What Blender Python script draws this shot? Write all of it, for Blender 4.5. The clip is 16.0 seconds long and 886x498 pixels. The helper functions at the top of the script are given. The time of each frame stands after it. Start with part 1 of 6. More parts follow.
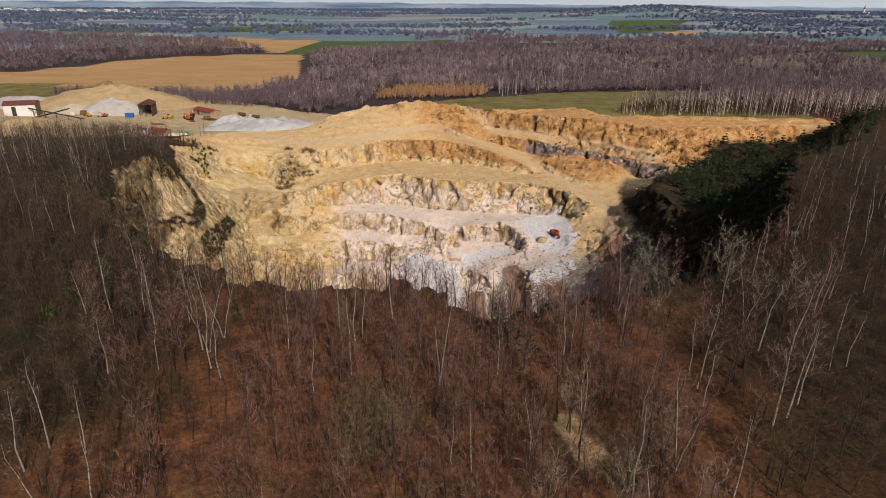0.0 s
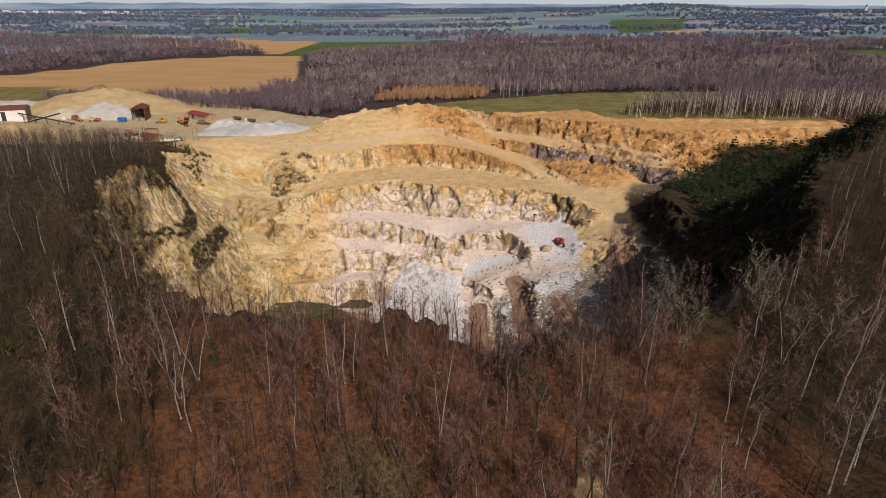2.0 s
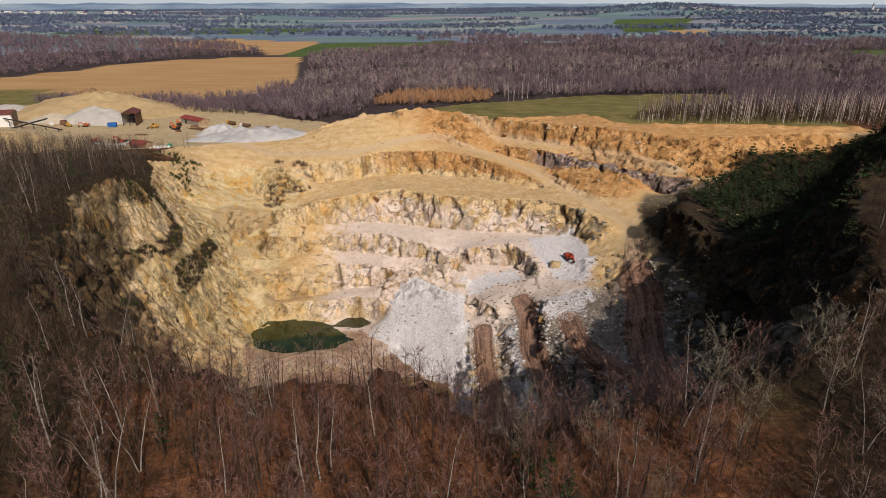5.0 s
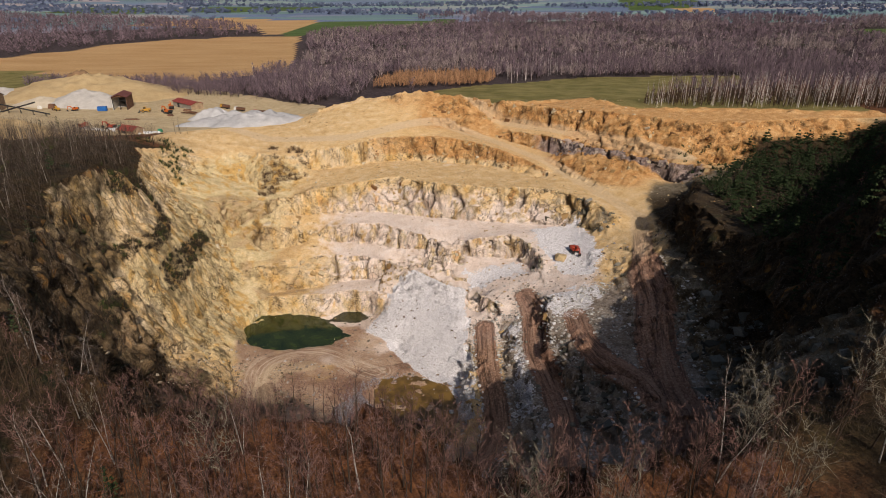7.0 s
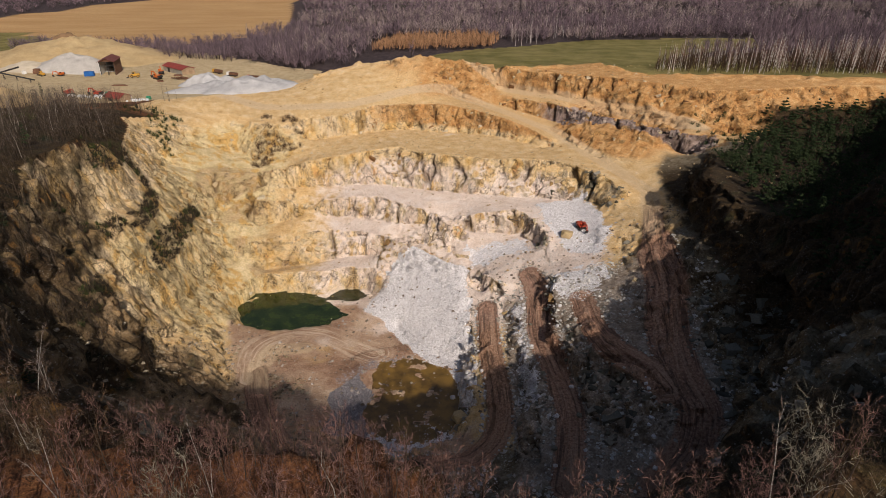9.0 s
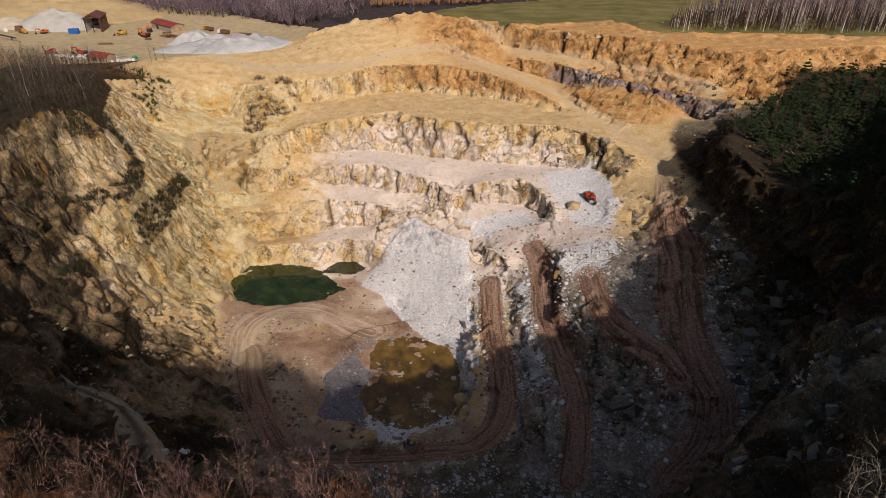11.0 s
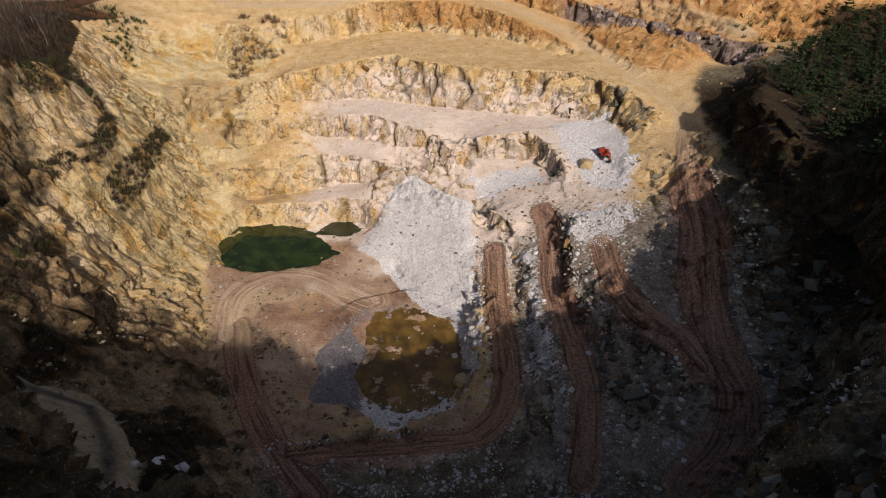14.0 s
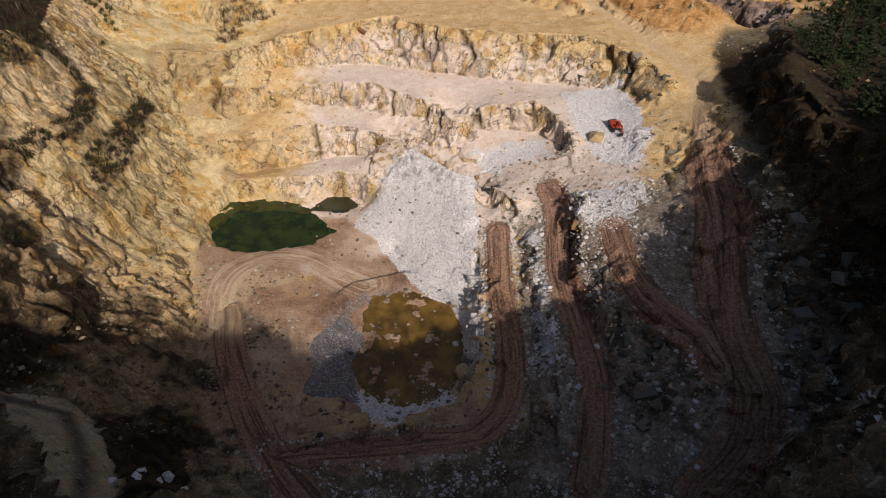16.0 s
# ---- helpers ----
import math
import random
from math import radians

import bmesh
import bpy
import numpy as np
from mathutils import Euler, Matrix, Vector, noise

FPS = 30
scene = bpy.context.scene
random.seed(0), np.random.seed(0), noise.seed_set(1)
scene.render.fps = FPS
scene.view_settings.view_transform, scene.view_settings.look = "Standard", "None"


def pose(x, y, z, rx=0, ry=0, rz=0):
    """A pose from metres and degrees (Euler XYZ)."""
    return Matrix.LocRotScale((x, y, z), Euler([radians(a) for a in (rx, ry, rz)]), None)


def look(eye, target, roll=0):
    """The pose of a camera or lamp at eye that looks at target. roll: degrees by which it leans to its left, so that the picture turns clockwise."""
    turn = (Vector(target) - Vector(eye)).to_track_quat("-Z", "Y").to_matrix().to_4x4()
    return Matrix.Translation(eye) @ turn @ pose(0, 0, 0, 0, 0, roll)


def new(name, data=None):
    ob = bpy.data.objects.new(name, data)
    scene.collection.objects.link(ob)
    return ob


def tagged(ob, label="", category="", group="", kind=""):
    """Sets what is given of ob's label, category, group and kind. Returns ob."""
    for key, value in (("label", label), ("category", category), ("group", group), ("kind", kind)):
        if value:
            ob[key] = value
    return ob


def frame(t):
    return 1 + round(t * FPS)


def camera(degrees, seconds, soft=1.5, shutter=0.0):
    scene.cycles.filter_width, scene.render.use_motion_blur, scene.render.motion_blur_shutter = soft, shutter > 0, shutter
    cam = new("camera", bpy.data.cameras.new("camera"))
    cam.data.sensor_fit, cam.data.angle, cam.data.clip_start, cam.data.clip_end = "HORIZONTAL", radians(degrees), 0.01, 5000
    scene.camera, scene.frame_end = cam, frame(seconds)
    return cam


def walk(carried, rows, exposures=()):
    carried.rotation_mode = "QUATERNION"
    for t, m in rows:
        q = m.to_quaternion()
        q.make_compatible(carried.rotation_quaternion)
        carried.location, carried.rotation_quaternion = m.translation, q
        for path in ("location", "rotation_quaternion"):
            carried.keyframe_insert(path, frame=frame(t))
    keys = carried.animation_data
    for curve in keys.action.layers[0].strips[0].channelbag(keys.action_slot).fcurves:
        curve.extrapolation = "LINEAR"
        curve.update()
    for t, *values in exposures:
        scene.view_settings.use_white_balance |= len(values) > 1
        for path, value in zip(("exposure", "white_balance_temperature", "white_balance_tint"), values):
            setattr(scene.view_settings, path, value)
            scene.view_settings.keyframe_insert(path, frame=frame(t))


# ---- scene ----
cam = camera(72.4, 16.0, soft=0.9)
PATH = [
    (0, (0.616, -41.589, 151.777), (0.574, -39.74, 151.015), 0.5),
    (0.5, (0.587, -38.572, 151.77), (0.543, -36.723, 151.009), 0.5),
    (1, (0.483, -35.264, 151.767), (0.439, -33.415, 151.006), 0.4),
    (1.5, (0.441, -32.145, 151.824), (0.396, -30.297, 151.062), 0.2),
    (2, (0.395, -28.657, 151.825), (0.35, -26.808, 151.063), 0.2),
    (2.5, (0.346, -25.427, 151.83), (0.3, -23.578, 151.07), 0.1),
    (3, (0.262, -21.934, 151.821), (0.214, -20.084, 151.061), 0.2),
    (3.5, (0.162, -18.702, 151.806), (0.115, -16.853, 151.046), 0.1),
    (4, (0.12, -15.175, 151.785), (0.071, -13.325, 151.027), 0.1),
    (6.5, (0.889, 1.834, 152.289), (0.829, 3.666, 151.49), 0.0),
    (7, (0.763, 5.301, 152.229), (0.703, 7.123, 151.408), 0.0),
    (7.5, (0.676, 8.526, 152.222), (0.615, 10.338, 151.379), 0.0),
    (8, (0.596, 11.963, 152.304), (0.534, 13.763, 151.435), -0.0),
    (8.5, (0.563, 15.152, 152.298), (0.501, 16.939, 151.401), 0.0),
    (9, (0.566, 18.497, 152.286), (0.503, 20.267, 151.358), 0.0),
    (11.5, (0.638, 35.219, 151.601), (0.569, 36.903, 150.524), -0.0),
    (12, (0.635, 38.917, 151.625), (0.565, 40.58, 150.516), -0.0),
    (12.5, (0.639, 42.344, 151.821), (0.568, 43.986, 150.681), -0.1),
    (13, (0.738, 45.943, 151.858), (0.665, 47.563, 150.688), -0.2),
    (13.5, (0.869, 49.366, 151.881), (0.794, 50.966, 150.683), -0.2),
    (14, (0.929, 53.036, 151.812), (0.853, 54.613, 150.585), -0.3),
    (14.5, (0.827, 56.533, 151.759), (0.75, 58.088, 150.503), -0.3),
    (15, (1.031, 60.259, 151.689), (0.952, 61.79, 150.405), -0.4),
    (15.5, (1.127, 63.703, 151.631), (1.046, 65.212, 150.32), -0.5),
    (16, (1.153, 67.334, 151.499), (1.07, 68.817, 150.16), -0.6),
]
walk(cam, [(t, look(eye, target, roll)) for t, eye, target, roll in PATH])


# ---- world, sun ----
SUN_UP, SUN_TURN = 35.5, 24.0  # degrees above the horizon; degrees from south towards east
world = bpy.data.worlds.new("sky")
scene.world = world
world.use_nodes = True
wn = world.node_tree
sky = wn.nodes.new("ShaderNodeTexSky")
sky.sky_type = "NISHITA"
sky.sun_disc = False
sky.sun_elevation = radians(SUN_UP)
sky.sun_rotation = radians(180 - SUN_TURN)
sky.air_density, sky.dust_density = 0.8, 3.0
wn.links.new(sky.outputs[0], wn.nodes["Background"].inputs[0])
wn.nodes["Background"].inputs[1].default_value = 0.082
sun = new("sun", bpy.data.lights.new("sun", "SUN"))
sun.data.energy = 4.9
sun.data.angle = radians(0.53)
sun.data.color = (1.0, 0.876, 0.765)
_c = math.cos(radians(SUN_UP))
sun.matrix_world = look((300 * math.sin(radians(SUN_TURN)) * _c, -300 * math.cos(radians(SUN_TURN)) * _c, 300 * math.sin(radians(SUN_UP))), (0, 0, 0))
scene.view_settings.exposure = -0.42

# ---- noise on arrays ----
rng = np.random.default_rng(7)
_perm = rng.random((256, 256))


def vnoise(x, y):
    """Smooth value noise in 0..1 on arrays."""
    xi, yi = np.floor(x).astype(int), np.floor(y).astype(int)
    u, v = x - xi, y - yi
    u, v = u * u * (3 - 2 * u), v * v * (3 - 2 * v)
    a, b = _perm[xi & 255, yi & 255], _perm[(xi + 1) & 255, yi & 255]
    c, d = _perm[xi & 255, (yi + 1) & 255], _perm[(xi + 1) & 255, (yi + 1) & 255]
    return (a * (1 - u) + b * u) * (1 - v) + (c * (1 - u) + d * u) * v


def fbm(x, y, octaves=4, gain=0.5):
    total, amp, norm = 0.0, 1.0, 0.0
    for k in range(octaves):
        total, norm = total + amp * vnoise(x * 2**k + 17.3 * k, y * 2**k - 9.1 * k), norm + amp
        amp *= gain
    return total / norm


def inside(poly, x, y):
    """Which of the points lie in a polygon."""
    hit = np.zeros(np.shape(x), bool)
    for (x0, y0), (x1, y1) in zip(poly, poly[1:] + poly[:1]):
        cross = (y0 > y) != (y1 > y)
        hit ^= cross & (x < (x1 - x0) * (y - y0) / (y1 - y0 + 1e-9) + x0)
    return hit


def away(line, x, y):
    """Distance in plan from the points to a polyline."""
    best = np.full(np.shape(x), 1e9)
    for (x0, y0, *_), (x1, y1, *_) in zip(line, line[1:]):
        dx, dy = x1 - x0, y1 - y0
        k = np.clip(((x - x0) * dx + (y - y0) * dy) / (dx * dx + dy * dy + 1e-9), 0, 1)
        best = np.minimum(best, np.hypot(x - x0 - k * dx, y - y0 - k * dy))
    return best


def curved(line, n=5):
    """A smooth curve through the points of a polyline."""
    p = np.array([q[:2] for q in line], float)
    p = np.vstack([2 * p[0] - p[1], p, 2 * p[-1] - p[-2]])
    out = []
    for a, b, c, d in zip(p, p[1:], p[2:], p[3:]):
        for k in range(n):
            t = k / n
            out.append(tuple(0.5 * (2 * b + (c - a) * t + (2 * a - 5 * b + 4 * c - d) * t * t + (3 * b - a - 3 * c + d) * t**3)))
    return out + [tuple(p[-2])]


def beside(lines, x, y):
    """For the nearest of several lines: distance, signed side and run along it."""
    gap, side, run = np.full(np.shape(x), 1e9), np.zeros(np.shape(x)), np.zeros(np.shape(x))
    start = 0.0
    for line in lines:
        for (x0, y0), (x1, y1) in zip(line, line[1:]):
            dx, dy = x1 - x0, y1 - y0
            d = math.hypot(dx, dy)
            k = np.clip(((x - x0) * dx + (y - y0) * dy) / (d * d), 0, 1)
            far_ = np.hypot(x - x0 - k * dx, y - y0 - k * dy)
            near_ = far_ < gap
            gap[near_] = far_[near_]
            side[near_] = (far_ * np.sign((x - x0) * dy - (y - y0) * dx))[near_]
            run[near_] = (start + k * d)[near_]
            start += d
        start += 50.0
    return gap, side, run


def facets(p, size, stretch, seed):
    """Rock broken into blocks: for each point its block's random number, the tilt of its face and the gap to the next block."""
    q = p * stretch / size
    cell = np.floor(q).astype(int)
    best, next_ = np.full(len(q), 1e9), np.full(len(q), 1e9)
    chance, tilt = np.zeros(len(q)), np.zeros(len(q))
    for i in (-1, 0, 1):
        for j in (-1, 0, 1):
            for k in (-1, 0, 1):
                a, b, c = cell[:, 0] + i, cell[:, 1] + j, cell[:, 2] + k
                r = [_perm[(a + 57 * c + seed + 31 * n) & 255, (b + 113 * c + 17 * n) & 255] for n in range(4)]
                d = np.stack([q[:, 0] - a - r[0], q[:, 1] - b - r[1], q[:, 2] - c - r[2]], 1)
                far_ = np.sqrt((d * d).sum(1))
                near_ = far_ < best
                next_ = np.where(near_, best, np.minimum(next_, far_))
                best = np.where(near_, far_, best)
                chance = np.where(near_, r[3], chance)
                tilt = np.where(near_, d[:, 0] * (r[1] - 0.5) + d[:, 1] * (r[2] - 0.5) + d[:, 2] * (r[0] - 0.5), tilt)
    return chance, tilt * 2 * size, (next_ - best) * size


def soft(d, full, none):
    """1 nearer than full, 0 farther than none."""
    return np.clip((none - d) / (none - full), 0, 1)


# ---- materials ----
class Shade:
    """A node material, written as plain calls."""

    def __init__(self, name, rough=0.9, metal=0.0):
        self.m = bpy.data.materials.new(name)
        self.m.use_nodes = True
        self.t = self.m.node_tree
        self.b = self.t.nodes["Principled BSDF"]
        self.b.inputs["Roughness"].default_value, self.b.inputs["Metallic"].default_value = rough, metal
        self.b.inputs["Specular IOR Level"].default_value = 0.25
        self.where = None

    def node(self, kind, **sets):
        n = self.t.nodes.new("ShaderNode" + kind)
        for key, value in sets.items():
            n.inputs[key.replace("_", " ")].default_value = value
        return n

    def put(self, value, socket):
        if isinstance(value, (int, float, tuple)):
            socket.default_value = (*value, 1) if isinstance(value, tuple) and len(socket.default_value) == 4 and len(value) == 3 else value
        else:
            self.t.links.new(value, socket)

    def place(self, scale=(1, 1, 1)):
        if self.where is None:
            self.where = self.node("NewGeometry")
        k = self.node("Mapping")
        k.inputs["Scale"].default_value = scale
        self.t.links.new(self.where.outputs["Position"], k.inputs["Vector"])
        return k.outputs[0]

    def up(self):
        if self.where is None:
            self.where = self.node("NewGeometry")
        s = self.node("SeparateXYZ")
        self.t.links.new(self.where.outputs["Normal"], s.inputs[0])
        return s.outputs["Z"]

    def noise(self, scale, detail=4.0, rough=0.55, stretch=(1, 1, 1), warp=0.0):
        n = self.node("TexNoise", Scale=scale, Detail=detail, Roughness=rough, Distortion=warp)
        self.t.links.new(self.place(stretch), n.inputs["Vector"])
        return n.outputs["Fac"]

    def cells(self, scale, feature="DISTANCE_TO_EDGE", stretch=(1, 1, 1), out="Distance", warp=0.0):
        n = self.node("TexVoronoi", Scale=scale)
        n.feature = feature
        vec = self.place(stretch)
        if warp:
            add = self.t.nodes.new("ShaderNodeVectorMath")
            add.operation = "MULTIPLY_ADD"
            wob = self.node("TexNoise", Scale=scale * 1.7, Detail=2.0)
            self.t.links.new(vec, wob.inputs["Vector"])
            self.t.links.new(wob.outputs["Color"], add.inputs[0])
            add.inputs[1].default_value = (warp, warp, warp)
            self.t.links.new(vec, add.inputs[2])
            vec = add.outputs[0]
        self.t.links.new(vec, n.inputs["Vector"])
        return n.outputs[out]

    def attr(self, name):
        n = self.node("Attribute")
        n.attribute_name = name
        return n.outputs["Fac"]

    def chance(self):
        return self.node("ObjectInfo").outputs["Random"]

    def island(self):
        if self.where is None:
            self.where = self.node("NewGeometry")
        return self.where.outputs["Random Per Island"]

    def math(self, op, a, b=0.0, clamp=False):
        n = self.t.nodes.new("ShaderNodeMath")
        n.operation, n.use_clamp = op, clamp
        self.put(a, n.inputs[0]), self.put(b, n.inputs[1])
        return n.outputs[0]

    def step(self, v, lo, hi):
        n = self.node("MapRange")
        n.inputs["From Min"].default_value, n.inputs["From Max"].default_value = lo, hi
        n.interpolation_type = "SMOOTHSTEP"
        self.put(v, n.inputs["Value"])
        return n.outputs["Result"]

    def ramp(self, fac, *stops):
        n = self.t.nodes.new("ShaderNodeValToRGB")
        while len(n.color_ramp.elements) < len(stops):
            n.color_ramp.elements.new(0.5)
        for e, (at, c) in zip(n.color_ramp.elements, stops):
            e.position, e.color = at, (*c, 1)
        self.put(fac, n.inputs["Fac"])
        return n.outputs["Color"]

    def mix(self, fac, a, b, blend="MIX"):
        n = self.t.nodes.new("ShaderNodeMix")
        n.data_type, n.blend_type = "RGBA", blend
        self.put(fac, n.inputs["Factor"])
        self.put(a, n.inputs[6]), self.put(b, n.inputs[7])
        return n.outputs[2]

    def bump(self, h, strength=0.6, dist=0.3, over=None):
        n = self.node("Bump", Strength=strength, Distance=dist)
        self.put(h, n.inputs["Height"])
        if over is not None:
            self.t.links.new(over, n.inputs["Normal"])
        return n.outputs["Normal"]

    def done(self, color, normal=None, rough=None):
        self.put(color, self.b.inputs["Base Color"])
        if normal is not None:
            self.t.links.new(normal, self.b.inputs["Normal"])
        if rough is not None:
            self.put(rough, self.b.inputs["Roughness"])
        return self.m


def grained(name, a, b, scale=2.0, rough=0.85, metal=0.0, rel=0.25, dist=0.05, vary=0.0):
    """A weathered surface between two colours, with grain, blotches and fine relief."""
    s = Shade(name, rough, metal)
    big, fine = s.noise(scale * 0.35, 3), s.noise(scale * 3, 4)
    f = s.math("ADD", s.math("MULTIPLY", big, 0.6), s.math("MULTIPLY", fine, 0.4))
    c = s.ramp(f, (0.3, a), (0.7, b))
    if vary:
        c = s.mix(s.math("MULTIPLY", s.chance(), vary), c, tuple(0.45 * v for v in a))
    return s.done(c, s.bump(fine, rel, dist))


def ground_stuff():
    s = Shade("ground")
    broad, mid, fine, grit = s.noise(0.035, 4, 0.6), s.noise(0.22, 5, 0.62), s.noise(1.3, 5, 0.65), s.noise(6.0, 3, 0.6)
    strata = s.noise(0.5, 4, 0.6, (0.25, 0.25, 1.6), 0.6)
    drip = s.noise(0.17, 4, 0.62, (1.0, 1.0, 0.28), 0.5)
    crack = s.cells(0.42, stretch=(1.0, 1.0, 0.6))
    crack2 = s.cells(1.1, stretch=(1.0, 1.0, 0.7))
    steep_ = s.step(s.up(), 0.92, 0.62)
    blend = s.math("ADD", s.math("MULTIPLY", mid, 0.55), s.math("MULTIPLY", fine, 0.45))
    ochre = s.ramp(blend, (0.30, (0.42, 0.25, 0.105)), (0.44, (0.60, 0.40, 0.185)), (0.57, (0.70, 0.52, 0.29)), (0.72, (0.75, 0.64, 0.48)))
    stain = s.ramp(s.math("ADD", s.math("MULTIPLY", drip, 0.6), s.math("MULTIPLY", s.noise(0.09, 3, 0.5), 0.4)), (0.33, (0.52, 0.45, 0.34)), (0.40, (0.72, 0.63, 0.48)), (0.52, (0.70, 0.55, 0.32)), (0.59, (0.64, 0.42, 0.14)), (0.67, (0.48, 0.21, 0.05)))
    ochre = s.mix(s.math("MULTIPLY", steep_, 0.6), ochre, stain)
    orange = s.ramp(blend, (0.30, (0.26, 0.115, 0.04)), (0.47, (0.49, 0.26, 0.095)), (0.60, (0.64, 0.41, 0.19)), (0.75, (0.70, 0.53, 0.33)))
    pale = s.ramp(blend, (0.30, (0.58, 0.45, 0.36)), (0.5, (0.76, 0.64, 0.56)), (0.7, (0.82, 0.75, 0.71)))
    pale = s.mix(s.math("MULTIPLY", steep_, s.math("MULTIPLY", s.step(drip, 0.46, 0.60), 0.75)), pale, stain)
    purple = s.ramp(blend, (0.32, (0.09, 0.07, 0.07)), (0.5, (0.29, 0.22, 0.20)), (0.66, (0.50, 0.40, 0.33)))
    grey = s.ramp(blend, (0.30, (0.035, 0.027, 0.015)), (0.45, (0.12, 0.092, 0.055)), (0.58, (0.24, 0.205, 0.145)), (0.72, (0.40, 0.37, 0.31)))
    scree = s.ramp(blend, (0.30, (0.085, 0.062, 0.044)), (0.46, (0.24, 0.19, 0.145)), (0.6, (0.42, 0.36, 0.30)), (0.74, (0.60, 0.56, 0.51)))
    mud = s.ramp(s.math("ADD", s.math("MULTIPLY", broad, 0.5), s.math("MULTIPLY", blend, 0.5)), (0.36, (0.16, 0.09, 0.058)), (0.47, (0.36, 0.22, 0.145)), (0.55, (0.50, 0.35, 0.24)), (0.64, (0.66, 0.52, 0.39)))
    track = s.ramp(fine, (0.30, (0.16, 0.083, 0.054)), (0.52, (0.36, 0.20, 0.135)), (0.72, (0.54, 0.35, 0.245)))
    gravel = s.ramp(s.cells(3.0, "F1", out="Color"), (0.1, (0.46, 0.44, 0.46)), (0.45, (0.74, 0.72, 0.74)), (0.9, (0.92, 0.91, 0.93)))
    litter = s.ramp(blend, (0.28, (0.020, 0.010, 0.006)), (0.43, (0.075, 0.032, 0.015)), (0.56, (0.18, 0.075, 0.031)), (0.70, (0.33, 0.155, 0.065)))
    # plant cover; shade and lens fall-off are put into its dark tone
    veg_shade = s.ramp(blend, (0.30, (0.006, 0.004, 0.002)), (0.48, (0.030, 0.019, 0.008)), (0.60, (0.062, 0.040, 0.017)), (0.74, (0.13, 0.08, 0.034)))
    veg_shade = s.mix(s.step(s.noise(0.11, 3), 0.55, 0.7), veg_shade, s.ramp(fine, (0.35, (0.006, 0.009, 0.003)), (0.65, (0.03, 0.036, 0.011))))
    debris = s.ramp(blend, (0.34, (0.08, 0.05, 0.026)), (0.46, (0.26, 0.165, 0.085)), (0.56, (0.42, 0.29, 0.16)), (0.68, (0.58, 0.46, 0.31)))
    slab = s.ramp(blend, (0.30, (0.24, 0.20, 0.13)), (0.5, (0.42, 0.36, 0.26)), (0.7, (0.56, 0.50, 0.40)))
    litter = s.mix(s.step(broad, 0.56, 0.68), litter, s.ramp(fine, (0.35, (0.045, 0.04, 0.012)), (0.65, (0.15, 0.115, 0.045))))
    under = s.ramp(blend, (0.3, (0.022, 0.016, 0.018)), (0.5, (0.055, 0.04, 0.042)), (0.7, (0.11, 0.08, 0.078)))
    tan = s.ramp(s.noise(0.02, 4, 0.5, (0.4, 1.6, 1)), (0.35, (0.43, 0.255, 0.108)), (0.65, (0.51, 0.325, 0.15)))
    green = s.ramp(s.noise(0.02, 3, 0.5, (0.5, 1.5, 1)), (0.35, (0.055, 0.095, 0.022)), (0.65, (0.10, 0.145, 0.04)))
    meadow = s.ramp(s.noise(0.06, 4), (0.35, (0.14, 0.125, 0.035)), (0.65, (0.25, 0.21, 0.075)))
    # far fields, with blue haze put into their colours
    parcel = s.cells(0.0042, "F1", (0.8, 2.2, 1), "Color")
    hazy_plain = s.ramp(parcel, (0.0, (0.12, 0.165, 0.27)), (0.30, (0.16, 0.26, 0.24)), (0.42, (0.13, 0.17, 0.28)), (0.55, (0.22, 0.32, 0.30)), (0.64, (0.38, 0.33, 0.33)), (0.78, (0.14, 0.185, 0.30)), (1.0, (0.20, 0.28, 0.29)))
    yard = s.ramp(blend, (0.3, (0.34, 0.25, 0.14)), (0.5, (0.50, 0.39, 0.23)), (0.7, (0.60, 0.50, 0.34)))
    c = ochre
    cream = s.ramp(blend, (0.30, (0.28, 0.21, 0.10)), (0.44, (0.54, 0.43, 0.23)), (0.58, (0.70, 0.57, 0.34)), (0.72, (0.74, 0.65, 0.47)))
    cream = s.mix(s.math("MULTIPLY", s.step(drip, 0.50, 0.62), 0.8), cream, (0.56, 0.34, 0.10))
    for name, tone in (("orange", orange), ("cream", cream), ("pale", pale), ("purple", purple), ("grey", grey), ("scree", scree), ("mud", mud), ("debris", debris), ("litter", litter), ("under", under), ("veg_shade", veg_shade), ("bank", ochre), ("slab", slab), ("yard", yard), ("meadow", meadow), ("far", hazy_plain), ("tan", tan), ("green", green)):
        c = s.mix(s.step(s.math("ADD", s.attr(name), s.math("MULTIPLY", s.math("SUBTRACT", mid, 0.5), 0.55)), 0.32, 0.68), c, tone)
    rock = s.math("MULTIPLY", steep_, s.attr("bare"))

    def chips(scale, stretch):
        """Height and chance of small flat faces, each tilted its own way."""
        cell = s.node("TexVoronoi", Scale=scale)
        vec = s.place(stretch)
        s.t.links.new(vec, cell.inputs["Vector"])
        off, turn = s.t.nodes.new("ShaderNodeVectorMath"), s.t.nodes.new("ShaderNodeVectorMath")
        off.operation = turn.operation = "SUBTRACT"
        s.t.links.new(vec, off.inputs[0]), s.t.links.new(cell.outputs["Position"], off.inputs[1])
        s.t.links.new(cell.outputs["Color"], turn.inputs[0])
        turn.inputs[1].default_value = (0.5, 0.5, 0.5)
        dot = s.t.nodes.new("ShaderNodeVectorMath")
        dot.operation = "DOT_PRODUCT"
        s.t.links.new(off.outputs[0], dot.inputs[0]), s.t.links.new(turn.outputs[0], dot.inputs[1])
        return dot.outputs["Value"], s.math("MULTIPLY", cell.outputs["Color"], 1.0)

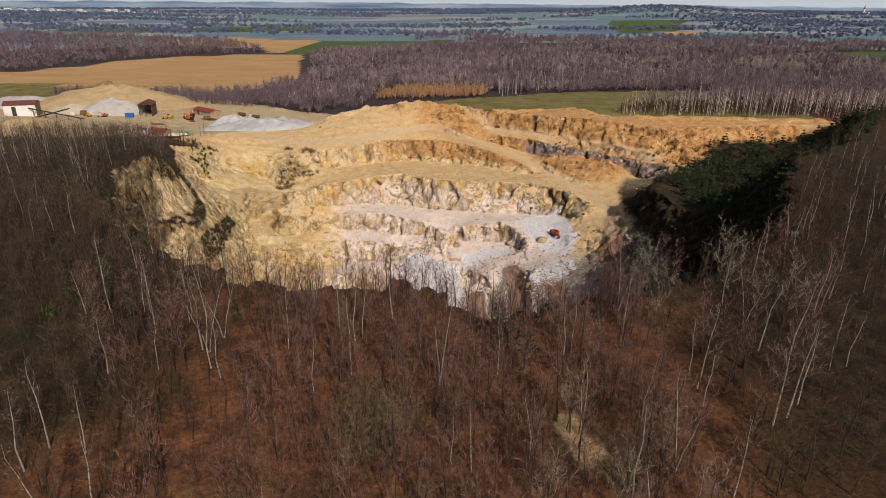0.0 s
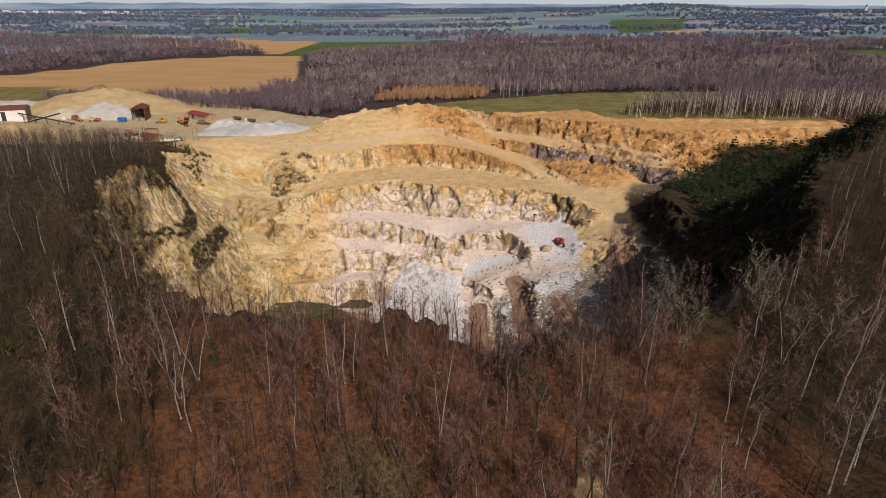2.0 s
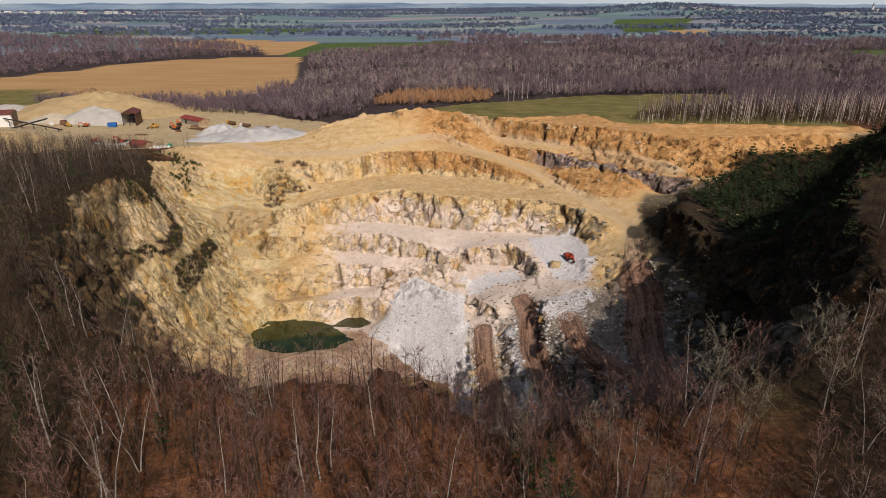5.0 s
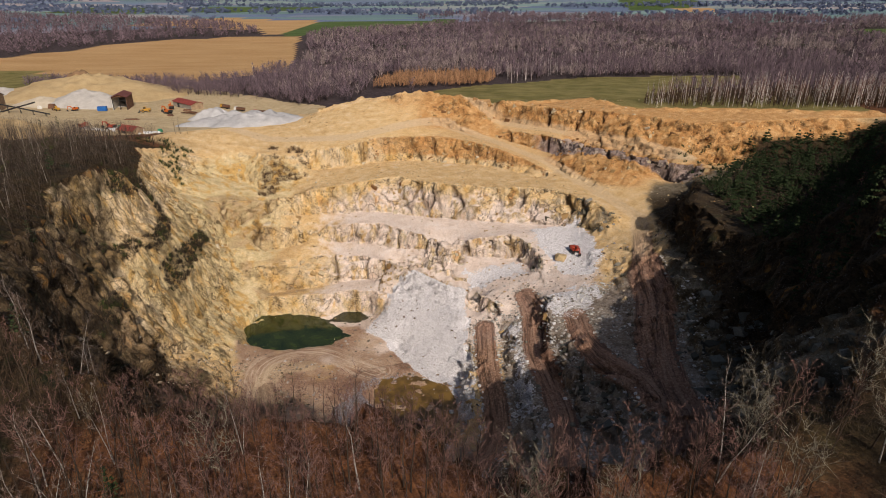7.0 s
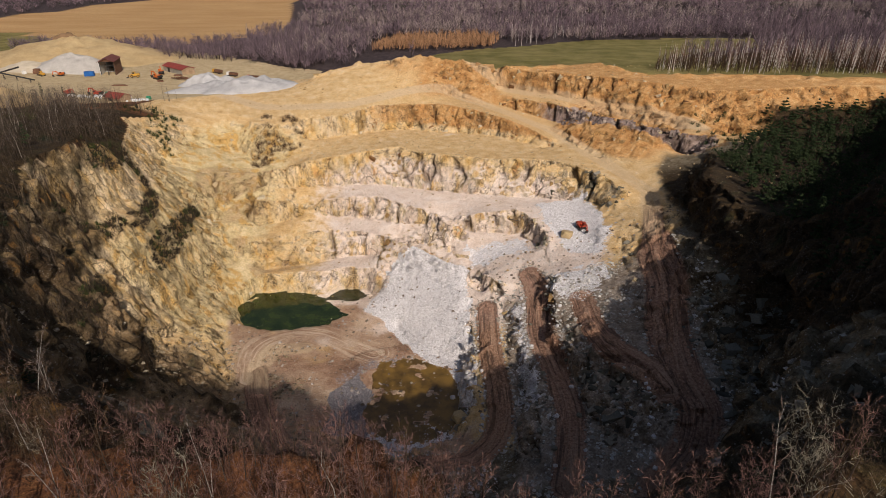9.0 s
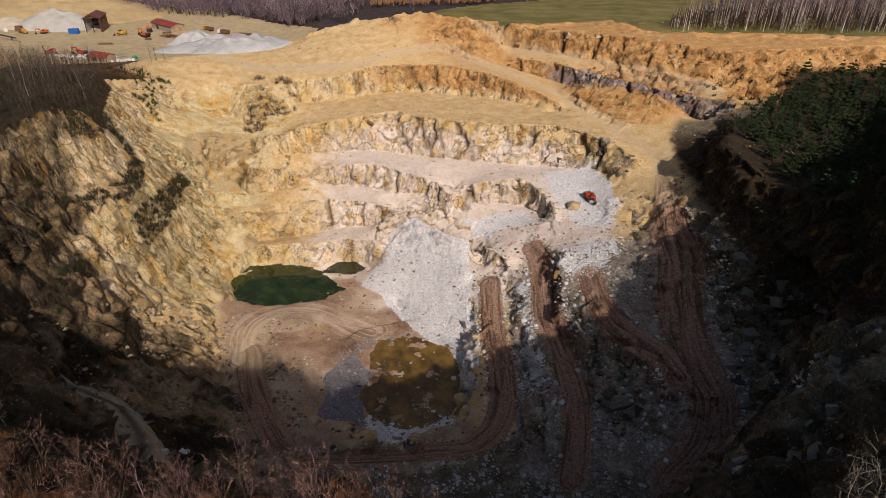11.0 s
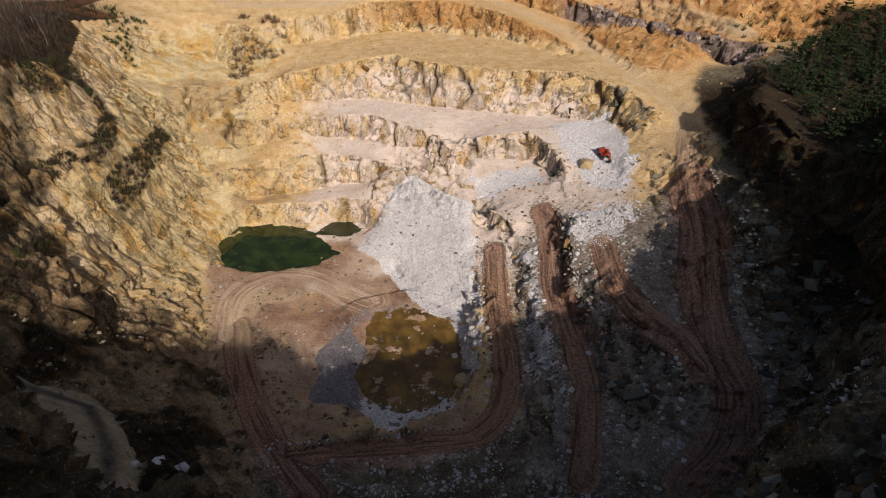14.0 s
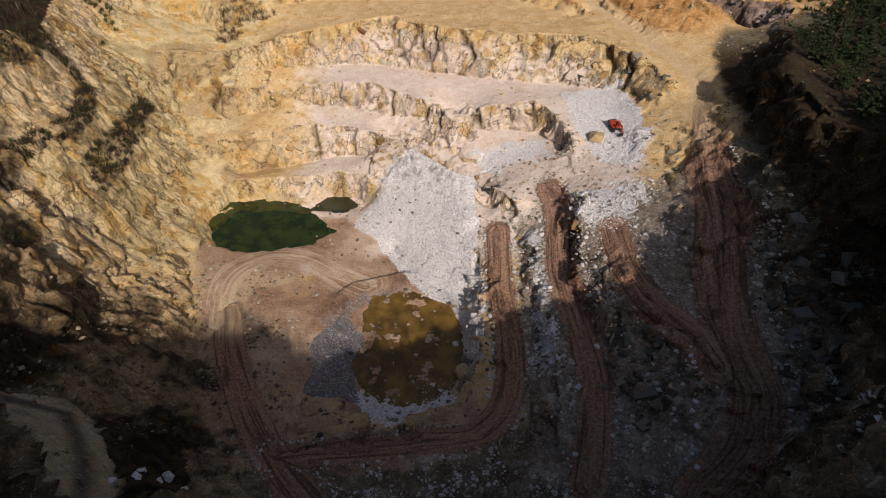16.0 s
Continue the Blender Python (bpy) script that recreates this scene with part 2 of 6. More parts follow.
    chip_a, tone_a = chips(0.42, (1.0, 1.0, 0.6))
    chip_b, tone_b = chips(1.1, (1.0, 1.0, 0.7))
    own = s.math("ADD", s.math("MULTIPLY", s.attr("block"), 0.65), s.math("ADD", s.math("MULTIPLY", tone_a, 0.27), s.math("MULTIPLY", tone_b, 0.08)))
    c = s.mix(rock, c, s.ramp(own, (0.22, (0.74, 0.72, 0.66)), (0.42, (1.0, 0.98, 0.94)), (0.6, (1.12, 1.12, 1.12)), (0.8, (1.25, 1.26, 1.28))), "MULTIPLY")
    c = s.mix(s.math("MULTIPLY", s.math("MULTIPLY", s.step(tone_a, 0.74, 0.80), s.step(mid, 0.45, 0.6)), s.math("MULTIPLY", rock, 0.6)), c, s.mix(0.5, c, (0.50, 0.24, 0.05)))
    c = s.mix(s.math("MULTIPLY", s.math("MULTIPLY", s.attr("seam"), s.step(fine, 0.42, 0.6)), s.math("MULTIPLY", rock, 0.85)), c, (0.07, 0.045, 0.025))
    dark = s.math("MULTIPLY", s.math("MULTIPLY", s.step(crack, 0.06, 0.0), s.step(broad, 0.47, 0.6)), rock)
    dark2 = s.math("MULTIPLY", s.math("MULTIPLY", s.step(crack2, 0.07, 0.0), s.step(mid, 0.5, 0.66)), rock)
    c = s.mix(s.math("MULTIPLY", s.math("MAXIMUM", dark, s.math("MULTIPLY", dark2, 0.6)), 0.8), c, (0.06, 0.038, 0.022))
    # shade inside the cut fissures, put into the colour
    c = s.mix(s.math("MULTIPLY", s.attr("cleft"), s.math("ADD", s.math("MULTIPLY", fine, 0.6), 0.5)), c, (0.05, 0.03, 0.02))
    c = s.mix(s.math("MULTIPLY", s.attr("wet"), 0.8), c, (0.05, 0.05, 0.05))
    g = s.step(s.math("ADD", s.attr("gravel"), s.math("MULTIPLY", s.math("SUBTRACT", fine, 0.5), 0.9)), 0.42, 0.6)
    c = s.mix(g, c, gravel)
    lay = s.node("CombineXYZ")
    s.put(s.math("MULTIPLY", s.attr("side"), 0.7), lay.inputs[0]), s.put(s.math("MULTIPLY", s.attr("run"), 0.035), lay.inputs[1])
    wheel = s.node("TexNoise", Scale=1.0, Detail=4.0, Roughness=0.66, Distortion=0.6)
    s.t.links.new(lay.outputs[0], wheel.inputs["Vector"])
    ruts = s.step(wheel.outputs["Fac"], 0.34, 0.66)
    c = s.mix(s.math("MULTIPLY", s.attr("swirl"), s.math("ADD", s.math("MULTIPLY", s.step(ruts, 0.35, 0.75), 0.75), 0.05)), c, (0.72, 0.58, 0.44))
    c = s.mix(s.step(s.math("ADD", s.attr("flint"), s.math("MULTIPLY", s.math("SUBTRACT", fine, 0.5), 1.4)), 0.35, 0.6), c, s.ramp(s.noise(2.6, 3, 0.8), (0.36, (0.06, 0.055, 0.065)), (0.54, (0.20, 0.185, 0.20)), (0.62, (0.62, 0.60, 0.62))))
    # loose stones and pits too small to build
    grit_ = s.noise(3.4, 3, 0.8)
    c = s.mix(s.math("MULTIPLY", s.attr("mud"), 0.75), c, s.mix(s.step(grit_, 0.60, 0.70), s.mix(s.step(grit_, 0.44, 0.34), c, s.mix(0.6, c, (0.06, 0.038, 0.026))), s.mix(0.55, c, (0.66, 0.58, 0.50))))
    stony = s.math("MULTIPLY", s.math("MAXIMUM", s.attr("scree"), s.math("MAXIMUM", s.math("MULTIPLY", s.attr("grey"), 0.8), s.math("MULTIPLY", s.attr("mud"), 0.5))), s.math("SUBTRACT", 1.0, s.attr("veg_shade"), True))
    pick = s.math("MULTIPLY", s.step(s.cells(1.5, "F1"), 0.36, 0.24), s.step(s.noise(0.5, 3, 0.7), 0.50, 0.62))
    c = s.mix(s.math("MULTIPLY", pick, s.math("MULTIPLY", stony, 0.8)), c, (0.62, 0.59, 0.56))
    pits = s.math("MULTIPLY", s.step(s.noise(1.9, 4, 0.75), 0.46, 0.34), s.math("MAXIMUM", stony, s.math("MULTIPLY", rock, 0.2)))
    c = s.mix(s.math("MULTIPLY", pits, 0.7), c, s.mix(0.8, c, (0.03, 0.02, 0.014)))
    on = s.step(s.math("ADD", s.attr("track"), s.math("MULTIPLY", s.math("SUBTRACT", fine, 0.5), 0.5)), 0.35, 0.7)
    c = s.mix(s.math("MULTIPLY", on, 0.92), c, s.mix(s.step(ruts, 0.55, 1.0), s.mix(s.step(ruts, 0.42, 0.05), track, s.mix(0.65, track, (0.045, 0.026, 0.02))), s.mix(0.4, track, (0.46, 0.32, 0.23))))
    lane = s.step(s.attr("lane"), 0.25, 0.8)
    c = s.mix(s.math("MULTIPLY", lane, s.math("ADD", s.math("MULTIPLY", ruts, 0.35), 0.35)), c, (0.60, 0.46, 0.30))
    mottle = s.ramp(s.noise(2.0, 4, 0.8), (0.34, (0.74, 0.72, 0.70)), (0.5, (1.02, 1.02, 1.02)), (0.64, (1.2, 1.19, 1.18)))
    c = s.mix(s.math("ADD", s.math("MULTIPLY", s.attr("bare"), 0.6), 0.2), c, mottle, "MULTIPLY")
    speck = s.ramp(s.noise(4.6, 3, 0.85), (0.36, (0.68, 0.66, 0.64)), (0.5, (1.0, 1.0, 1.0)), (0.64, (1.26, 1.26, 1.25)))
    c = s.mix(s.math("ADD", s.math("MULTIPLY", s.attr("bare"), 0.35), s.math("ADD", 0.35, s.math("MULTIPLY", s.attr("litter"), 0.3))), c, speck, "MULTIPLY")
    h = s.math("MULTIPLY", s.math("ADD", s.math("MULTIPLY", mid, 0.8), s.math("MULTIPLY", fine, 0.4)), s.math("ADD", s.math("MULTIPLY", rock, 0.6), 0.3))
    h = s.math("ADD", h, s.math("MULTIPLY", s.math("MULTIPLY", strata, rock), 0.3))
    h = s.math("ADD", h, s.math("MULTIPLY", s.math("ADD", s.math("MULTIPLY", chip_a, 0.9), s.math("MULTIPLY", chip_b, 0.45)), rock))
    h = s.math("SUBTRACT", h, s.math("MULTIPLY", s.math("MULTIPLY", ruts, on), -0.3))
    nrm = s.bump(s.math("ADD", grit, s.math("MULTIPLY", fine, 1.5)), 0.6, 0.22, s.bump(h, 1.0, 1.3))
    return s.done(c, nrm, 0.93)


GROUND = ground_stuff()

# ---- the lie of the land: edges of benches, roads and walls ----
EDGES = []


def edge(*points):
    EDGES.append(points)
    return points


# pit floor and ponds
edge((-94, 234, 0.2), (-99, 247, 0.3), (-93, 262, 0.3), (-79, 261, 0.3), (-64, 259, 0.4), (-57, 265, 0.4), (-46, 264, 0.6), (-40, 257, 1))  # pond shore
edge((-92, 238, -1.6), (-97, 247, -1.6), (-91, 258, -1.6), (-79, 257, -2.2), (-66, 254, -1.5), (-57, 246, -0.9), (-63, 240, -1.2), (-78, 235, -1.4))  # pond bed
edge((-77, 230, 0.5), (-60, 236, 0.5), (-50, 243, 0.5), (-25, 221, 1.5), (-9, 209, 2.5))  # floor rim
edge((-35, 196, 2.3), (-20, 202, 2.2), (-3, 196, 2.3), (0, 186, 2.4), (-3, 176, 2.3), (-16, 166, 2.3), (-28, 168, 2.3), (-35, 184, 2.2), (-18, 190, 2.3), (-16, 178, 2.4))  # puddle bed
edge((-59, 258, -0.9), (-56, 263, -0.9), (-49, 262, -0.9), (-48, 257, -0.9), (-54, 257, -0.9))  # pool bed
# benches of the far face, from the floor up: toe and crest by turns
edge((-27, 233, 0.1), (-16, 213, 0.5), (-5, 209, 1), (0, 200, 1.9))  # toe lowest
edge((-102, 250, 7.2), (-97, 265, 8.1), (-80, 266, 8.6), (-64, 267, 9.4), (-54, 269.5, 10.1), (-42, 267, 11.2), (-24, 258, 12.7), (-7, 245, 15.3), (2, 234, 16.8))  # crest 1
edge((-96, 271, 6.5), (-77, 275, 8), (-57, 280, 9.5), (-34, 280, 11.5), (-13, 268, 12.4), (2, 254, 13.3), (11, 241, 14.3))  # toe 2
CREST_2 = edge((-111, 275, 17.9), (-99, 280, 18.9), (-83, 288, 19.8), (-65, 289, 19.9), (-47, 286, 20.9), (-30, 277, 21.9), (-7, 255, 22.1), (6, 248, 22.2), (18, 237, 21.7))  # crest 2
edge((-103, 293, 19.7), (-84, 302, 20.7), (-63, 303, 21.7), (-37, 295, 22.1), (-16, 290, 23.6), (7, 282, 23.6), (29, 280, 23.6), (38, 266, 23.5))  # toe 3
CREST_3 = edge((-116, 298, 32.6), (-98, 300, 30.6), (-77, 302, 30.2), (-59, 305, 31.2), (-42, 305, 31.7), (-19, 292, 30.8), (-6, 282, 29.8), (6, 286, 31.3), (26, 288, 33.7), (36, 273, 32.8), (40, 261, 31.9))  # crest 3
edge((-116, 314, 31.4), (-97, 317, 31.3), (-70, 319, 31.8), (-48, 321, 32.3), (-15, 317, 30.8), (7, 309, 32.3), (35, 301, 33.7), (59, 294, 35.8), (66, 283, 37.7))  # toe 4
CREST_4 = edge((-130, 308, 43.4), (-108, 312, 41.4), (-83, 321, 44.4), (-60, 330, 46.4), (-35, 337, 48.3), (-24, 329, 47.9), (-7, 324, 47.9), (19, 318, 48.4), (45, 316, 48.9), (58, 305, 49.4), (68, 292, 49), (75, 279, 47.6))  # crest 4
edge((-91, 355, 45.1), (-77, 359, 46.1), (-62, 362, 47.1), (-39, 372, 47.6), (-9, 368, 47.1), (21, 359, 47.6), (42, 340, 47), (51, 342, 47.5))  # toe 5
CREST_5 = edge((-91, 362, 56.1), (-70, 364, 58.1), (-54, 376, 60.6), (-15, 382, 60.5), (6, 375, 59.1), (21, 367, 57.1), (38, 356, 53.7), (50, 341, 50.8))  # crest 5
# haul roads, the shelf beside them and the diggings
HAUL_ROAD = edge((-10, 403, 61), (21, 381, 57.5), (50, 358, 51.5), (63, 333, 49), (76, 307, 47), (86, 281, 45.5), (77, 237, 43.5), (74, 209, 41), (68, 184, 38.5), (67, 164, 35), (69, 152, 31), (64, 141, 27), (54, 132, 22))  # haul road
TOE_6 = edge((22, 389, 58.2), (51, 373, 53.6), (78, 355, 50.1), (101, 334, 49), (119, 318, 50))  # toe 6
CREST_6 = edge((31, 392, 62), (51, 377, 62.5), (75, 352, 63.1), (96, 330, 63.1), (121, 325, 59.7))  # crest 6
edge((-24, 443, 64), (15, 417, 64), (50, 392, 64.5), (81, 374, 64.5), (108, 351, 64), (125, 335, 61.5), (134, 304, 60.5))  # upper toe
RIM = edge((-95, 420, 70), (-69, 430, 75), (-45, 422, 79), (-33, 431, 80), (-8, 422, 78), (24, 413, 76), (56, 416, 76), (86, 418, 78), (100, 392, 77), (128, 382, 77.5), (169, 379, 79), (204, 369, 80), (240, 364, 80.5))  # rim
edge((61, 260, 38), (67, 244, 36), (63, 217, 35), (61, 194, 34.5), (63, 174, 34))  # haul edge
edge((39, 288, 35), (52, 284, 35), (54, 265, 33.5), (57, 249, 33), (48, 252, 31))  # dig floor
edge((39, 229, 31), (36, 219, 28), (34, 201, 25), (39, 186, 27), (43, 176, 27), (50, 166, 28), (56, 160, 31))  # shelf edge
edge((33, 219, 21), (33, 192, 20.5), (39, 175, 20.5), (41, 161, 20), (44, 149, 20.5))  # shelf toe
ROAD_D = edge((46, 215, 29), (47, 195, 31), (51, 179, 33.5), (58, 169, 34.3), (62, 159, 33.5))  # road d
ROAD_B = edge((29, 243, 22), (31, 232, 21.5), (30, 204, 20), (33, 182, 20.5), (35, 164, 20.5), (33, 149, 19.5), (30, 136, 17))  # road b
edge((23, 236, 19.5), (23, 212, 18), (25, 183, 19), (26, 161, 18.5), (24, 147, 17.5))  # road b edge
edge((18, 227, 14.5), (19, 205, 14), (20, 183, 14), (21, 166, 13), (18, 150, 12.5))  # road b toe
ROAD_A = edge((11, 228, 14.5), (12, 199, 13.5), (14, 179, 13.5), (13, 163, 11.5), (5, 152, 10.5), (-11, 149, 10.5), (-32, 144, 14), (-44, 140, 18))  # road a
edge((3, 232, 14), (5, 213, 11.5), (6, 194, 10.5), (7, 175, 10), (1, 160, 8), (-15, 155, 7), (-32, 154, 9), (-44, 150, 12))  # road a edge
edge((0, 210, 3), (1, 188, 3.5), (-1, 173, 4), (-16, 163, 3), (-33, 163, 2))  # road a toe
ROAD_L = edge((-63, 215, 3.5), (-75, 212, 3.5), (-77, 198, 4), (-68, 176, 8), (-56, 155, 12.5), (-44, 139, 17), (-34, 129, 17))  # road l
edge((-70, 203, 4.5), (-59, 191, 5.5), (-57, 171, 8), (-48, 185, 4.5), (-45, 210, 1.5))  # mound l
# left wall, foot to crest
edge((-47, 128, 20), (-66, 150, 14.5), (-72, 168, 12), (-85, 190, 8), (-92, 207, 6), (-100, 226, 5.5))  # wall l base
edge((-55, 125, 27), (-66, 132, 29), (-82, 146, 28), (-90, 160, 28), (-103, 180, 27), (-109, 204, 20), (-113, 244, 17), (-108, 270, 11))  # wall l low
edge((-61, 112, 50), (-76, 122, 51), (-90, 131, 49), (-95, 149, 42), (-100, 167, 43), (-117, 177, 57), (-121, 203, 42), (-122, 216, 52), (-122, 251, 39), (-121, 287, 25), (-117, 302, 30))  # wall l mid
edge((-106, 144, 64), (-119, 171, 67), (-134, 207, 60), (-130, 225, 62), (-139, 274, 54), (-150, 308, 47), (-131, 310, 41))  # wall l high
WALL_L_CREST = edge((-85, 96, 96), (-100, 118, 94), (-119, 140, 88), (-130, 179, 82), (-143, 199, 85), (-138, 222, 87), (-146, 262, 70), (-166, 306, 67), (-172, 312, 70), (-165, 335, 64), (-158, 360, 59.5), (-143, 368, 58.5), (-123, 360, 57))  # wall l crest
edge((-150, 331, 50), (-127, 344, 41.5), (-112, 331, 38))  # wall back l
edge((-122, 353, 56.5), (-108, 352, 56), (-94, 357, 55.5))  # bush face
edge((-128, 335, 42), (-108, 332, 39), (-95, 335, 42))  # bush toe
# near wall under the wood
WALL_N_CREST = edge((-85, 96, 96), (-62, 80, 96), (-46, 72, 96), (-34, 70, 96), (-20, 73, 96), (-10, 70, 96), (-1, 64, 96), (8, 59, 96), (16, 59, 97), (25, 60, 98), (45, 69, 98.5), (62, 77, 98.5), (79, 92, 98.5), (92, 113, 98.5), (102, 134, 98.5), (107, 151, 98.5))  # wall n crest
edge((-60, 100, 62), (-40, 95, 58), (-15, 93, 58), (10, 84, 60), (35, 88, 62), (58, 108, 62), (75, 130, 63), (90, 150, 62))  # wall n mid
edge((-50, 122, 27), (-30, 118, 18), (-5, 122, 15), (20, 122, 16), (40, 122, 20), (58, 126, 24), (75, 140, 34), (85, 152, 41))  # wall n foot
# right wall
edge((66, 142, 27), (78, 152, 33), (85, 166, 38), (77, 176, 38), (82, 190, 46))  # wall r low
edge((95, 164, 49), (97, 178, 51), (88, 186, 52), (98, 193, 57), (80, 199, 50), (88, 207, 53), (90, 230, 50), (96, 262, 52), (106, 285, 51), (116, 300, 54))  # wall r mid
edge((107, 188, 73), (99, 217, 66), (98, 247, 67), (110, 275, 64), (122, 302, 58), (133, 301, 61), (143, 318, 60), (168, 322, 62), (194, 334, 65), (215, 342, 68))  # wall r high
WALL_R_CREST = edge((107, 151, 98.5), (117, 166, 97.5), (130, 180, 99), (148, 195, 100), (165, 211, 99), (188, 238, 99), (216, 272, 98), (236, 304, 95), (241, 338, 86))  # wall r crest
edge((131, 330, 58), (143, 334, 57), (152, 333, 60), (165, 340, 68))  # shade face
edge((108, 196, 74), (124, 213, 68), (146, 234, 65), (170, 262, 63), (194, 298, 64), (212, 326, 67))  # foot of the shaded slope
UPPER_CREST = edge((10, 424, 73.5), (50, 402, 75.5), (81, 386, 76.5), (112, 368, 76.5), (135, 356, 75.5), (165, 356, 77), (200, 357, 78.5), (240, 356, 79.5))  # upper crest

# the hill outside the pit: x, y, z
HILL = [(0, -80, 88), (-150, -80, 84), (150, -80, 96), (0, 20, 94), (-80, 30, 94), (80, 30, 99), (-160, 90, 96), (-220, 180, 90), (-260, 40, 88),
        (160, 80, 105), (190, 170, 99), (228, 248, 86), (-230, 290, 77), (-215, 345, 66), (-250, 400, 62), (-150, 420, 59.5), (-120, 450, 60),
        (-180, 500, 60), (-320, 470, 62), (-20, 480, 70), (120, 470, 73), (240, 400, 79), (300, 330, 81), (60, 560, 66), (-420, 300, 78), (330, 560, 70)]
RING = [(-400, 700, 56), (0, 700, 60), (400, 700, 62), (-700, 400, 66), (700, 400, 80), (-500, -100, 80), (500, -100, 90), (0, -400, 80), (-900, 900, 52), (900, 900, 62), (0, 1100, 56)]
_k = np.array(HILL + RING, float)
_r = np.hypot(_k[:, None, 0] - _k[None, :, 0], _k[:, None, 1] - _k[None, :, 1])
_w = np.linalg.solve(np.block([[_r, np.ones((len(_k), 1))], [np.ones((1, len(_k))), np.zeros((1, 1))]]), np.r_[_k[:, 2], 0])


def hill(x, y):
    """Ground height outside the pit: the hill near by, a plain farther off, land that rises slowly to the skyline."""
    z = np.full(np.shape(x), _w[-1])
    for (px, py, _), w in zip(_k, _w):
        z = z + w * np.hypot(x - px, y - py)
    r = np.hypot(x, y)
    plain = 57 + 5 * (fbm(x / 420, y / 420, 3) - 0.5) + 0.012 * np.clip(x, -600, 900)
    far = np.clip((r - 2000) / 2850, 0, 0.5)
    plain = plain + (74 + 10 * (fbm(x / 900 + 5, y / 500, 3) - 0.5)) * far**1.25
    plain = plain + 34 * np.exp(-(((x - 1010) / 420) ** 2) - ((y - 3250) / 260) ** 2)
    k = np.clip((r - 500) / 450, 0, 1)
    k = k * k * (3 - 2 * k)
    return z * (1 - k) + plain * k


X0, X1, Y0, Y1, STEP_X, STEP_Y = -184.0, 245.0, 50.0, 446.0, 1.3, 0.8
cx, cy = np.arange(X0, X1 + 0.01, STEP_X), np.arange(Y0, Y1 + 0.01, STEP_Y)
gx = np.r_[np.arange(X0, -140, 1.1), np.arange(-140, 98, 0.66), np.arange(98, X1, 1.1), X1]
gy = np.r_[np.arange(Y0, 128, 0.85), np.arange(128, 340, 0.42), np.arange(340, Y1, 0.75), Y1]


def settle():
    """Heights of the pit between its edges: a membrane stretched over them, coarse grids first."""
    z = None
    for fine in (8, 4, 2, 1):
        xs, ys = cx[::fine], cy[::fine]
        ax, ay = np.meshgrid(xs, ys)
        total, count = np.zeros(ax.shape), np.zeros(ax.shape)
        for line in EDGES:
            for (x0, y0, z0), (x1, y1, z1) in zip(line, line[1:]):
                n = int(np.hypot(x1 - x0, y1 - y0) / 0.4) + 2
                k = np.linspace(0, 1, n)
                i = np.round((x0 + (x1 - x0) * k - X0) / (STEP_X * fine)).astype(int)
                j = np.round((y0 + (y1 - y0) * k - Y0) / (STEP_Y * fine)).astype(int)
                ok = (i >= 0) & (i < len(xs)) & (j >= 0) & (j < len(ys))
                np.add.at(total, (j[ok], i[ok]), (z0 + (z1 - z0) * k)[ok])
                np.add.at(count, (j[ok], i[ok]), 1)
        fixed = count > 0
        outside = ~inside(PIT, ax, ay)
        base = hill(ax, ay)
        if z is None:
            z = base.copy()
        else:
            zi = np.clip((np.arange(len(ys)) / 2), 0, z.shape[0] - 1.001)
            xi = np.clip((np.arange(len(xs)) / 2), 0, z.shape[1] - 1.001)
            a, b = zi.astype(int), xi.astype(int)
            u, v = (zi - a)[:, None], (xi - b)[None]
            z = (z[a][:, b] * (1 - u) + z[a + 1][:, b] * u) * (1 - v) + (z[a][:, b + 1] * (1 - u) + z[a + 1][:, b + 1] * u) * v
        held = fixed | outside
        value = np.where(fixed, total / np.maximum(count, 1), base)
        z = np.where(held, value, z)
        wx, wy = 1 / STEP_X**2, 1 / STEP_Y**2
        par = (np.add.outer(np.arange(len(ys)), np.arange(len(xs))) % 2).astype(bool)
        for n in range(260 if fine > 1 else 160):
            for odd in (par, ~par):
                mean = z.copy()
                mean[1:-1, 1:-1] = (wx * (z[1:-1, :-2] + z[1:-1, 2:]) + wy * (z[:-2, 1:-1] + z[2:, 1:-1])) / (2 * wx + 2 * wy)
                z = np.where(odd & ~held, z + 1.6 * (mean - z), z)
    zi = np.clip((gy - Y0) / STEP_Y, 0, z.shape[0] - 1.001)
    xi = np.clip((gx - X0) / STEP_X, 0, z.shape[1] - 1.001)
    a, b = zi.astype(int), xi.astype(int)
    u, v = (zi - a)[:, None], (xi - b)[None]
    return (z[a][:, b] * (1 - u) + z[a + 1][:, b] * u) * (1 - v) + (z[a][:, b + 1] * (1 - u) + z[a + 1][:, b + 1] * u) * v


# outline within which the edges rule; outside it the hill does
PIT = [(-100, 66), (-60, 52), (30, 52), (94, 78), (112, 104), (124, 130), (134, 154), (152, 174), (176, 198), (204, 228), (232, 262), (243, 300), (244, 444), (-118, 444),
       (-140, 400), (-182, 372), (-182, 300), (-160, 262), (-158, 210), (-146, 170), (-132, 130), (-112, 100)]
PITZ = settle()
# the hole itself, inside its crests
OPEN = [p[:2] for p in WALL_N_CREST] + [p[:2] for p in WALL_R_CREST[1:]] + [(243, 372), (242, 444), (-112, 440), (-150, 380)] + [p[:2] for p in WALL_L_CREST[10:0:-1]]

# ---- one sheet of ground out to the skyline ----
def spread(a, b, first, last, grow):
    """Grid lines that widen away from the pit, from a to b on both sides."""
    out, s, p = [], first, b
    while p < last:
        s = min(s * grow, 130)
        p += s
        out.append(p)
    return out


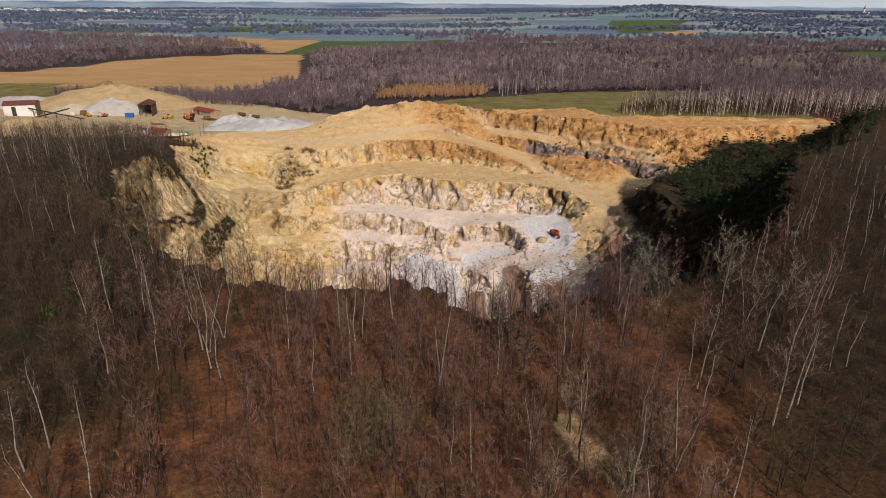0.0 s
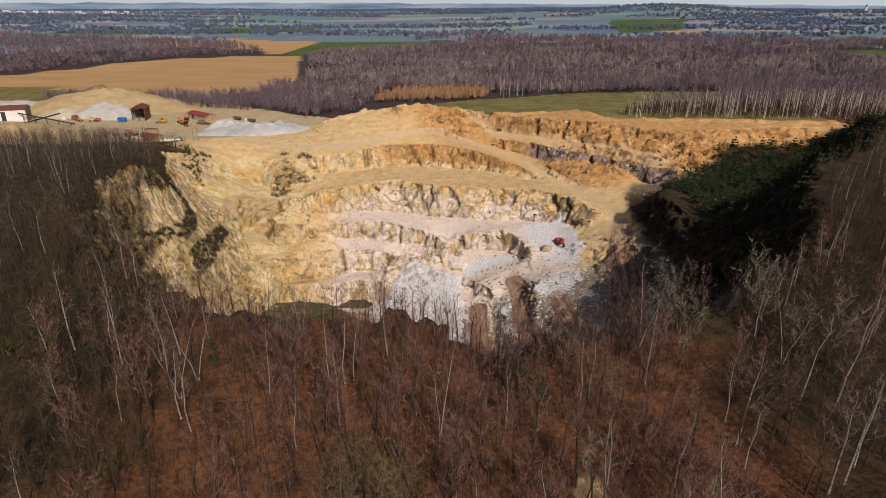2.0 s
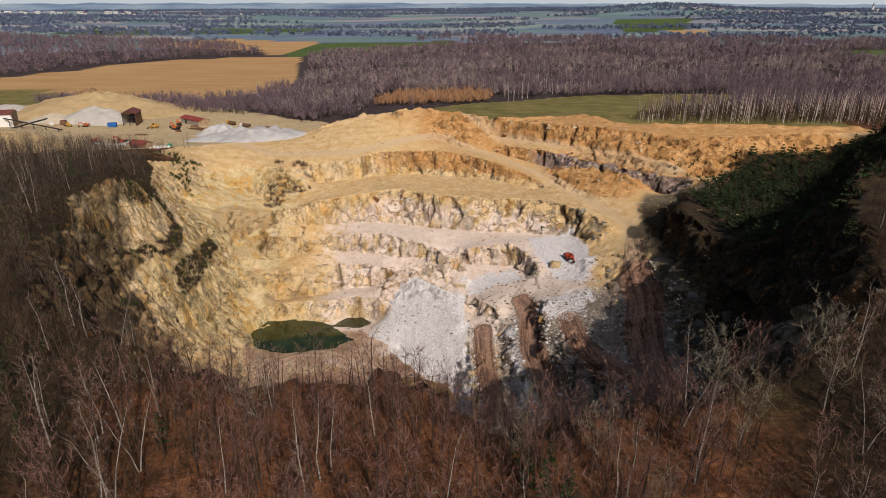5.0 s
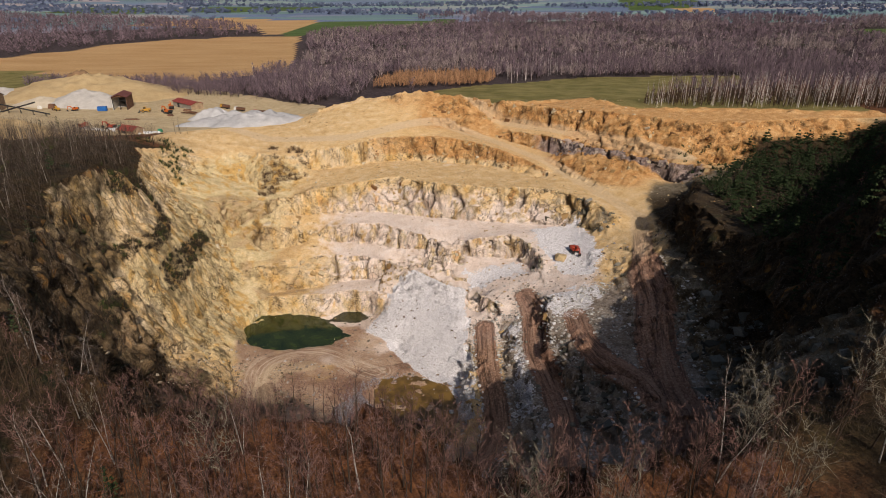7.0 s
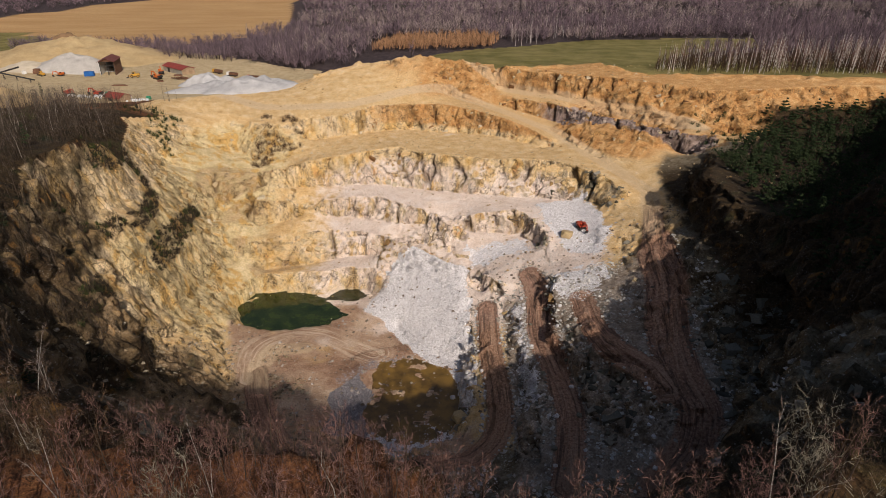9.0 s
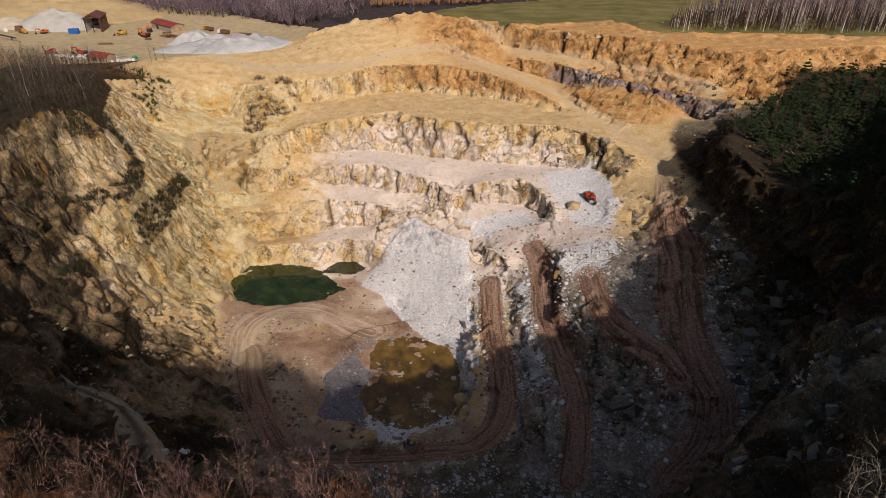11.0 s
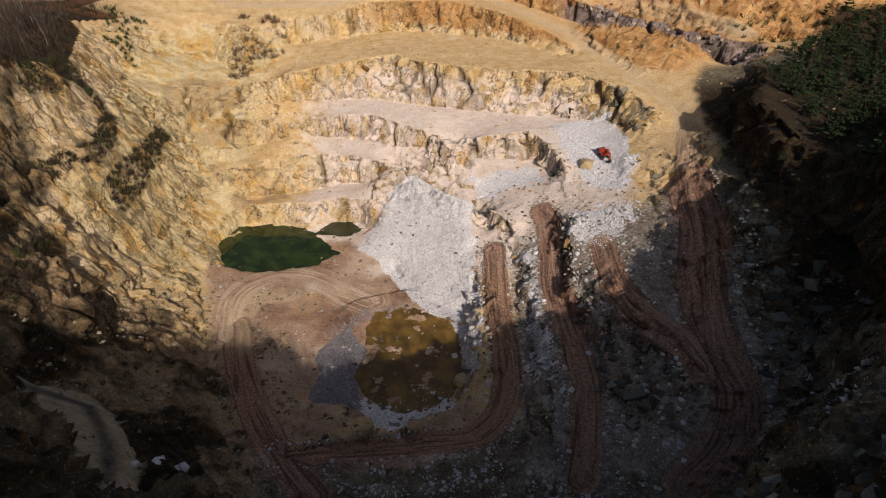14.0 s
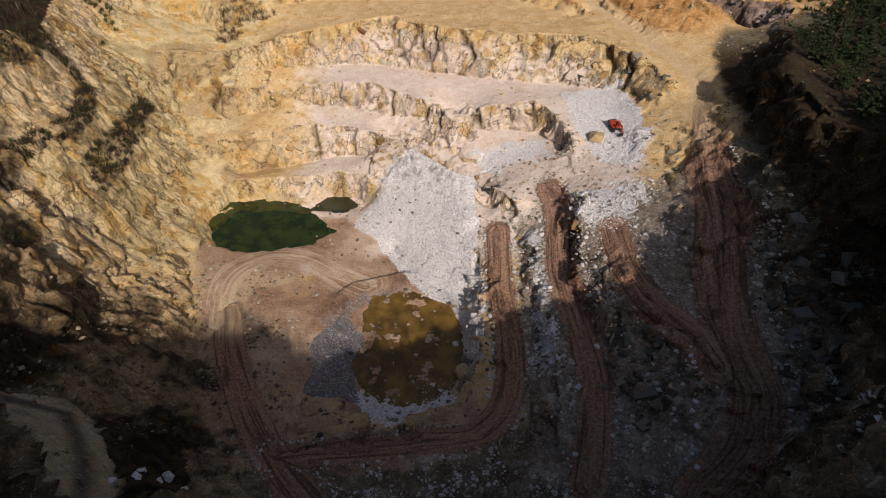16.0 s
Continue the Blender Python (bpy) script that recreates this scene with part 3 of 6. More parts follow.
west, east = spread(0, 184, 1.5, 4700, 1.09), spread(0, 245, 1.5, 4700, 1.09)
south, north = spread(0, -50, 2.0, 1500, 1.15), spread(0, 446, 1.2, 4800, 1.055)
xs = np.r_[[-v for v in west[::-1]], gx, east]
ys = np.r_[[-v for v in south[::-1]], gy, north]
AX, AY = np.meshgrid(xs, ys)
Z = hill(AX, AY)
i0, j0 = len(west), len(south)
Z[j0 : j0 + len(gy), i0 : i0 + len(gx)] = PITZ
dzdx, dzdy = np.gradient(PITZ, gx, axis=1), np.gradient(PITZ, gy, axis=0)
SLOPE = np.zeros(AX.shape)
SLOPE[j0 : j0 + len(gy), i0 : i0 + len(gx)] = np.hypot(dzdx, dzdy)
INPIT = inside(PIT, AX, AY)


def height(x, y):
    """Ground height at any places."""
    x, y = np.atleast_1d(np.asarray(x, float)), np.atleast_1d(np.asarray(y, float))
    i = np.clip(np.searchsorted(xs, x) - 1, 0, len(xs) - 2)
    j = np.clip(np.searchsorted(ys, y) - 1, 0, len(ys) - 2)
    u, v = np.clip((x - xs[i]) / (xs[i + 1] - xs[i]), 0, 1), np.clip((y - ys[j]) / (ys[j + 1] - ys[j]), 0, 1)
    return (Z[j, i] * (1 - u) + Z[j, i + 1] * u) * (1 - v) + (Z[j + 1, i] * (1 - u) + Z[j + 1, i + 1] * u) * v


def steep(x, y):
    i = np.clip(np.searchsorted(xs, x) - 1, 0, len(xs) - 2)
    j = np.clip(np.searchsorted(ys, y) - 1, 0, len(ys) - 2)
    return SLOPE[j, i]


# relief: ragged rock on the steep faces, rubble and ruts on the flats
TURN = [(-77, 190), (-81, 207), (-79, 219), (-71, 227), (-58, 226), (-46, 219), (-34, 213)]  # where lorries turn on the floor
ROADS = [curved(r) for r in (HAUL_ROAD, ROAD_A, ROAD_B, ROAD_D, ROAD_L[2:], TURN)]
road_gap, road_side, road_run = beside(ROADS, AX, AY)
rocky = np.clip((SLOPE - 0.3) / 0.5, 0, 1) * INPIT
HEAP_1 = [(-44, 246), (-34, 262), (-20, 272), (-6, 264), (3, 250), (4, 228), (2, 208), (-9, 205), (-21, 217), (-31, 236)]
HEAP_2 = [(36, 293), (60, 297), (63, 270), (65, 254), (57, 243), (47, 249), (41, 269)]
SLAB = [(-93, 133), (-86, 140), (-80, 137), (-67, 124), (-57, 110), (-60, 107), (-75, 119)]
PONDS = ([(-92, 231), (-102, 244), (-98, 261), (-82, 263), (-68, 260), (-57, 250), (-50, 243), (-58, 236), (-76, 230)], [(-62, 256), (-59, 265), (-49, 265), (-44, 260), (-50, 254)])
shore = np.minimum.reduce([np.where(inside(p, AX, AY), 0, away(p + p[:1], AX, AY)) for p in PONDS])
rocky *= np.clip((shore - 0.5) / 4, 0, 1) * (1 - inside(SLAB, AX, AY)) * (1 - 0.85 * inside(HEAP_1, AX, AY)) * (1 - 0.6 * inside(HEAP_2, AX, AY))
# the sunlit benches are weathered smooth, the shaded walls are ragged
worn = np.clip((AX + 122) / 14, 0, 1) * soft(AX - 0.2 * (AY - 250), 72, 90) * np.clip((AY + 0.15 * AX - 205) / 25, 0, 1)
worn = np.maximum(worn, 0.75 * np.clip((AY - 195) / 30, 0, 1) * (AX < 0))
# fissures down the faces, cut in, with their shade also put into the colour
CLEFTS = [[(-24, 331), (-22, 324), (-15, 315)], [(-34, 327), (-27, 320)]]
_cg = np.random.default_rng(5)
for line, many in ((CREST_3, 7), (CREST_4, 10), (CREST_2, 4), (CREST_6, 12), (CREST_5, 6), (UPPER_CREST[1:6], 7)):
    p = np.array(line)
    for _ in range(many):
        k = _cg.uniform(0, len(p) - 1.01)
        a = p[int(k)] + (p[int(k) + 1] - p[int(k)]) * (k % 1)
        CLEFTS.append([(a[0] - 1, a[1] + 2), (a[0] + _cg.normal(0, 1.2), a[1] - 2.5), (a[0] + _cg.normal(0.6, 2), a[1] - _cg.uniform(5, 9))])
cleft = np.full(AX.shape, 99.0)
for c in CLEFTS:
    b = np.array(c)
    i1, i2 = np.searchsorted(xs, (b[:, 0].min() - 4, b[:, 0].max() + 4))
    j1, j2 = np.searchsorted(ys, (b[:, 1].min() - 4, b[:, 1].max() + 4))
    cleft[j1:j2, i1:i2] = np.minimum(cleft[j1:j2, i1:i2], away(c, AX[j1:j2, i1:i2] + (vnoise(AX[j1:j2, i1:i2] / 2, AY[j1:j2, i1:i2] / 2) - 0.5) * 2.5, AY[j1:j2, i1:i2]))
GXX, GYY, GZZ = AX.copy(), AY.copy(), Z.copy()
warp_a, warp_b = (fbm(AX / 6, AY / 6 + 40, 3) - 0.5) * 3.0, (fbm(AX / 5 + 30, AY / 5, 3) - 0.5) * 3.0
block, seam = np.full(AX.shape, 0.5), np.zeros(AX.shape)
craggy = rocky > 0.02
pts = np.stack([AX[craggy] + warp_a[craggy], AY[craggy] + warp_b[craggy], Z[craggy]], 1)
calm = 1 - 0.55 * worn[craggy] - np.where((AX < -50) & (AY < 212) & (Z < 40), 0.45, 0.3 * soft(AX, -100, -84))[craggy]
big_c, big_t, big_s = facets(pts, 9.0, (1, 1, 0.85), 3)
mid_c, mid_t, mid_s = facets(pts, 4.2, (1, 1, 0.7), 40)
low_c, low_t, low_s = facets(pts, 2.1, (1, 1, 0.8), 90)
block[craggy] = 0.5 * mid_c + 0.5 * big_c
seam[craggy] = np.maximum(soft(mid_s, 0.1, 0.7) * (big_c > 0.35), soft(big_s, 0.1, 0.9))
rough = np.zeros(AX.shape)
rough[craggy] = ((big_c - 0.5) * 3.4 + big_t * 0.5 + (mid_c - 0.5) * 1.5 + mid_t * 0.45 + (low_c - 0.5) * 0.3 + low_t * 0.2) * calm
rough += soft(cleft, 0.3, 1.4) * 3.0 + (fbm(AX / 9, AY / 7 + Z / 6, 3, 0.6) - 0.5) * 1.2
push = np.clip(rocky * rough, -3.0, 3.0)
gxn, gyn = np.zeros(AX.shape), np.zeros(AX.shape)
gxn[j0 : j0 + len(gy), i0 : i0 + len(gx)] = dzdx
gyn[j0 : j0 + len(gy), i0 : i0 + len(gx)] = dzdy
glen = np.sqrt(gxn**2 + gyn**2 + 1)
GXX += push * gxn / glen
GYY += push * gyn / glen
GZZ -= push / glen
GZZ += rocky * (fbm(AX / 3.1, AY / 2.3, 3) - 0.5) * 0.4
GZZ += INPIT * (1 - rocky) * ((fbm(AX / 9, AY / 9, 4, 0.6) - 0.5) * 0.9 + (fbm(AX / 1.7, AY / 1.7, 2) - 0.5) * 0.25) * soft(-road_gap, -6, -2) * np.where((AY < 262) & (AX < 8) & (Z < 6), 0.3, 1.0)
GZZ += (~INPIT) * (np.hypot(AX, AY - 200) < 700) * (fbm(AX / 14, AY / 14, 4) - 0.5) * 1.6
GZZ += soft(away(RIM, AX, AY), 2, 7) * INPIT * (fbm(AX / 7, AY / 7 + 70, 3) - 0.45) * 4.5
in_puddle = inside([(-46, 220), (8, 220), (8, 156), (-46, 156)], AX, AY) & (Z < 4)
bank = np.minimum.reduce([np.where(inside(p, AX, AY), -1, 1) * away(p + p[:1], AX, AY) for p in PONDS]) + (fbm(AX / 5, AY / 5 + 31, 4, 0.6) - 0.5) * 5
GZZ = np.where(bank < 0, np.minimum(GZZ, -0.35), np.where(bank < 5, np.maximum(GZZ, 0.08 + 0.05 * bank), GZZ))
PUDDLE = [(-34, 206), (-20, 211), (-5, 204), (1, 192), (1, 176), (-6, 167), (-16, 165), (-27, 167), (-33, 178), (-31, 190)]
rim_ = np.where(inside(PUDDLE, AX, AY), -1, 1) * away(PUDDLE + PUDDLE[:1], AX, AY)
blend_ = np.clip((5 - rim_) / 4, 0, 1) * in_puddle
GZZ = GZZ * (1 - blend_) + blend_ * (2.5 + np.clip(rim_ * 0.09, -0.12, 0.45) + (fbm(AX / 5, AY / 5 + 9, 5, 0.7) - 0.5) * 1.1)
GZZ = np.where(in_puddle & (rim_ > 0.6) & (rim_ < 9), np.maximum(GZZ, 2.72 - 0.03 * rim_), GZZ)
Z = GZZ.copy()


def grid_mesh(name, px, py, pz):
    ny, nx = px.shape
    me = bpy.data.meshes.new(name)
    n = np.arange(ny * nx).reshape(ny, nx)
    quads = np.stack([n[:-1, :-1], n[:-1, 1:], n[1:, 1:], n[1:, :-1]], -1).reshape(-1, 4)
    me.vertices.add(ny * nx)
    me.vertices.foreach_set("co", np.stack([px, py, pz], -1).ravel())
    me.loops.add(quads.size)
    me.loops.foreach_set("vertex_index", quads.ravel().astype(np.int32))
    me.polygons.add(len(quads))
    me.polygons.foreach_set("loop_start", np.arange(0, quads.size, 4, dtype=np.int32))
    me.polygons.foreach_set("loop_total", np.full(len(quads), 4, np.int32))
    me.update(calc_edges=True)
    return me


ground_me = grid_mesh("ground", GXX, GYY, GZZ)
ground = tagged(new("ground", ground_me), "open quarry cut into a wooded hill with farmland beyond", "ground", kind="structure")


def mask(name, values):
    layer = ground_me.attributes.new(name, "FLOAT", "POINT")
    layer.data.foreach_set("value", np.ascontiguousarray(values, np.float32).ravel())
# what lies where on the sheet
near = np.hypot(AX, AY - 200)
R = np.hypot(AX, AY)
wob = (fbm(AX / 11, AY / 11, 3) - 0.5) * 12
bare = soft(np.where(INPIT, 0, 9), 0, 1)
mask("bare", bare)
mask("block", block)
mask("seam", seam)
mask("side", np.clip(road_side, -12, 12))
mask("run", road_run)
mask("orange", INPIT * np.clip((Z - 47.5) / 5, 0, 1) * np.clip((AX + 90 + 3 * wob) / 80, 0, 1) * 0.9 * np.maximum(0.5 + 0.5 * np.clip((SLOPE - 0.25) / 0.3, 0, 1), 0.72 * (AY > np.interp(AX, [p[0] for p in UPPER_CREST], [p[1] for p in UPPER_CREST]))))
mask("cream", INPIT * soft(AX + 1.5 * wob, -104, -78) * np.clip((AY - 185) / 30, 0, 1) * soft(Z, 50, 62) * 0.75)
mask("pale", INPIT * np.clip((AX + 96 + 2.5 * wob) / 50, 0, 1) * soft(AX + wob, 46, 70) * soft(Z + 0.6 * wob, 37, 50) * np.clip((AY - 205) / 25, 0, 1))
mask("purple", INPIT * np.maximum(soft(away(TOE_6, AX, AY), 5, 12) * np.clip((AX - 35) / 25, 0, 1), soft(away(CREST_6, AX, AY - 3), 4, 8) * np.clip((AX - 45) / 20, 0, 1)) * np.clip((SLOPE - 0.3) / 0.3, 0, 1))
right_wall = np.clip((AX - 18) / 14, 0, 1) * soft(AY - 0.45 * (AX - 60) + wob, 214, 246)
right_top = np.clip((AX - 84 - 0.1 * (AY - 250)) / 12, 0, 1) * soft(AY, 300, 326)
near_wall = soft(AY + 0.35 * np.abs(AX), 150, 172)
# lower left: weathered rock, with dappled shade and lens fall-off in its colour
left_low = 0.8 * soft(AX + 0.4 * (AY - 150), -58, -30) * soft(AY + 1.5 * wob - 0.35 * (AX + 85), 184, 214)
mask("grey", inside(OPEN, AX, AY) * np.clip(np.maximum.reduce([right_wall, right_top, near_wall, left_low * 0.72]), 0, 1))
FLOOR = [(-98, 236), (-50, 248), (-24, 228), (-2, 206), (4, 150), (-30, 140), (-58, 140), (-80, 190)]
floor_gap = np.where(inside(FLOOR, AX, AY), 0, away(FLOOR + FLOOR[:1], AX, AY))
mask("mud", INPIT * soft(floor_gap + wob * 0.9, 0, 9) * np.clip(1.15 - np.abs(SLOPE) * 0.8, 0, 1) * 0.8)
PATCHES = [HEAP_1, HEAP_2, [(38, 234), (57, 236), (58, 225), (46, 213), (36, 219)], [(2, 270), (31, 276), (32, 262), (4, 258)],
           [(-34, 166), (-27, 170), (-21, 166), (-12, 174), (-1, 174), (-2, 163), (-20, 157)], [(0, 222), (6, 214), (7, 178), (2, 170), (-2, 200)], [(20, 226), (25, 224), (26, 170), (21, 168)]]
rag = (fbm(AX / 2.6, AY / 2.6 + 12, 3, 0.65) - 0.5) * 9
mask("gravel", np.maximum.reduce([inside(p, AX + wob * 0.3 + rag, AY + wob * 0.3 - rag) * w for p, w in zip(PATCHES, (1, 1, 0.9, 0.62, 0.62, 0.6, 0.62))]))
low_haul = [p for p in HAUL_ROAD if p[1] < 340]
low_curve = curved(low_haul)
lanes = np.where(away(ROADS[5], AX, AY) > road_gap + 0.01, road_gap, 99.0)
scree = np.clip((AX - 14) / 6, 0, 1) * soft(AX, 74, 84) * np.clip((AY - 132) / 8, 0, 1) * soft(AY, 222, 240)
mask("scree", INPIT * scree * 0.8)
mask("track", INPIT * np.maximum(soft(lanes, 3.2, 6.0), soft(away([p for p in low_curve if p[1] < 240], AX, AY), 4.5, 8.5)) * soft(AY + 0.9 * np.maximum(AX - 40, 0), 322, 350) * np.where(AX > 58, soft(AY + wob, 232, 300), 1))
mask("cleft", soft(cleft, 0.2, 1.1) * 0.8 * INPIT * np.clip((SLOPE - 0.35) / 0.25, 0, 1))
in_open0 = inside(OPEN, AX, AY)
# east slope: its shade is put into the ground colour
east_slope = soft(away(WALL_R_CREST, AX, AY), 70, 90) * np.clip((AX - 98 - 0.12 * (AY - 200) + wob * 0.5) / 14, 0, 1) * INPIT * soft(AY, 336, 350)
# hollow by the slab: its darkness is put into the colour, nothing is cut
hollow_dark = inside([(-75, 131), (-66, 140), (-55, 122), (-60, 113)], AX + wob * 0.4, AY + wob * 0.3)
veg_shade = np.maximum.reduce([east_slope, in_open0 * left_low * np.clip(0.45 + 2.2 * (fbm(AX / 12, AY / 12 + 3, 4, 0.6) - 0.5), 0, 0.8), hollow_dark * 0.9, in_open0 * soft(AY + 0.3 * np.abs(AX) + wob, 128, 150) * 0.56, in_open0 * soft(AX + 0.5 * (AY - 170) + wob, -114, -104) * soft(AY, 262, 275) * np.clip((Z - 36) / 10, 0, 1) * 0.56,
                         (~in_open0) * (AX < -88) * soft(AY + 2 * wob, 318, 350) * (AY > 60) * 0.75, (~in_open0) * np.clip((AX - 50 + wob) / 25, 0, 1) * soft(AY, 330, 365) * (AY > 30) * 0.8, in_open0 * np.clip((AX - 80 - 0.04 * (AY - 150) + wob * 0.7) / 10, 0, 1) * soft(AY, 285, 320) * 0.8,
                         # sides of the near wood, ground darkened for lens fall-off
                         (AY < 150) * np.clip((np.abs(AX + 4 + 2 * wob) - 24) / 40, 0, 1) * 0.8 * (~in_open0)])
mask("veg_shade", veg_shade)
mask("slab", soft(np.where(inside(SLAB, AX, AY), -1, 1) * away(SLAB + SLAB[:1], AX, AY) + rag * 0.3, -0.8, 0.8))
mask("wet", inside(SLAB, AX, AY) * soft(away([(-91, 133), (-83, 135), (-75, 127), (-68, 119), (-62, 110)], AX + wob * 0.08, AY), 0.5, 1.6))
DEBRIS = ([(-137, 311), (-116, 326), (-100, 326), (-99, 308), (-131, 294)], [(-123, 291), (-102, 301), (-94, 299), (-117, 285)], [(-110, 277), (-93, 286), (-88, 280), (-106, 272)], [(-102, 268), (-82, 277), (-78, 272), (-97, 264)])
mask("debris", INPIT * np.maximum.reduce([soft(np.where(inside(p, AX, AY), 0, away(p + p[:1], AX, AY)) + wob * 0.35, 0, 4) for p in DEBRIS] + [left_low * 1.3]) * 0.5)
mask("swirl", INPIT * soft(away(ROADS[5], AX, AY) + wob * 0.35, 2.5, 9) * (Z < 9) * np.clip(0.2 + 1.6 * fbm(AX / 8, AY / 8 + 50, 3), 0, 1))
mask("flint", INPIT * soft(np.where(inside([(-46, 188), (-38, 201), (-32, 190), (-31, 176), (-30, 164), (-44, 166)], AX + wob * 0.5, AY + wob * 0.5), 0, 9), 0, 9) * 0.8 + INPIT * soft(away([(-44, 196), (-34, 206), (-20, 209)], AX + wob * 0.5, AY), 2, 6) * 0.45)
UPPER_LANE = [(-24, 440), (15, 414), (50, 390), (81, 371), (108, 349), (126, 333)]
WEST_LANE = [(-165, 400), (-120, 375), (-70, 376), (-30, 396), (-10, 403)]
mask("lane", INPIT * np.maximum(soft(np.minimum.reduce([away(HAUL_ROAD, AX, AY), away(ROAD_L[:4], AX, AY) * 0.9, away(UPPER_LANE, AX, AY), away(WEST_LANE, AX, AY)]), 2.5, 5.5), 0) * np.maximum(np.clip((AY - 228) / 25, 0, 1), np.clip((AY - 175) / 15, 0, 1) * (AX < -40)))
YARD = [(-420, 380), (-330, 640), (-150, 500), (-105, 470), (-95, 425), (-118, 380), (-175, 372), (-228, 352), (-300, 352)]
in_yard = inside(YARD, AX + wob * 0.6, AY + wob * 0.6) * (~INPIT)
mask("yard", in_yard)
in_meadow = ~inside([(112, 396), (140, 440), (230, 462), (330, 480), (470, 470), (400, 400), (262, 376), (170, 386)], AX, AY) & inside([(-60, 440), (-10, 520), (110, 600), (270, 620), (240, 540), (150, 470), (230, 446), (120, 430), (-60, 430)], AX, AY) & ~INPIT
behind_rim = np.clip((AY - np.interp(AX, [p[0] for p in RIM], [p[1] for p in RIM]) - 2 + wob * 0.6) / 6, 0, 1) * INPIT * (AX > 20)
west_field = (AX < -330) & (AY > 480) & (AY < 740)
mask("meadow", np.maximum.reduce([in_meadow, behind_rim, west_field * 1.0]))
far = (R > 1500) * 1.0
TAN = [(-1000, 900), (-634, 848), (-607, 930), (-582, 1008), (-538, 1076), (-429, 1146), (-295, 1137), (-223, 845), (-200, 700), (-262, 615), (-340, 600), (-505, 725), (-560, 727), (-900, 690)]
mask("tan", inside(TAN, AX, AY) | inside([(-800, 1480), (-640, 1720), (-350, 1560), (-320, 1290), (-345, 1170), (-420, 1300)], AX, AY) | inside([(620, 1780), (720, 1820), (700, 2050), (610, 2000)], AX, AY))
mask("green", inside([(-335, 1146), (-350, 1520), (-20, 1580), (-20, 1400), (-275, 1185)], AX, AY) | inside([(690, 1180), (900, 1200), (720, 880), (600, 930)], AX, AY)
     | inside([(470, 1880), (600, 2600), (920, 2640), (690, 1960)], AX, AY) | inside([(-1300, 2100), (-500, 2250), (-500, 2050), (-1200, 1850)], AX, AY) | inside([(-700, 540), (-450, 590), (-420, 560), (-660, 500)], AX, AY))
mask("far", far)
in_open = inside(OPEN, AX + wob * 0.15, AY + wob * 0.15)
bank_gap = away([(17, 30), (19, 26), (22, 27)], AX + 0.25 * wob, AY + 0.25 * wob)
mask("bank", soft(bank_gap, 0.8, 2.6))
mask("litter", (~INPIT) * (1 - in_yard) * (~in_meadow) * (R <= 1300) * 1.0 + INPIT * (~in_open) * soft(AY, 330, 350)
     + INPIT * in_open * np.maximum(soft(away(WALL_N_CREST, AX, AY) + wob * 0.4, 3, 9), soft(away(WALL_R_CREST[:6], AX, AY) + wob * 0.6, 8, 20) * 0.8))
mask("under", (~INPIT) * (1 - in_yard) * (~in_meadow) * (R <= 1900) * (AY > 425) * 1.0)
ground_me.materials.append(GROUND)
ground_me.polygons.foreach_set("use_smooth", np.ones(len(ground_me.polygons), bool))
ground_me.update()


# ---- woods ----
BARK = grained("bark", (0.028, 0.019, 0.013), (0.085, 0.058, 0.04), 1.5, vary=0.5)
TWIG = Shade("twigs")
TWIG = TWIG.done(TWIG.mix(TWIG.island(), (0.06, 0.032, 0.028), (0.24, 0.135, 0.11)))
BIRCH = Shade("birch_bark", 0.7)
BIRCH = BIRCH.done(BIRCH.ramp(BIRCH.noise(1.6, 3, 0.6, (0.5, 0.5, 3.0)), (0.36, (0.05, 0.045, 0.04)), (0.44, (0.22, 0.195, 0.17)), (0.7, (0.42, 0.39, 0.35))))
PALE_TWIG = Shade("pale_twigs")
PALE_TWIG = PALE_TWIG.done(PALE_TWIG.mix(PALE_TWIG.island(), (0.09, 0.06, 0.05), (0.22, 0.17, 0.14)))
BUD = Shade("budding_twigs")
BUD = BUD.done(BUD.mix(BUD.island(), (0.12, 0.10, 0.075), (0.30, 0.27, 0.20)))
NEEDLE = Shade("needles")
NEEDLE = NEEDLE.done(NEEDLE.mix(NEEDLE.island(), (0.010, 0.018, 0.007), (0.04, 0.062, 0.020)))
FARTWIG = Shade("far_wood")
FARTWIG = FARTWIG.done(FARTWIG.mix(FARTWIG.island(), (0.055, 0.042, 0.052), (0.25, 0.18, 0.21)))
GREY_TWIG = Shade("grey_twigs")
GREY_TWIG = GREY_TWIG.done(GREY_TWIG.mix(GREY_TWIG.island(), (0.05, 0.038, 0.03), (0.18, 0.14, 0.11)))
BIRCH_STEM = Shade("birch_stem").done((0.56, 0.52, 0.48))
LILAC = Shade("pale_far_wood")
LILAC = LILAC.done(LILAC.mix(LILAC.island(), (0.12, 0.09, 0.09), (0.40, 0.32, 0.31)))
LARCH = Shade("larch_twigs")
LARCH = LARCH.done(LARCH.mix(LARCH.island(), (0.22, 0.11, 0.055), (0.50, 0.29, 0.16)))
SCRUB = Shade("scrub")
SCRUB = SCRUB.done(SCRUB.mix(SCRUB.island(), (0.055, 0.032, 0.02), (0.16, 0.10, 0.06)))
# darker copy of TWIG; lens fall-off at the sides put into its colour
SIDE_TWIG = Shade("darkened_twigs")
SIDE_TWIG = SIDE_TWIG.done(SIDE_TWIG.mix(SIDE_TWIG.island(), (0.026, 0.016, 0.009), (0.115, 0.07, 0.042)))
UNDER = Shade("undergrowth")
UNDER = UNDER.done(UNDER.mix(UNDER.island(), (0.035, 0.02, 0.014), (0.13, 0.078, 0.05)))
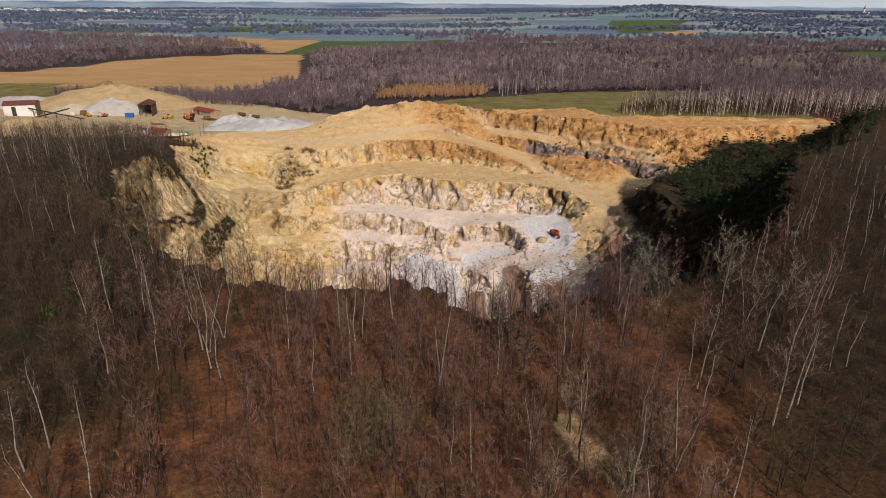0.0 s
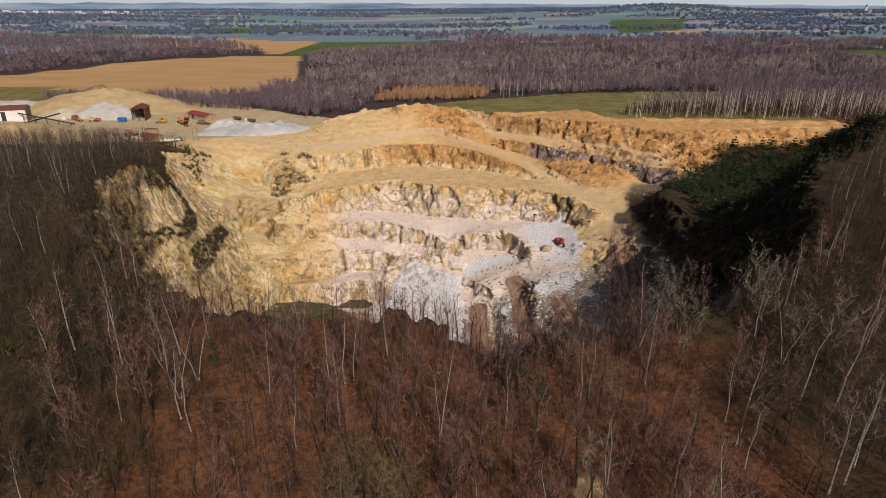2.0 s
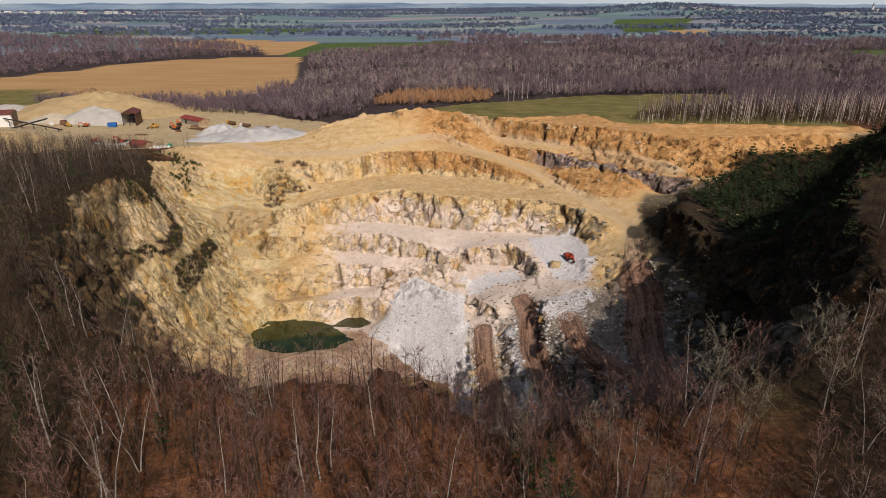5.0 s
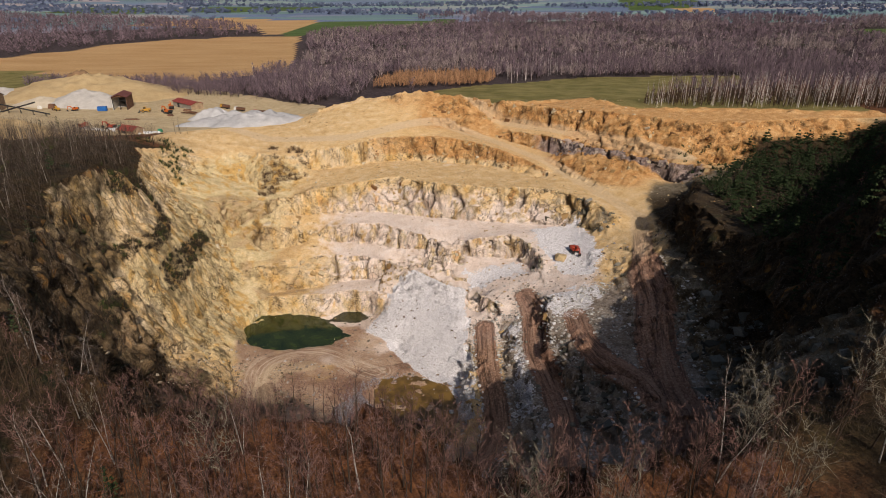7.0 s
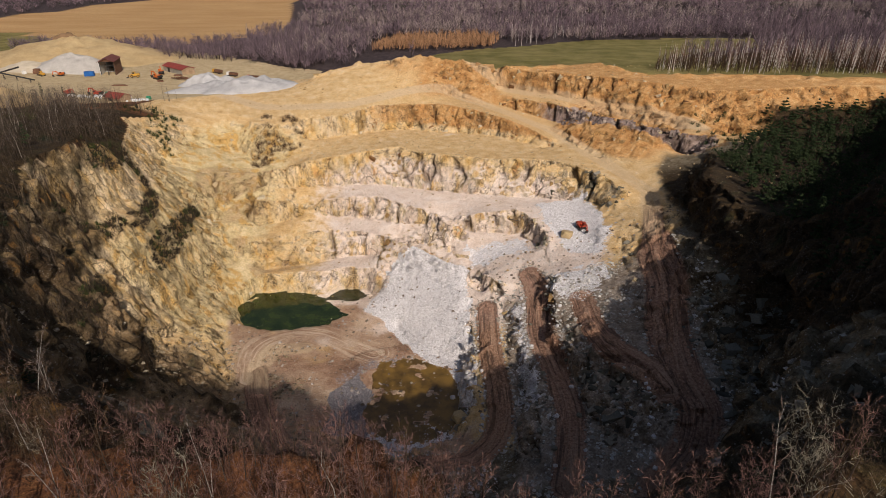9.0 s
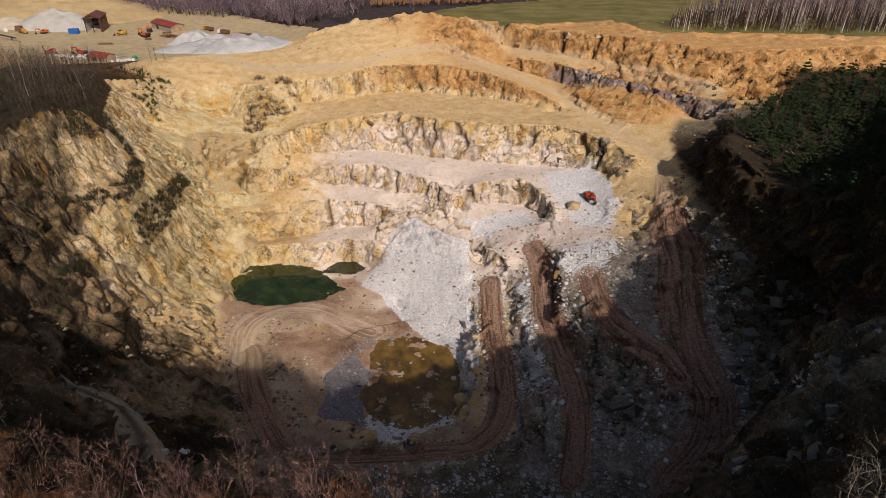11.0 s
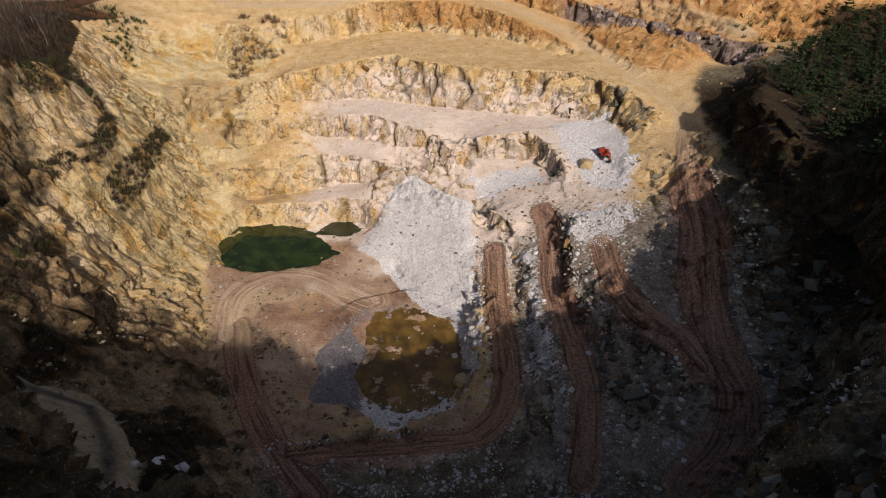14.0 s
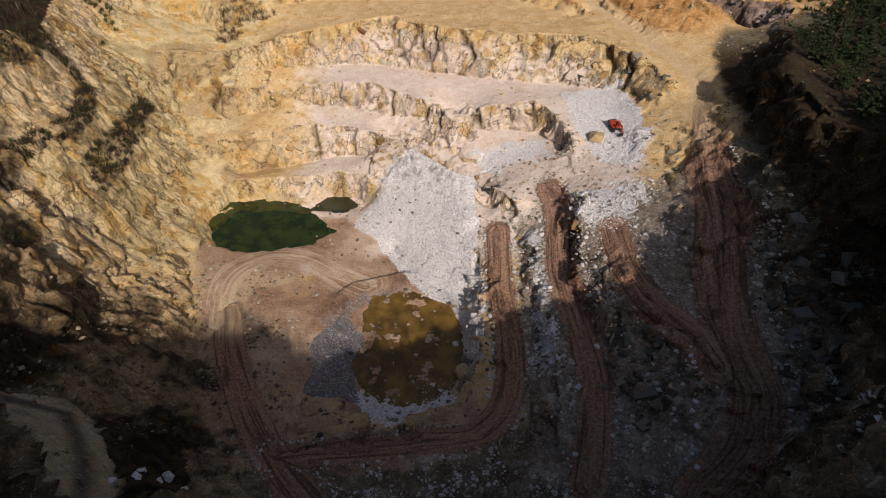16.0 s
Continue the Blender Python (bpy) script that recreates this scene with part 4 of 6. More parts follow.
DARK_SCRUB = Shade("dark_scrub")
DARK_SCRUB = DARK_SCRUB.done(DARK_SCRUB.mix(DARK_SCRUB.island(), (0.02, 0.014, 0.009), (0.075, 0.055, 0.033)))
EVERGREEN = Shade("green_scrub")
EVERGREEN = EVERGREEN.done(EVERGREEN.mix(EVERGREEN.island(), (0.012, 0.02, 0.006), (0.065, 0.075, 0.02)))


class Pile:
    """Triangles gathered for one mesh."""

    def __init__(self):
        self.v, self.f, self.n = [], [], 0

    def add(self, v, f):
        self.v.append(np.asarray(v, float)), self.f.append(np.asarray(f, int) + self.n)
        self.n += len(v)

    def arrays(self):
        return np.concatenate(self.v), np.concatenate(self.f)


def mesh_of(name, v, f, *mats, which=None):
    me = bpy.data.meshes.new(name)
    me.vertices.add(len(v))
    me.vertices.foreach_set("co", np.ascontiguousarray(v, np.float32).ravel())
    me.loops.add(f.size)
    me.loops.foreach_set("vertex_index", f.ravel().astype(np.int32))
    me.polygons.add(len(f))
    me.polygons.foreach_set("loop_start", np.arange(0, f.size, 3, dtype=np.int32))
    me.polygons.foreach_set("loop_total", np.full(len(f), 3, np.int32))
    for m in mats:
        me.materials.append(m)
    if which is not None:
        me.polygons.foreach_set("material_index", which.astype(np.int32))
    me.update(calc_edges=True)
    me.shade_flat()
    return me


def tube(path, radii, sides):
    """A tapered tube along a path; a last radius of 0 closes it to a point."""
    path = np.asarray(path, float)
    v, f = [], []
    for n, (p, r) in enumerate(zip(path, radii)):
        d = path[min(n + 1, len(path) - 1)] - path[max(n - 1, 0)]
        d = d / (np.linalg.norm(d) + 1e-9)
        a = np.cross(d, (0.31, 0.93, 0.17))
        a /= np.linalg.norm(a) + 1e-9
        b = np.cross(d, a)
        t = np.arange(sides) * 2 * np.pi / sides
        v.append(p + r * (np.cos(t)[:, None] * a + np.sin(t)[:, None] * b))
    for n in range(len(path) - 1):
        for k in range(sides):
            i, j = n * sides + k, n * sides + (k + 1) % sides
            f.append((i, j, j + sides))
            if radii[n + 1] > 1e-4:
                f.append((i, j + sides, i + sides))
    return np.concatenate(v), np.array(f)


def cones(base, tip, r):
    """Three-sided spikes from base to tip."""
    d = tip - base
    d = d / (np.linalg.norm(d, axis=1, keepdims=True) + 1e-9)
    a = np.cross(d, (0.31, 0.93, 0.17))
    a /= np.linalg.norm(a, axis=1, keepdims=True) + 1e-9
    b = np.cross(d, a)
    ring = [base + r[:, None] * (np.cos(t) * a + np.sin(t) * b) for t in (0, 2.094, 4.189)]
    v = np.stack([*ring, tip], 1).reshape(-1, 3)
    k = np.arange(len(base))[:, None, None] * 4
    return v, (k + np.array([[0, 1, 3], [1, 2, 3], [2, 0, 3]])).reshape(-1, 3)


def bare_tree(g, tall, wide, limbs, twigs, fine=0, stems=1, low=0.3, thick=0.011, sides=5):
    """A leafless tree at the origin: trunk arrays and crown arrays."""
    trunk, crown = Pile(), Pile()
    for s in range(stems):
        lean = g.normal(0, 0.05 if stems == 1 else 0.17, 2) * tall
        h = tall * (1 if s == 0 else g.uniform(0.7, 0.95))
        path = np.array([(lean[0] * k**1.3 + g.normal(0, 0.012) * tall * (k > 0), lean[1] * k**1.3 + g.normal(0, 0.012) * tall * (k > 0), h * k) for k in (0, 0.3, 0.6, 0.85, 1.0)])
        path[0, 2] = -0.6
        r0 = tall * thick / stems**0.4
        trunk.add(*tube(path, (r0 * 1.25, r0 * 0.85, r0 * 0.55, r0 * 0.25, 0.012), sides))
        for n in range(max(4, limbs // stems)):
            k = low + (0.97 - low) * (n + g.random()) / max(4, limbs // stems)
            at = np.array([np.interp(k, (0, 0.3, 0.6, 0.85, 1.0), path[:, c]) for c in range(3)])
            turn, rise = g.uniform(0, 6.283), g.uniform(0.5, 1.15)
            reach = wide * (1.15 - 0.75 * abs(k - 0.55) * 1.6) * g.uniform(0.55, 1.1)
            out = np.array([np.cos(turn) * np.cos(rise), np.sin(turn) * np.cos(rise), np.sin(rise)])
            mid_ = at + out * reach * 0.5 + g.normal(0, 0.06, 3) * reach
            end = at + out * reach + np.array([0, 0, 0.2 * reach]) + g.normal(0, 0.08, 3) * reach
            r = r0 * 0.36 * (1.1 - k)
            crown.add(*tube((at, mid_, end), (r, r * 0.6, 0.0), 3))
            u = g.uniform(0.25, 1, twigs)[:, None]
            b = np.where(u < 0.5, at + (mid_ - at) * u * 2, mid_ + (end - mid_) * (u * 2 - 1))
            d = out * 0.5 + g.normal(0, 0.55, (twigs, 3)) + (0, 0, 0.4)
            d *= (reach * g.uniform(0.22, 0.5, twigs) / np.linalg.norm(d, axis=1))[:, None]
            crown.add(*cones(b, b + d, np.full(twigs, 0.012 + 0.0016 * tall)))
            if fine:
                k2 = g.integers(0, twigs, fine)
                b2 = b[k2] + d[k2] * g.uniform(0.3, 0.95, fine)[:, None]
                d2 = d[k2] * 0.4 + g.normal(0, 0.3, (fine, 3)) * reach * 0.22
                crown.add(*cones(b2, b2 + d2, np.full(fine, 0.011)))
    return trunk.arrays(), crown.arrays()


def pine(g, tall, wide, whorls=9, spray=0.13):
    """A conifer: straight trunk and drooping sprays."""
    trunk, crown = Pile(), Pile()
    trunk.add(*tube([(0, 0, -0.5), (0, 0, tall * 0.6), (0.1, 0, tall)], (tall * 0.012, tall * 0.007, 0), 5))
    for n in range(whorls):
        k = 0.25 + 0.74 * n / (whorls - 1)
        for m in range(7):
            turn = g.uniform(0, 6.283)
            reach = wide * (1.08 - k) * g.uniform(0.6, 1.1) + 0.25
            out = np.array([np.cos(turn), np.sin(turn), g.uniform(-0.25, 0.25)])
            at = np.array([0, 0, tall * (k + g.uniform(-0.03, 0.03))])
            u = g.uniform(0.15, 1, 5)[:, None]
            b = at + out * reach * u
            d = out * 0.6 * reach * 0.4 + g.normal(0, 0.2, (5, 3)) * (0.6 + reach * 0.3)
            crown.add(*cones(b, b + d, np.full(5, spray + 0.05 * reach)))
    return trunk.arrays(), crown.arrays()


def shrub(g, size, n, r):
    b = g.normal(0, 0.22, (n, 3)) * size * (1, 1, 0)
    d = g.normal(0, 0.45, (n, 3)) * size
    d[:, 2] = np.abs(d[:, 2]) + 0.45 * size
    v, f = cones(b - (0, 0, 0.1), b + d * g.uniform(0.5, 1, n)[:, None], np.full(n, r))
    b2 = b + d * 0.5
    v2, f2 = cones(b2, b2 + d[::-1] * 0.45 + g.normal(0, 0.2, (n, 3)) * size, np.full(n, r * 0.7))
    return np.concatenate([v, v2]), np.concatenate([f, f2 + len(v)])


def joined(templates, x, y, z, scale, turn, pick):
    """Copies of templates laid out as one mesh's arrays."""
    pile = Pile()
    for n, (v, f) in enumerate(templates):
        k = np.nonzero(pick == n)[0]
        if not len(k):
            continue
        c, s = np.cos(turn[k])[:, None], np.sin(turn[k])[:, None]
        px = (v[None, :, 0] * c - v[None, :, 1] * s) * scale[k][:, None] + x[k][:, None]
        py = (v[None, :, 0] * s + v[None, :, 1] * c) * scale[k][:, None] + y[k][:, None]
        pz = v[None, :, 2] * scale[k][:, None] + z[k][:, None]
        pile.add(np.stack([px, py, pz], -1).reshape(-1, 3), (f[None] + (np.arange(len(k)) * len(v))[:, None, None]).reshape(-1, 3))
    return pile.arrays()


def scatter(g, x0, x1, y0, y1, area, keep):
    """Random places, one to each so many square metres, where keep() holds."""
    n = int((x1 - x0) * (y1 - y0) / area)
    x, y = g.uniform(x0, x1, n), g.uniform(y0, y1, n)
    k = keep(x, y)
    return x[k], y[k]


def part(name, me, parent, label=""):
    ob = new(name, me)
    ob.parent = parent
    return tagged(ob, label)


def thing(name, label, category, group="", at=None):
    return_ob = new(name)
    return_ob.empty_display_size = 0.5
    if at is not None:
        return_ob.matrix_world = at
    return tagged(return_ob, label, category, group)


g = np.random.default_rng(11)
KINDS = []
for n in range(7):
    KINDS.append((bare_tree(g, 13.5, 3.0, 14, 8, 14, low=0.25, thick=0.0088), BARK, TWIG, "bare_tree", "leafless brown deciduous tree on leaf-littered forest floor", "tree"))
for n in range(4):
    KINDS.append((bare_tree(g, 14.5, 2.3, 15, 7, 14, stems=1 + (n == 2), low=0.4, thick=0.0085), BIRCH, PALE_TWIG, "birch_tree", "leafless birch with a slender white trunk and fine pale twigs", "birch"))
for n in range(2):
    KINDS.append((bare_tree(g, 12.0, 3.6, 22, 9, 30, stems=3, low=0.2), BARK, BUD, "budding_tree", "many-stemmed tree with pale green-grey budding twigs", "tree"))
ROOTS = []
for (tr, cr), bark, twig, name, label, cat in KINDS:
    ROOTS.append((mesh_of("trunk", *tr, bark), mesh_of("crown", *cr, twig), name, label, cat))


def stand(kind, x, y, size, turn, lean=0.0):
    """One tree of its own: trunk and crown under an empty at its foot."""
    trunk, crown, name, label, cat = ROOTS[kind]
    t = thing(name, label, cat, "trees round the quarry", pose(x, y, float(height(x, y)[0]) - 0.1, lean, 0, turn))
    t.scale = (size, size, size)
    part("trunk", trunk, t), part("crown", crown, t)
    return t


def wooded(x, y):
    """Ground under the wood round the pit."""
    return ~inside(OPEN, x, y) & ~inside(YARD, x, y)


hx, hy = scatter(g, -75, 75, 8, 84, 34, lambda x, y: ~inside(OPEN, x, y - 1.0) & (np.abs(x) < 26 + 0.75 * y))
for n, (x, y) in enumerate(zip(hx, hy)):
    pale = g.random() < 0.06 + 0.09 * (abs(x) > 25)
    kind = int(g.integers(7, 11)) if pale else (int(g.integers(11, 13)) if g.random() < 0.05 else int(g.integers(0, 7)))
    stand(kind, x, y, g.uniform(0.65, 1.12) * (0.8 if y > 61 and x < -6 else 1.0), g.uniform(0, 360), g.uniform(-4, 4))
# single trees that stand out
for kind, x, y, size in ((8, -43.5, 49, 1.0), (9, -42, 48, 0.95), (9, -41, 52.5, 0.9), (7, 38, 37, 1.0), (10, 30, 51, 1.05), (8, 20.5, 47, 0.95), (12, 37, 67, 1.15), (11, 53, 64, 1.0), (0, -9, 47, 1.05), (8, -66, 84, 1.0), (9, -63, 86, 1.05), (7, -60, 85, 0.95), (10, -57, 83, 0.9), (8, -70, 87, 1.0), (0, -40, 63, 1.0), (3, -33, 66, 0.95), (5, -12, 66, 1.0), (7, 48, 30, 1.05), (8, 51, 33, 1.0)):
    stand(kind, x, y, size, 37.0 * kind)


def wood(name, label, places, kinds, sizes, mats, cat="trees", swell=None):
    """A stand of trees past counting, as one mesh with trunks and twigs."""
    x, y = places
    pick, turn = g.integers(0, len(kinds), len(x)), g.uniform(0, 6.283, len(x))
    scale = g.uniform(*sizes, len(x))
    if swell:
        scale = scale * swell(x, y)
    z = height(x, y) - 0.15
    tv, tf = joined([k[0] for k in kinds], x, y, z, scale, turn, pick)
    cv, cf = joined([k[1] for k in kinds], x, y, z, scale, turn, pick)
    me = mesh_of(name, np.concatenate([tv, cv]), np.concatenate([tf, cf + len(tv)]), *mats, which=np.r_[np.zeros(len(tf)), np.ones(len(cf))])
    return tagged(new(name, me), label, cat, kind="stuff")


light = [bare_tree(g, 12.5, 3.1, 10, 11, 0, low=0.18, thick=0.0085, sides=4) for _ in range(6)]
lean = [bare_tree(g, 12.5, 3.4, 6, 6, 0, low=0.2, thick=0.010, sides=3) for _ in range(6)]
light_birch = [bare_tree(g, 14.0, 2.0, 11, 6, 0, low=0.4, thick=0.008) for _ in range(4)]
near_keep = lambda x, y: ~inside(OPEN, x, y - 1.5) & (np.abs(x) < 40 + 0.9 * y)
mid_keep = lambda x, y: near_keep(x, y) & (np.abs(x + 3 * np.sin(y / 9)) < 34)
side_keep = lambda x, y: near_keep(x, y) & ~mid_keep(x, y)
brink = lambda x, y: np.where((y > 61) & (x < -6), 0.8, 1.0)
wood("undergrown_wood", "dense leafless reddish-brown wood on the quarry's edge", scatter(g, -60, 60, 0, 100, 13, mid_keep), light, (0.45, 1.0), (BARK, TWIG), swell=brink)
# side wood: same trees, twigs darkened in place of lens fall-off
wood("shady_wood", "dense leafless wood beside the quarry, twigs darkened for lens fall-off", scatter(g, -130, 130, 0, 150, 18, side_keep), light, (0.45, 1.0), (BARK, SIDE_TWIG))
wood("birch_wood", "white-trunked birches among the brown wood", scatter(g, -130, 130, 0, 150, 240, near_keep), light_birch, (0.6, 1.0), (BIRCH, PALE_TWIG))
edge_keep = lambda x, y: (away(WALL_N_CREST, x, y) < 7) & (x > -52) & (x < 38)
wood("edge_wood", "row of bare trees along the quarry's brink", scatter(g, -95, 95, 50, 140, 11, edge_keep), [bare_tree(g, 12.0, 2.6, 12, 10, 6, low=0.25, thick=0.010) for _ in range(5)], (0.5, 0.98), (BARK, TWIG), swell=brink)
left_keep = lambda x, y: wooded(x, y) & (x < -95) & (y > 60 + 0.2 * (x + 300)) & (x > -150 - 0.55 * y) & ~inside([(-185, 300), (-140, 300), (-140, 372), (-200, 366)], x, y)
wood("west_wood", "dense leafless wood above the quarry's west wall", scatter(g, -310, -95, 90, 372, 17, left_keep), lean, (0.55, 1.0), (BARK, GREY_TWIG))
wood("west_birches", "pale birches above the quarry's west wall", scatter(g, -300, -110, 150, 345, 220, left_keep), light_birch, (0.6, 0.95), (BIRCH, PALE_TWIG))
right_keep = lambda x, y: wooded(x, y) & (x > 78) & (x < 130 + 0.6 * y) & (y > 60)
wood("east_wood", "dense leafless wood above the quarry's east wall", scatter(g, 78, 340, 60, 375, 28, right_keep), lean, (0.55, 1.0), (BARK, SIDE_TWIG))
wood("east_birches", "pale birches above the quarry's east wall", scatter(g, 78, 250, 60, 300, 260, right_keep), light_birch, (0.6, 1.0), (BIRCH, PALE_TWIG))
slope_keep = lambda x, y: inside(OPEN, x, y) & (away(WALL_R_CREST, x, y) < 84) & (x > 104 + 0.12 * (y - 200)) & (y < 342)
pines = [pine(g, 11, 2.6, 7) for _ in range(4)]
slope_pines = [pine(g, 9, 3.4, 4, 0.5) for _ in range(4)]
# packed close to blacken the shaded slope
wood("shaded_pines", "dark conifers on the shaded east slope", scatter(g, 90, 243, 140, 345, 17, slope_keep), slope_pines, (0.35, 0.85), (BARK, NEEDLE))
wood("east_slope_trees", "leafless saplings on the shaded east slope", scatter(g, 90, 243, 140, 345, 50, slope_keep), lean, (0.35, 0.75), (BARK, TWIG))
west_slope = lambda x, y: inside(OPEN, x, y) & (x + 0.5 * (y - 170) < -108) & (y < 268) & (height(x, y) > 38) & (steep(x, y) < 2.6) & (fbm(x / 10, y / 10, 2) > 0.47)
wood("west_slope_trees", "leafless trees on the ledges of the west wall", scatter(g, -165, -80, 90, 270, 7, west_slope), lean, (0.35, 0.8), (BARK, GREY_TWIG))
# a few conifers that stand singly in the wood
PINE = (mesh_of("trunk", *pines[0][0], BARK), mesh_of("crown", *pines[0][1], NEEDLE))
for x, y, size in ((-74, 62, 0.8), (-70, 70, 0.7), (-118, 128, 0.9), (-122, 160, 0.8), (-128, 150, 0.9), (9, 50, 0.62), (12, 52, 0.55), (10.5, 47, 0.7), (8, 54, 0.6), (12.5, 44.5, 0.6), (9.5, 58, 0.5), (14, 48, 0.5), (-74, 91, 0.8), (-70, 94, 0.6), (22, 33, 0.35), (-150, 215, 0.8), (-60, 58, 0.6), (-40, 57, 0.55), (38, 74, 0.7), (-255, 378, 0.7), (-262, 372, 0.6), (-238, 372, 0.7)):
    t = thing("pine_tree", "small dark green conifer among leafless trees", "conifer", "conifers", pose(x, y, float(height(x, y)[0]) - 0.1, 0, 0, x * 7))
    t.scale = (size, size, size)
    part("trunk", PINE[0], t), part("crown", PINE[1], t)


def thicket(name, label, places, size, n, r, mat, sizes=(0.6, 1.3), lift=-0.1):
    x, y = places
    shapes = [shrub(g, size, n, r) for _ in range(5)]
    v, f = joined(shapes, x, y, height(x, y) + lift, g.uniform(*sizes, len(x)), g.uniform(0, 6.283, len(x)), g.integers(0, 5, len(x)))
    return tagged(new(name, mesh_of(name, v, f, mat)), label, "shrubs", kind="stuff")


thicket("underbrush", "brown leafless brush under the trees", scatter(g, -60, 60, 0, 100, 6, mid_keep), 2.3, 9, 0.03, UNDER)
# side brush, also darkened in colour for lens fall-off
thicket("shady_brush", "brush under the side trees, darkened for lens fall-off", scatter(g, -120, 120, 0, 120, 7, side_keep), 2.3, 9, 0.035, DARK_SCRUB)
thicket("edge_brush", "brown brush along the quarry's near edge", scatter(g, -120, 110, 56, 150, 4, lambda x, y: away(WALL_N_CREST, x, y) < 5), 1.6, 9, 0.03, SIDE_TWIG)
LEDGES = ([(-147, 262), (-139, 257), (-132, 254), (-127, 240), (-124, 224), (-127, 213), (-131, 206), (-134, 198)], [(-126, 275), (-122, 256), (-120, 240), (-118, 220)], [(-104, 150), (-110, 170), (-116, 184)], [(-148, 263), (-141, 250), (-138, 236), (-137, 225)], [(-158, 316), (-149, 311)])
ledge_keep = lambda x, y: np.minimum.reduce([away(l, x, y) for l in LEDGES]) < 2.0
thicket("ledge_brush", "dark scrub along the ledges of the west wall", scatter(g, -160, -95, 140, 290, 1.0, ledge_keep), 1.7, 12, 0.09, DARK_SCRUB, lift=0.9)
thicket("ledge_green", "dark green scrub on the west wall's ledges", scatter(g, -175, -95, 140, 345, 5, lambda x, y: ledge_keep(x, y) | (away([(-158, 318), (-163, 330), (-158, 340)], x, y) < 5)), 1.5, 14, 0.12, EVERGREEN, lift=0.9)
thicket("face_brush", "brown bushes on the upper west face", scatter(g, -122, -86, 328, 362, 2.2, lambda x, y: (fbm(x / 6, y / 6, 2) > 0.44) & (x > -116) & (x < -90)), 2.3, 12, 0.06, SCRUB, lift=0.3)
thicket("saplings", "fine reddish saplings between the trees", scatter(g, -60, 60, 0, 100, 7, mid_keep), 4.6, 9, 0.024, TWIG)
thicket("west_evergreens", "dark green bushes in the west wood", scatter(g, -290, -70, 60, 345, 55, lambda x, y: ~inside(OPEN, x, y) & ~inside(YARD, x, y) & (fbm(x / 25, y / 25, 2) > 0.5) & (y < 350) & (x < -25 - 0.5 * y + 40)), 2.6, 12, 0.20, EVERGREEN)
thicket("west_underbrush", "dark brush under the west wood", scatter(g, -290, -70, 60, 345, 20, lambda x, y: ~inside(OPEN, x, y) & ~inside(YARD, x, y) & (x < -60)), 2.4, 8, 0.06, DARK_SCRUB)
# takes the darker needle colour in place of deeper shade
thicket("east_evergreens", "dark green bushes on the shaded east slope", scatter(g, 84, 243, 140, 345, 26, lambda x, y: inside(OPEN, x, y) & (x > 102 + 0.14 * (y - 200)) & (steep(x, y) < 1.6) & (fbm(x / 18, y / 18, 2) > 0.42)), 2.2, 12, 0.17, NEEDLE)
thicket("wall_brush", "brown scrub on the near and side walls", scatter(g, -140, 120, 70, 260, 22, lambda x, y: inside(OPEN, x, y) & (steep(x, y) > 0.45) & ((y < 150) | (x > 84))), 1.3, 10, 0.05, SCRUB)


thicket("foot_brush", "dark brown scrub on the rubble under the west wall", scatter(g, -108, -50, 128, 205, 5, lambda x, y: inside(OPEN, x, y) & ~inside(SLAB, x, y) & (x + 0.4 * (y - 150) < -44) & (away(ROADS[4], x, y) > 6) & (fbm(x / 9 + 7, y / 9, 3) > 0.52)), 1.1, 12, 0.05, DARK_SCRUB)


# ---- in the pit: water, stones, the digger ----
def box(x0, x1, y0, y1, z0, z1, cut=0.0):
    """A block with bevelled upright and level edges, as arrays."""
    bm = bmesh.new()
    bmesh.ops.create_cube(bm, size=1)
    for v in bm.verts:
        v.co = ((x0 + x1) / 2 + v.co.x * (x1 - x0), (y0 + y1) / 2 + v.co.y * (y1 - y0), (z0 + z1) / 2 + v.co.z * (z1 - z0))
    if cut:
        bmesh.ops.bevel(bm, geom=bm.edges[:], offset=cut, segments=1, affect="EDGES")
    return bm


def solid(name, bm, mat):
    me = bpy.data.meshes.new(name)
    bm.to_mesh(me)
    bm.free()
    me.materials.append(mat)
    return me


def prism(points, thick, axis="x", off=0.0):
    """A flat outline given as (a, b) pairs, pulled out to a thickness."""
    bm = bmesh.new()
    rows = []
    for s in (-0.5, 0.5):
        rows.append([bm.verts.new({"x": (off + s * thick, a, b), "y": (a, off + s * thick, b), "z": (a, b, off + s * thick)}[axis]) for a, b in points])
    bm.faces.new(rows[0][::-1]), bm.faces.new(rows[1])
    for k in range(len(points)):
        j = (k + 1) % len(points)
        bm.faces.new((rows[0][k], rows[0][j], rows[1][j], rows[1][k]))
    bmesh.ops.recalc_face_normals(bm, faces=bm.faces[:])
    return bm


def rod(a, b, r, sides=8, r2=None):
    v, f = tube([a, b], (r, r if r2 is None else r2), sides)
    bm = bmesh.new()
    vs = [bm.verts.new(p) for p in v]
    for t in f:
        bm.faces.new([vs[i] for i in t])
    bm.faces.new(vs[:sides][::-1]), bm.faces.new(vs[sides:])
    return bm


def merged(*bms):
    out = bmesh.new()
    for b in bms:
        me = bpy.data.meshes.new("tmp")
        b.to_mesh(me)
        b.free()
        out.from_mesh(me)
        bpy.data.meshes.remove(me)
    return out


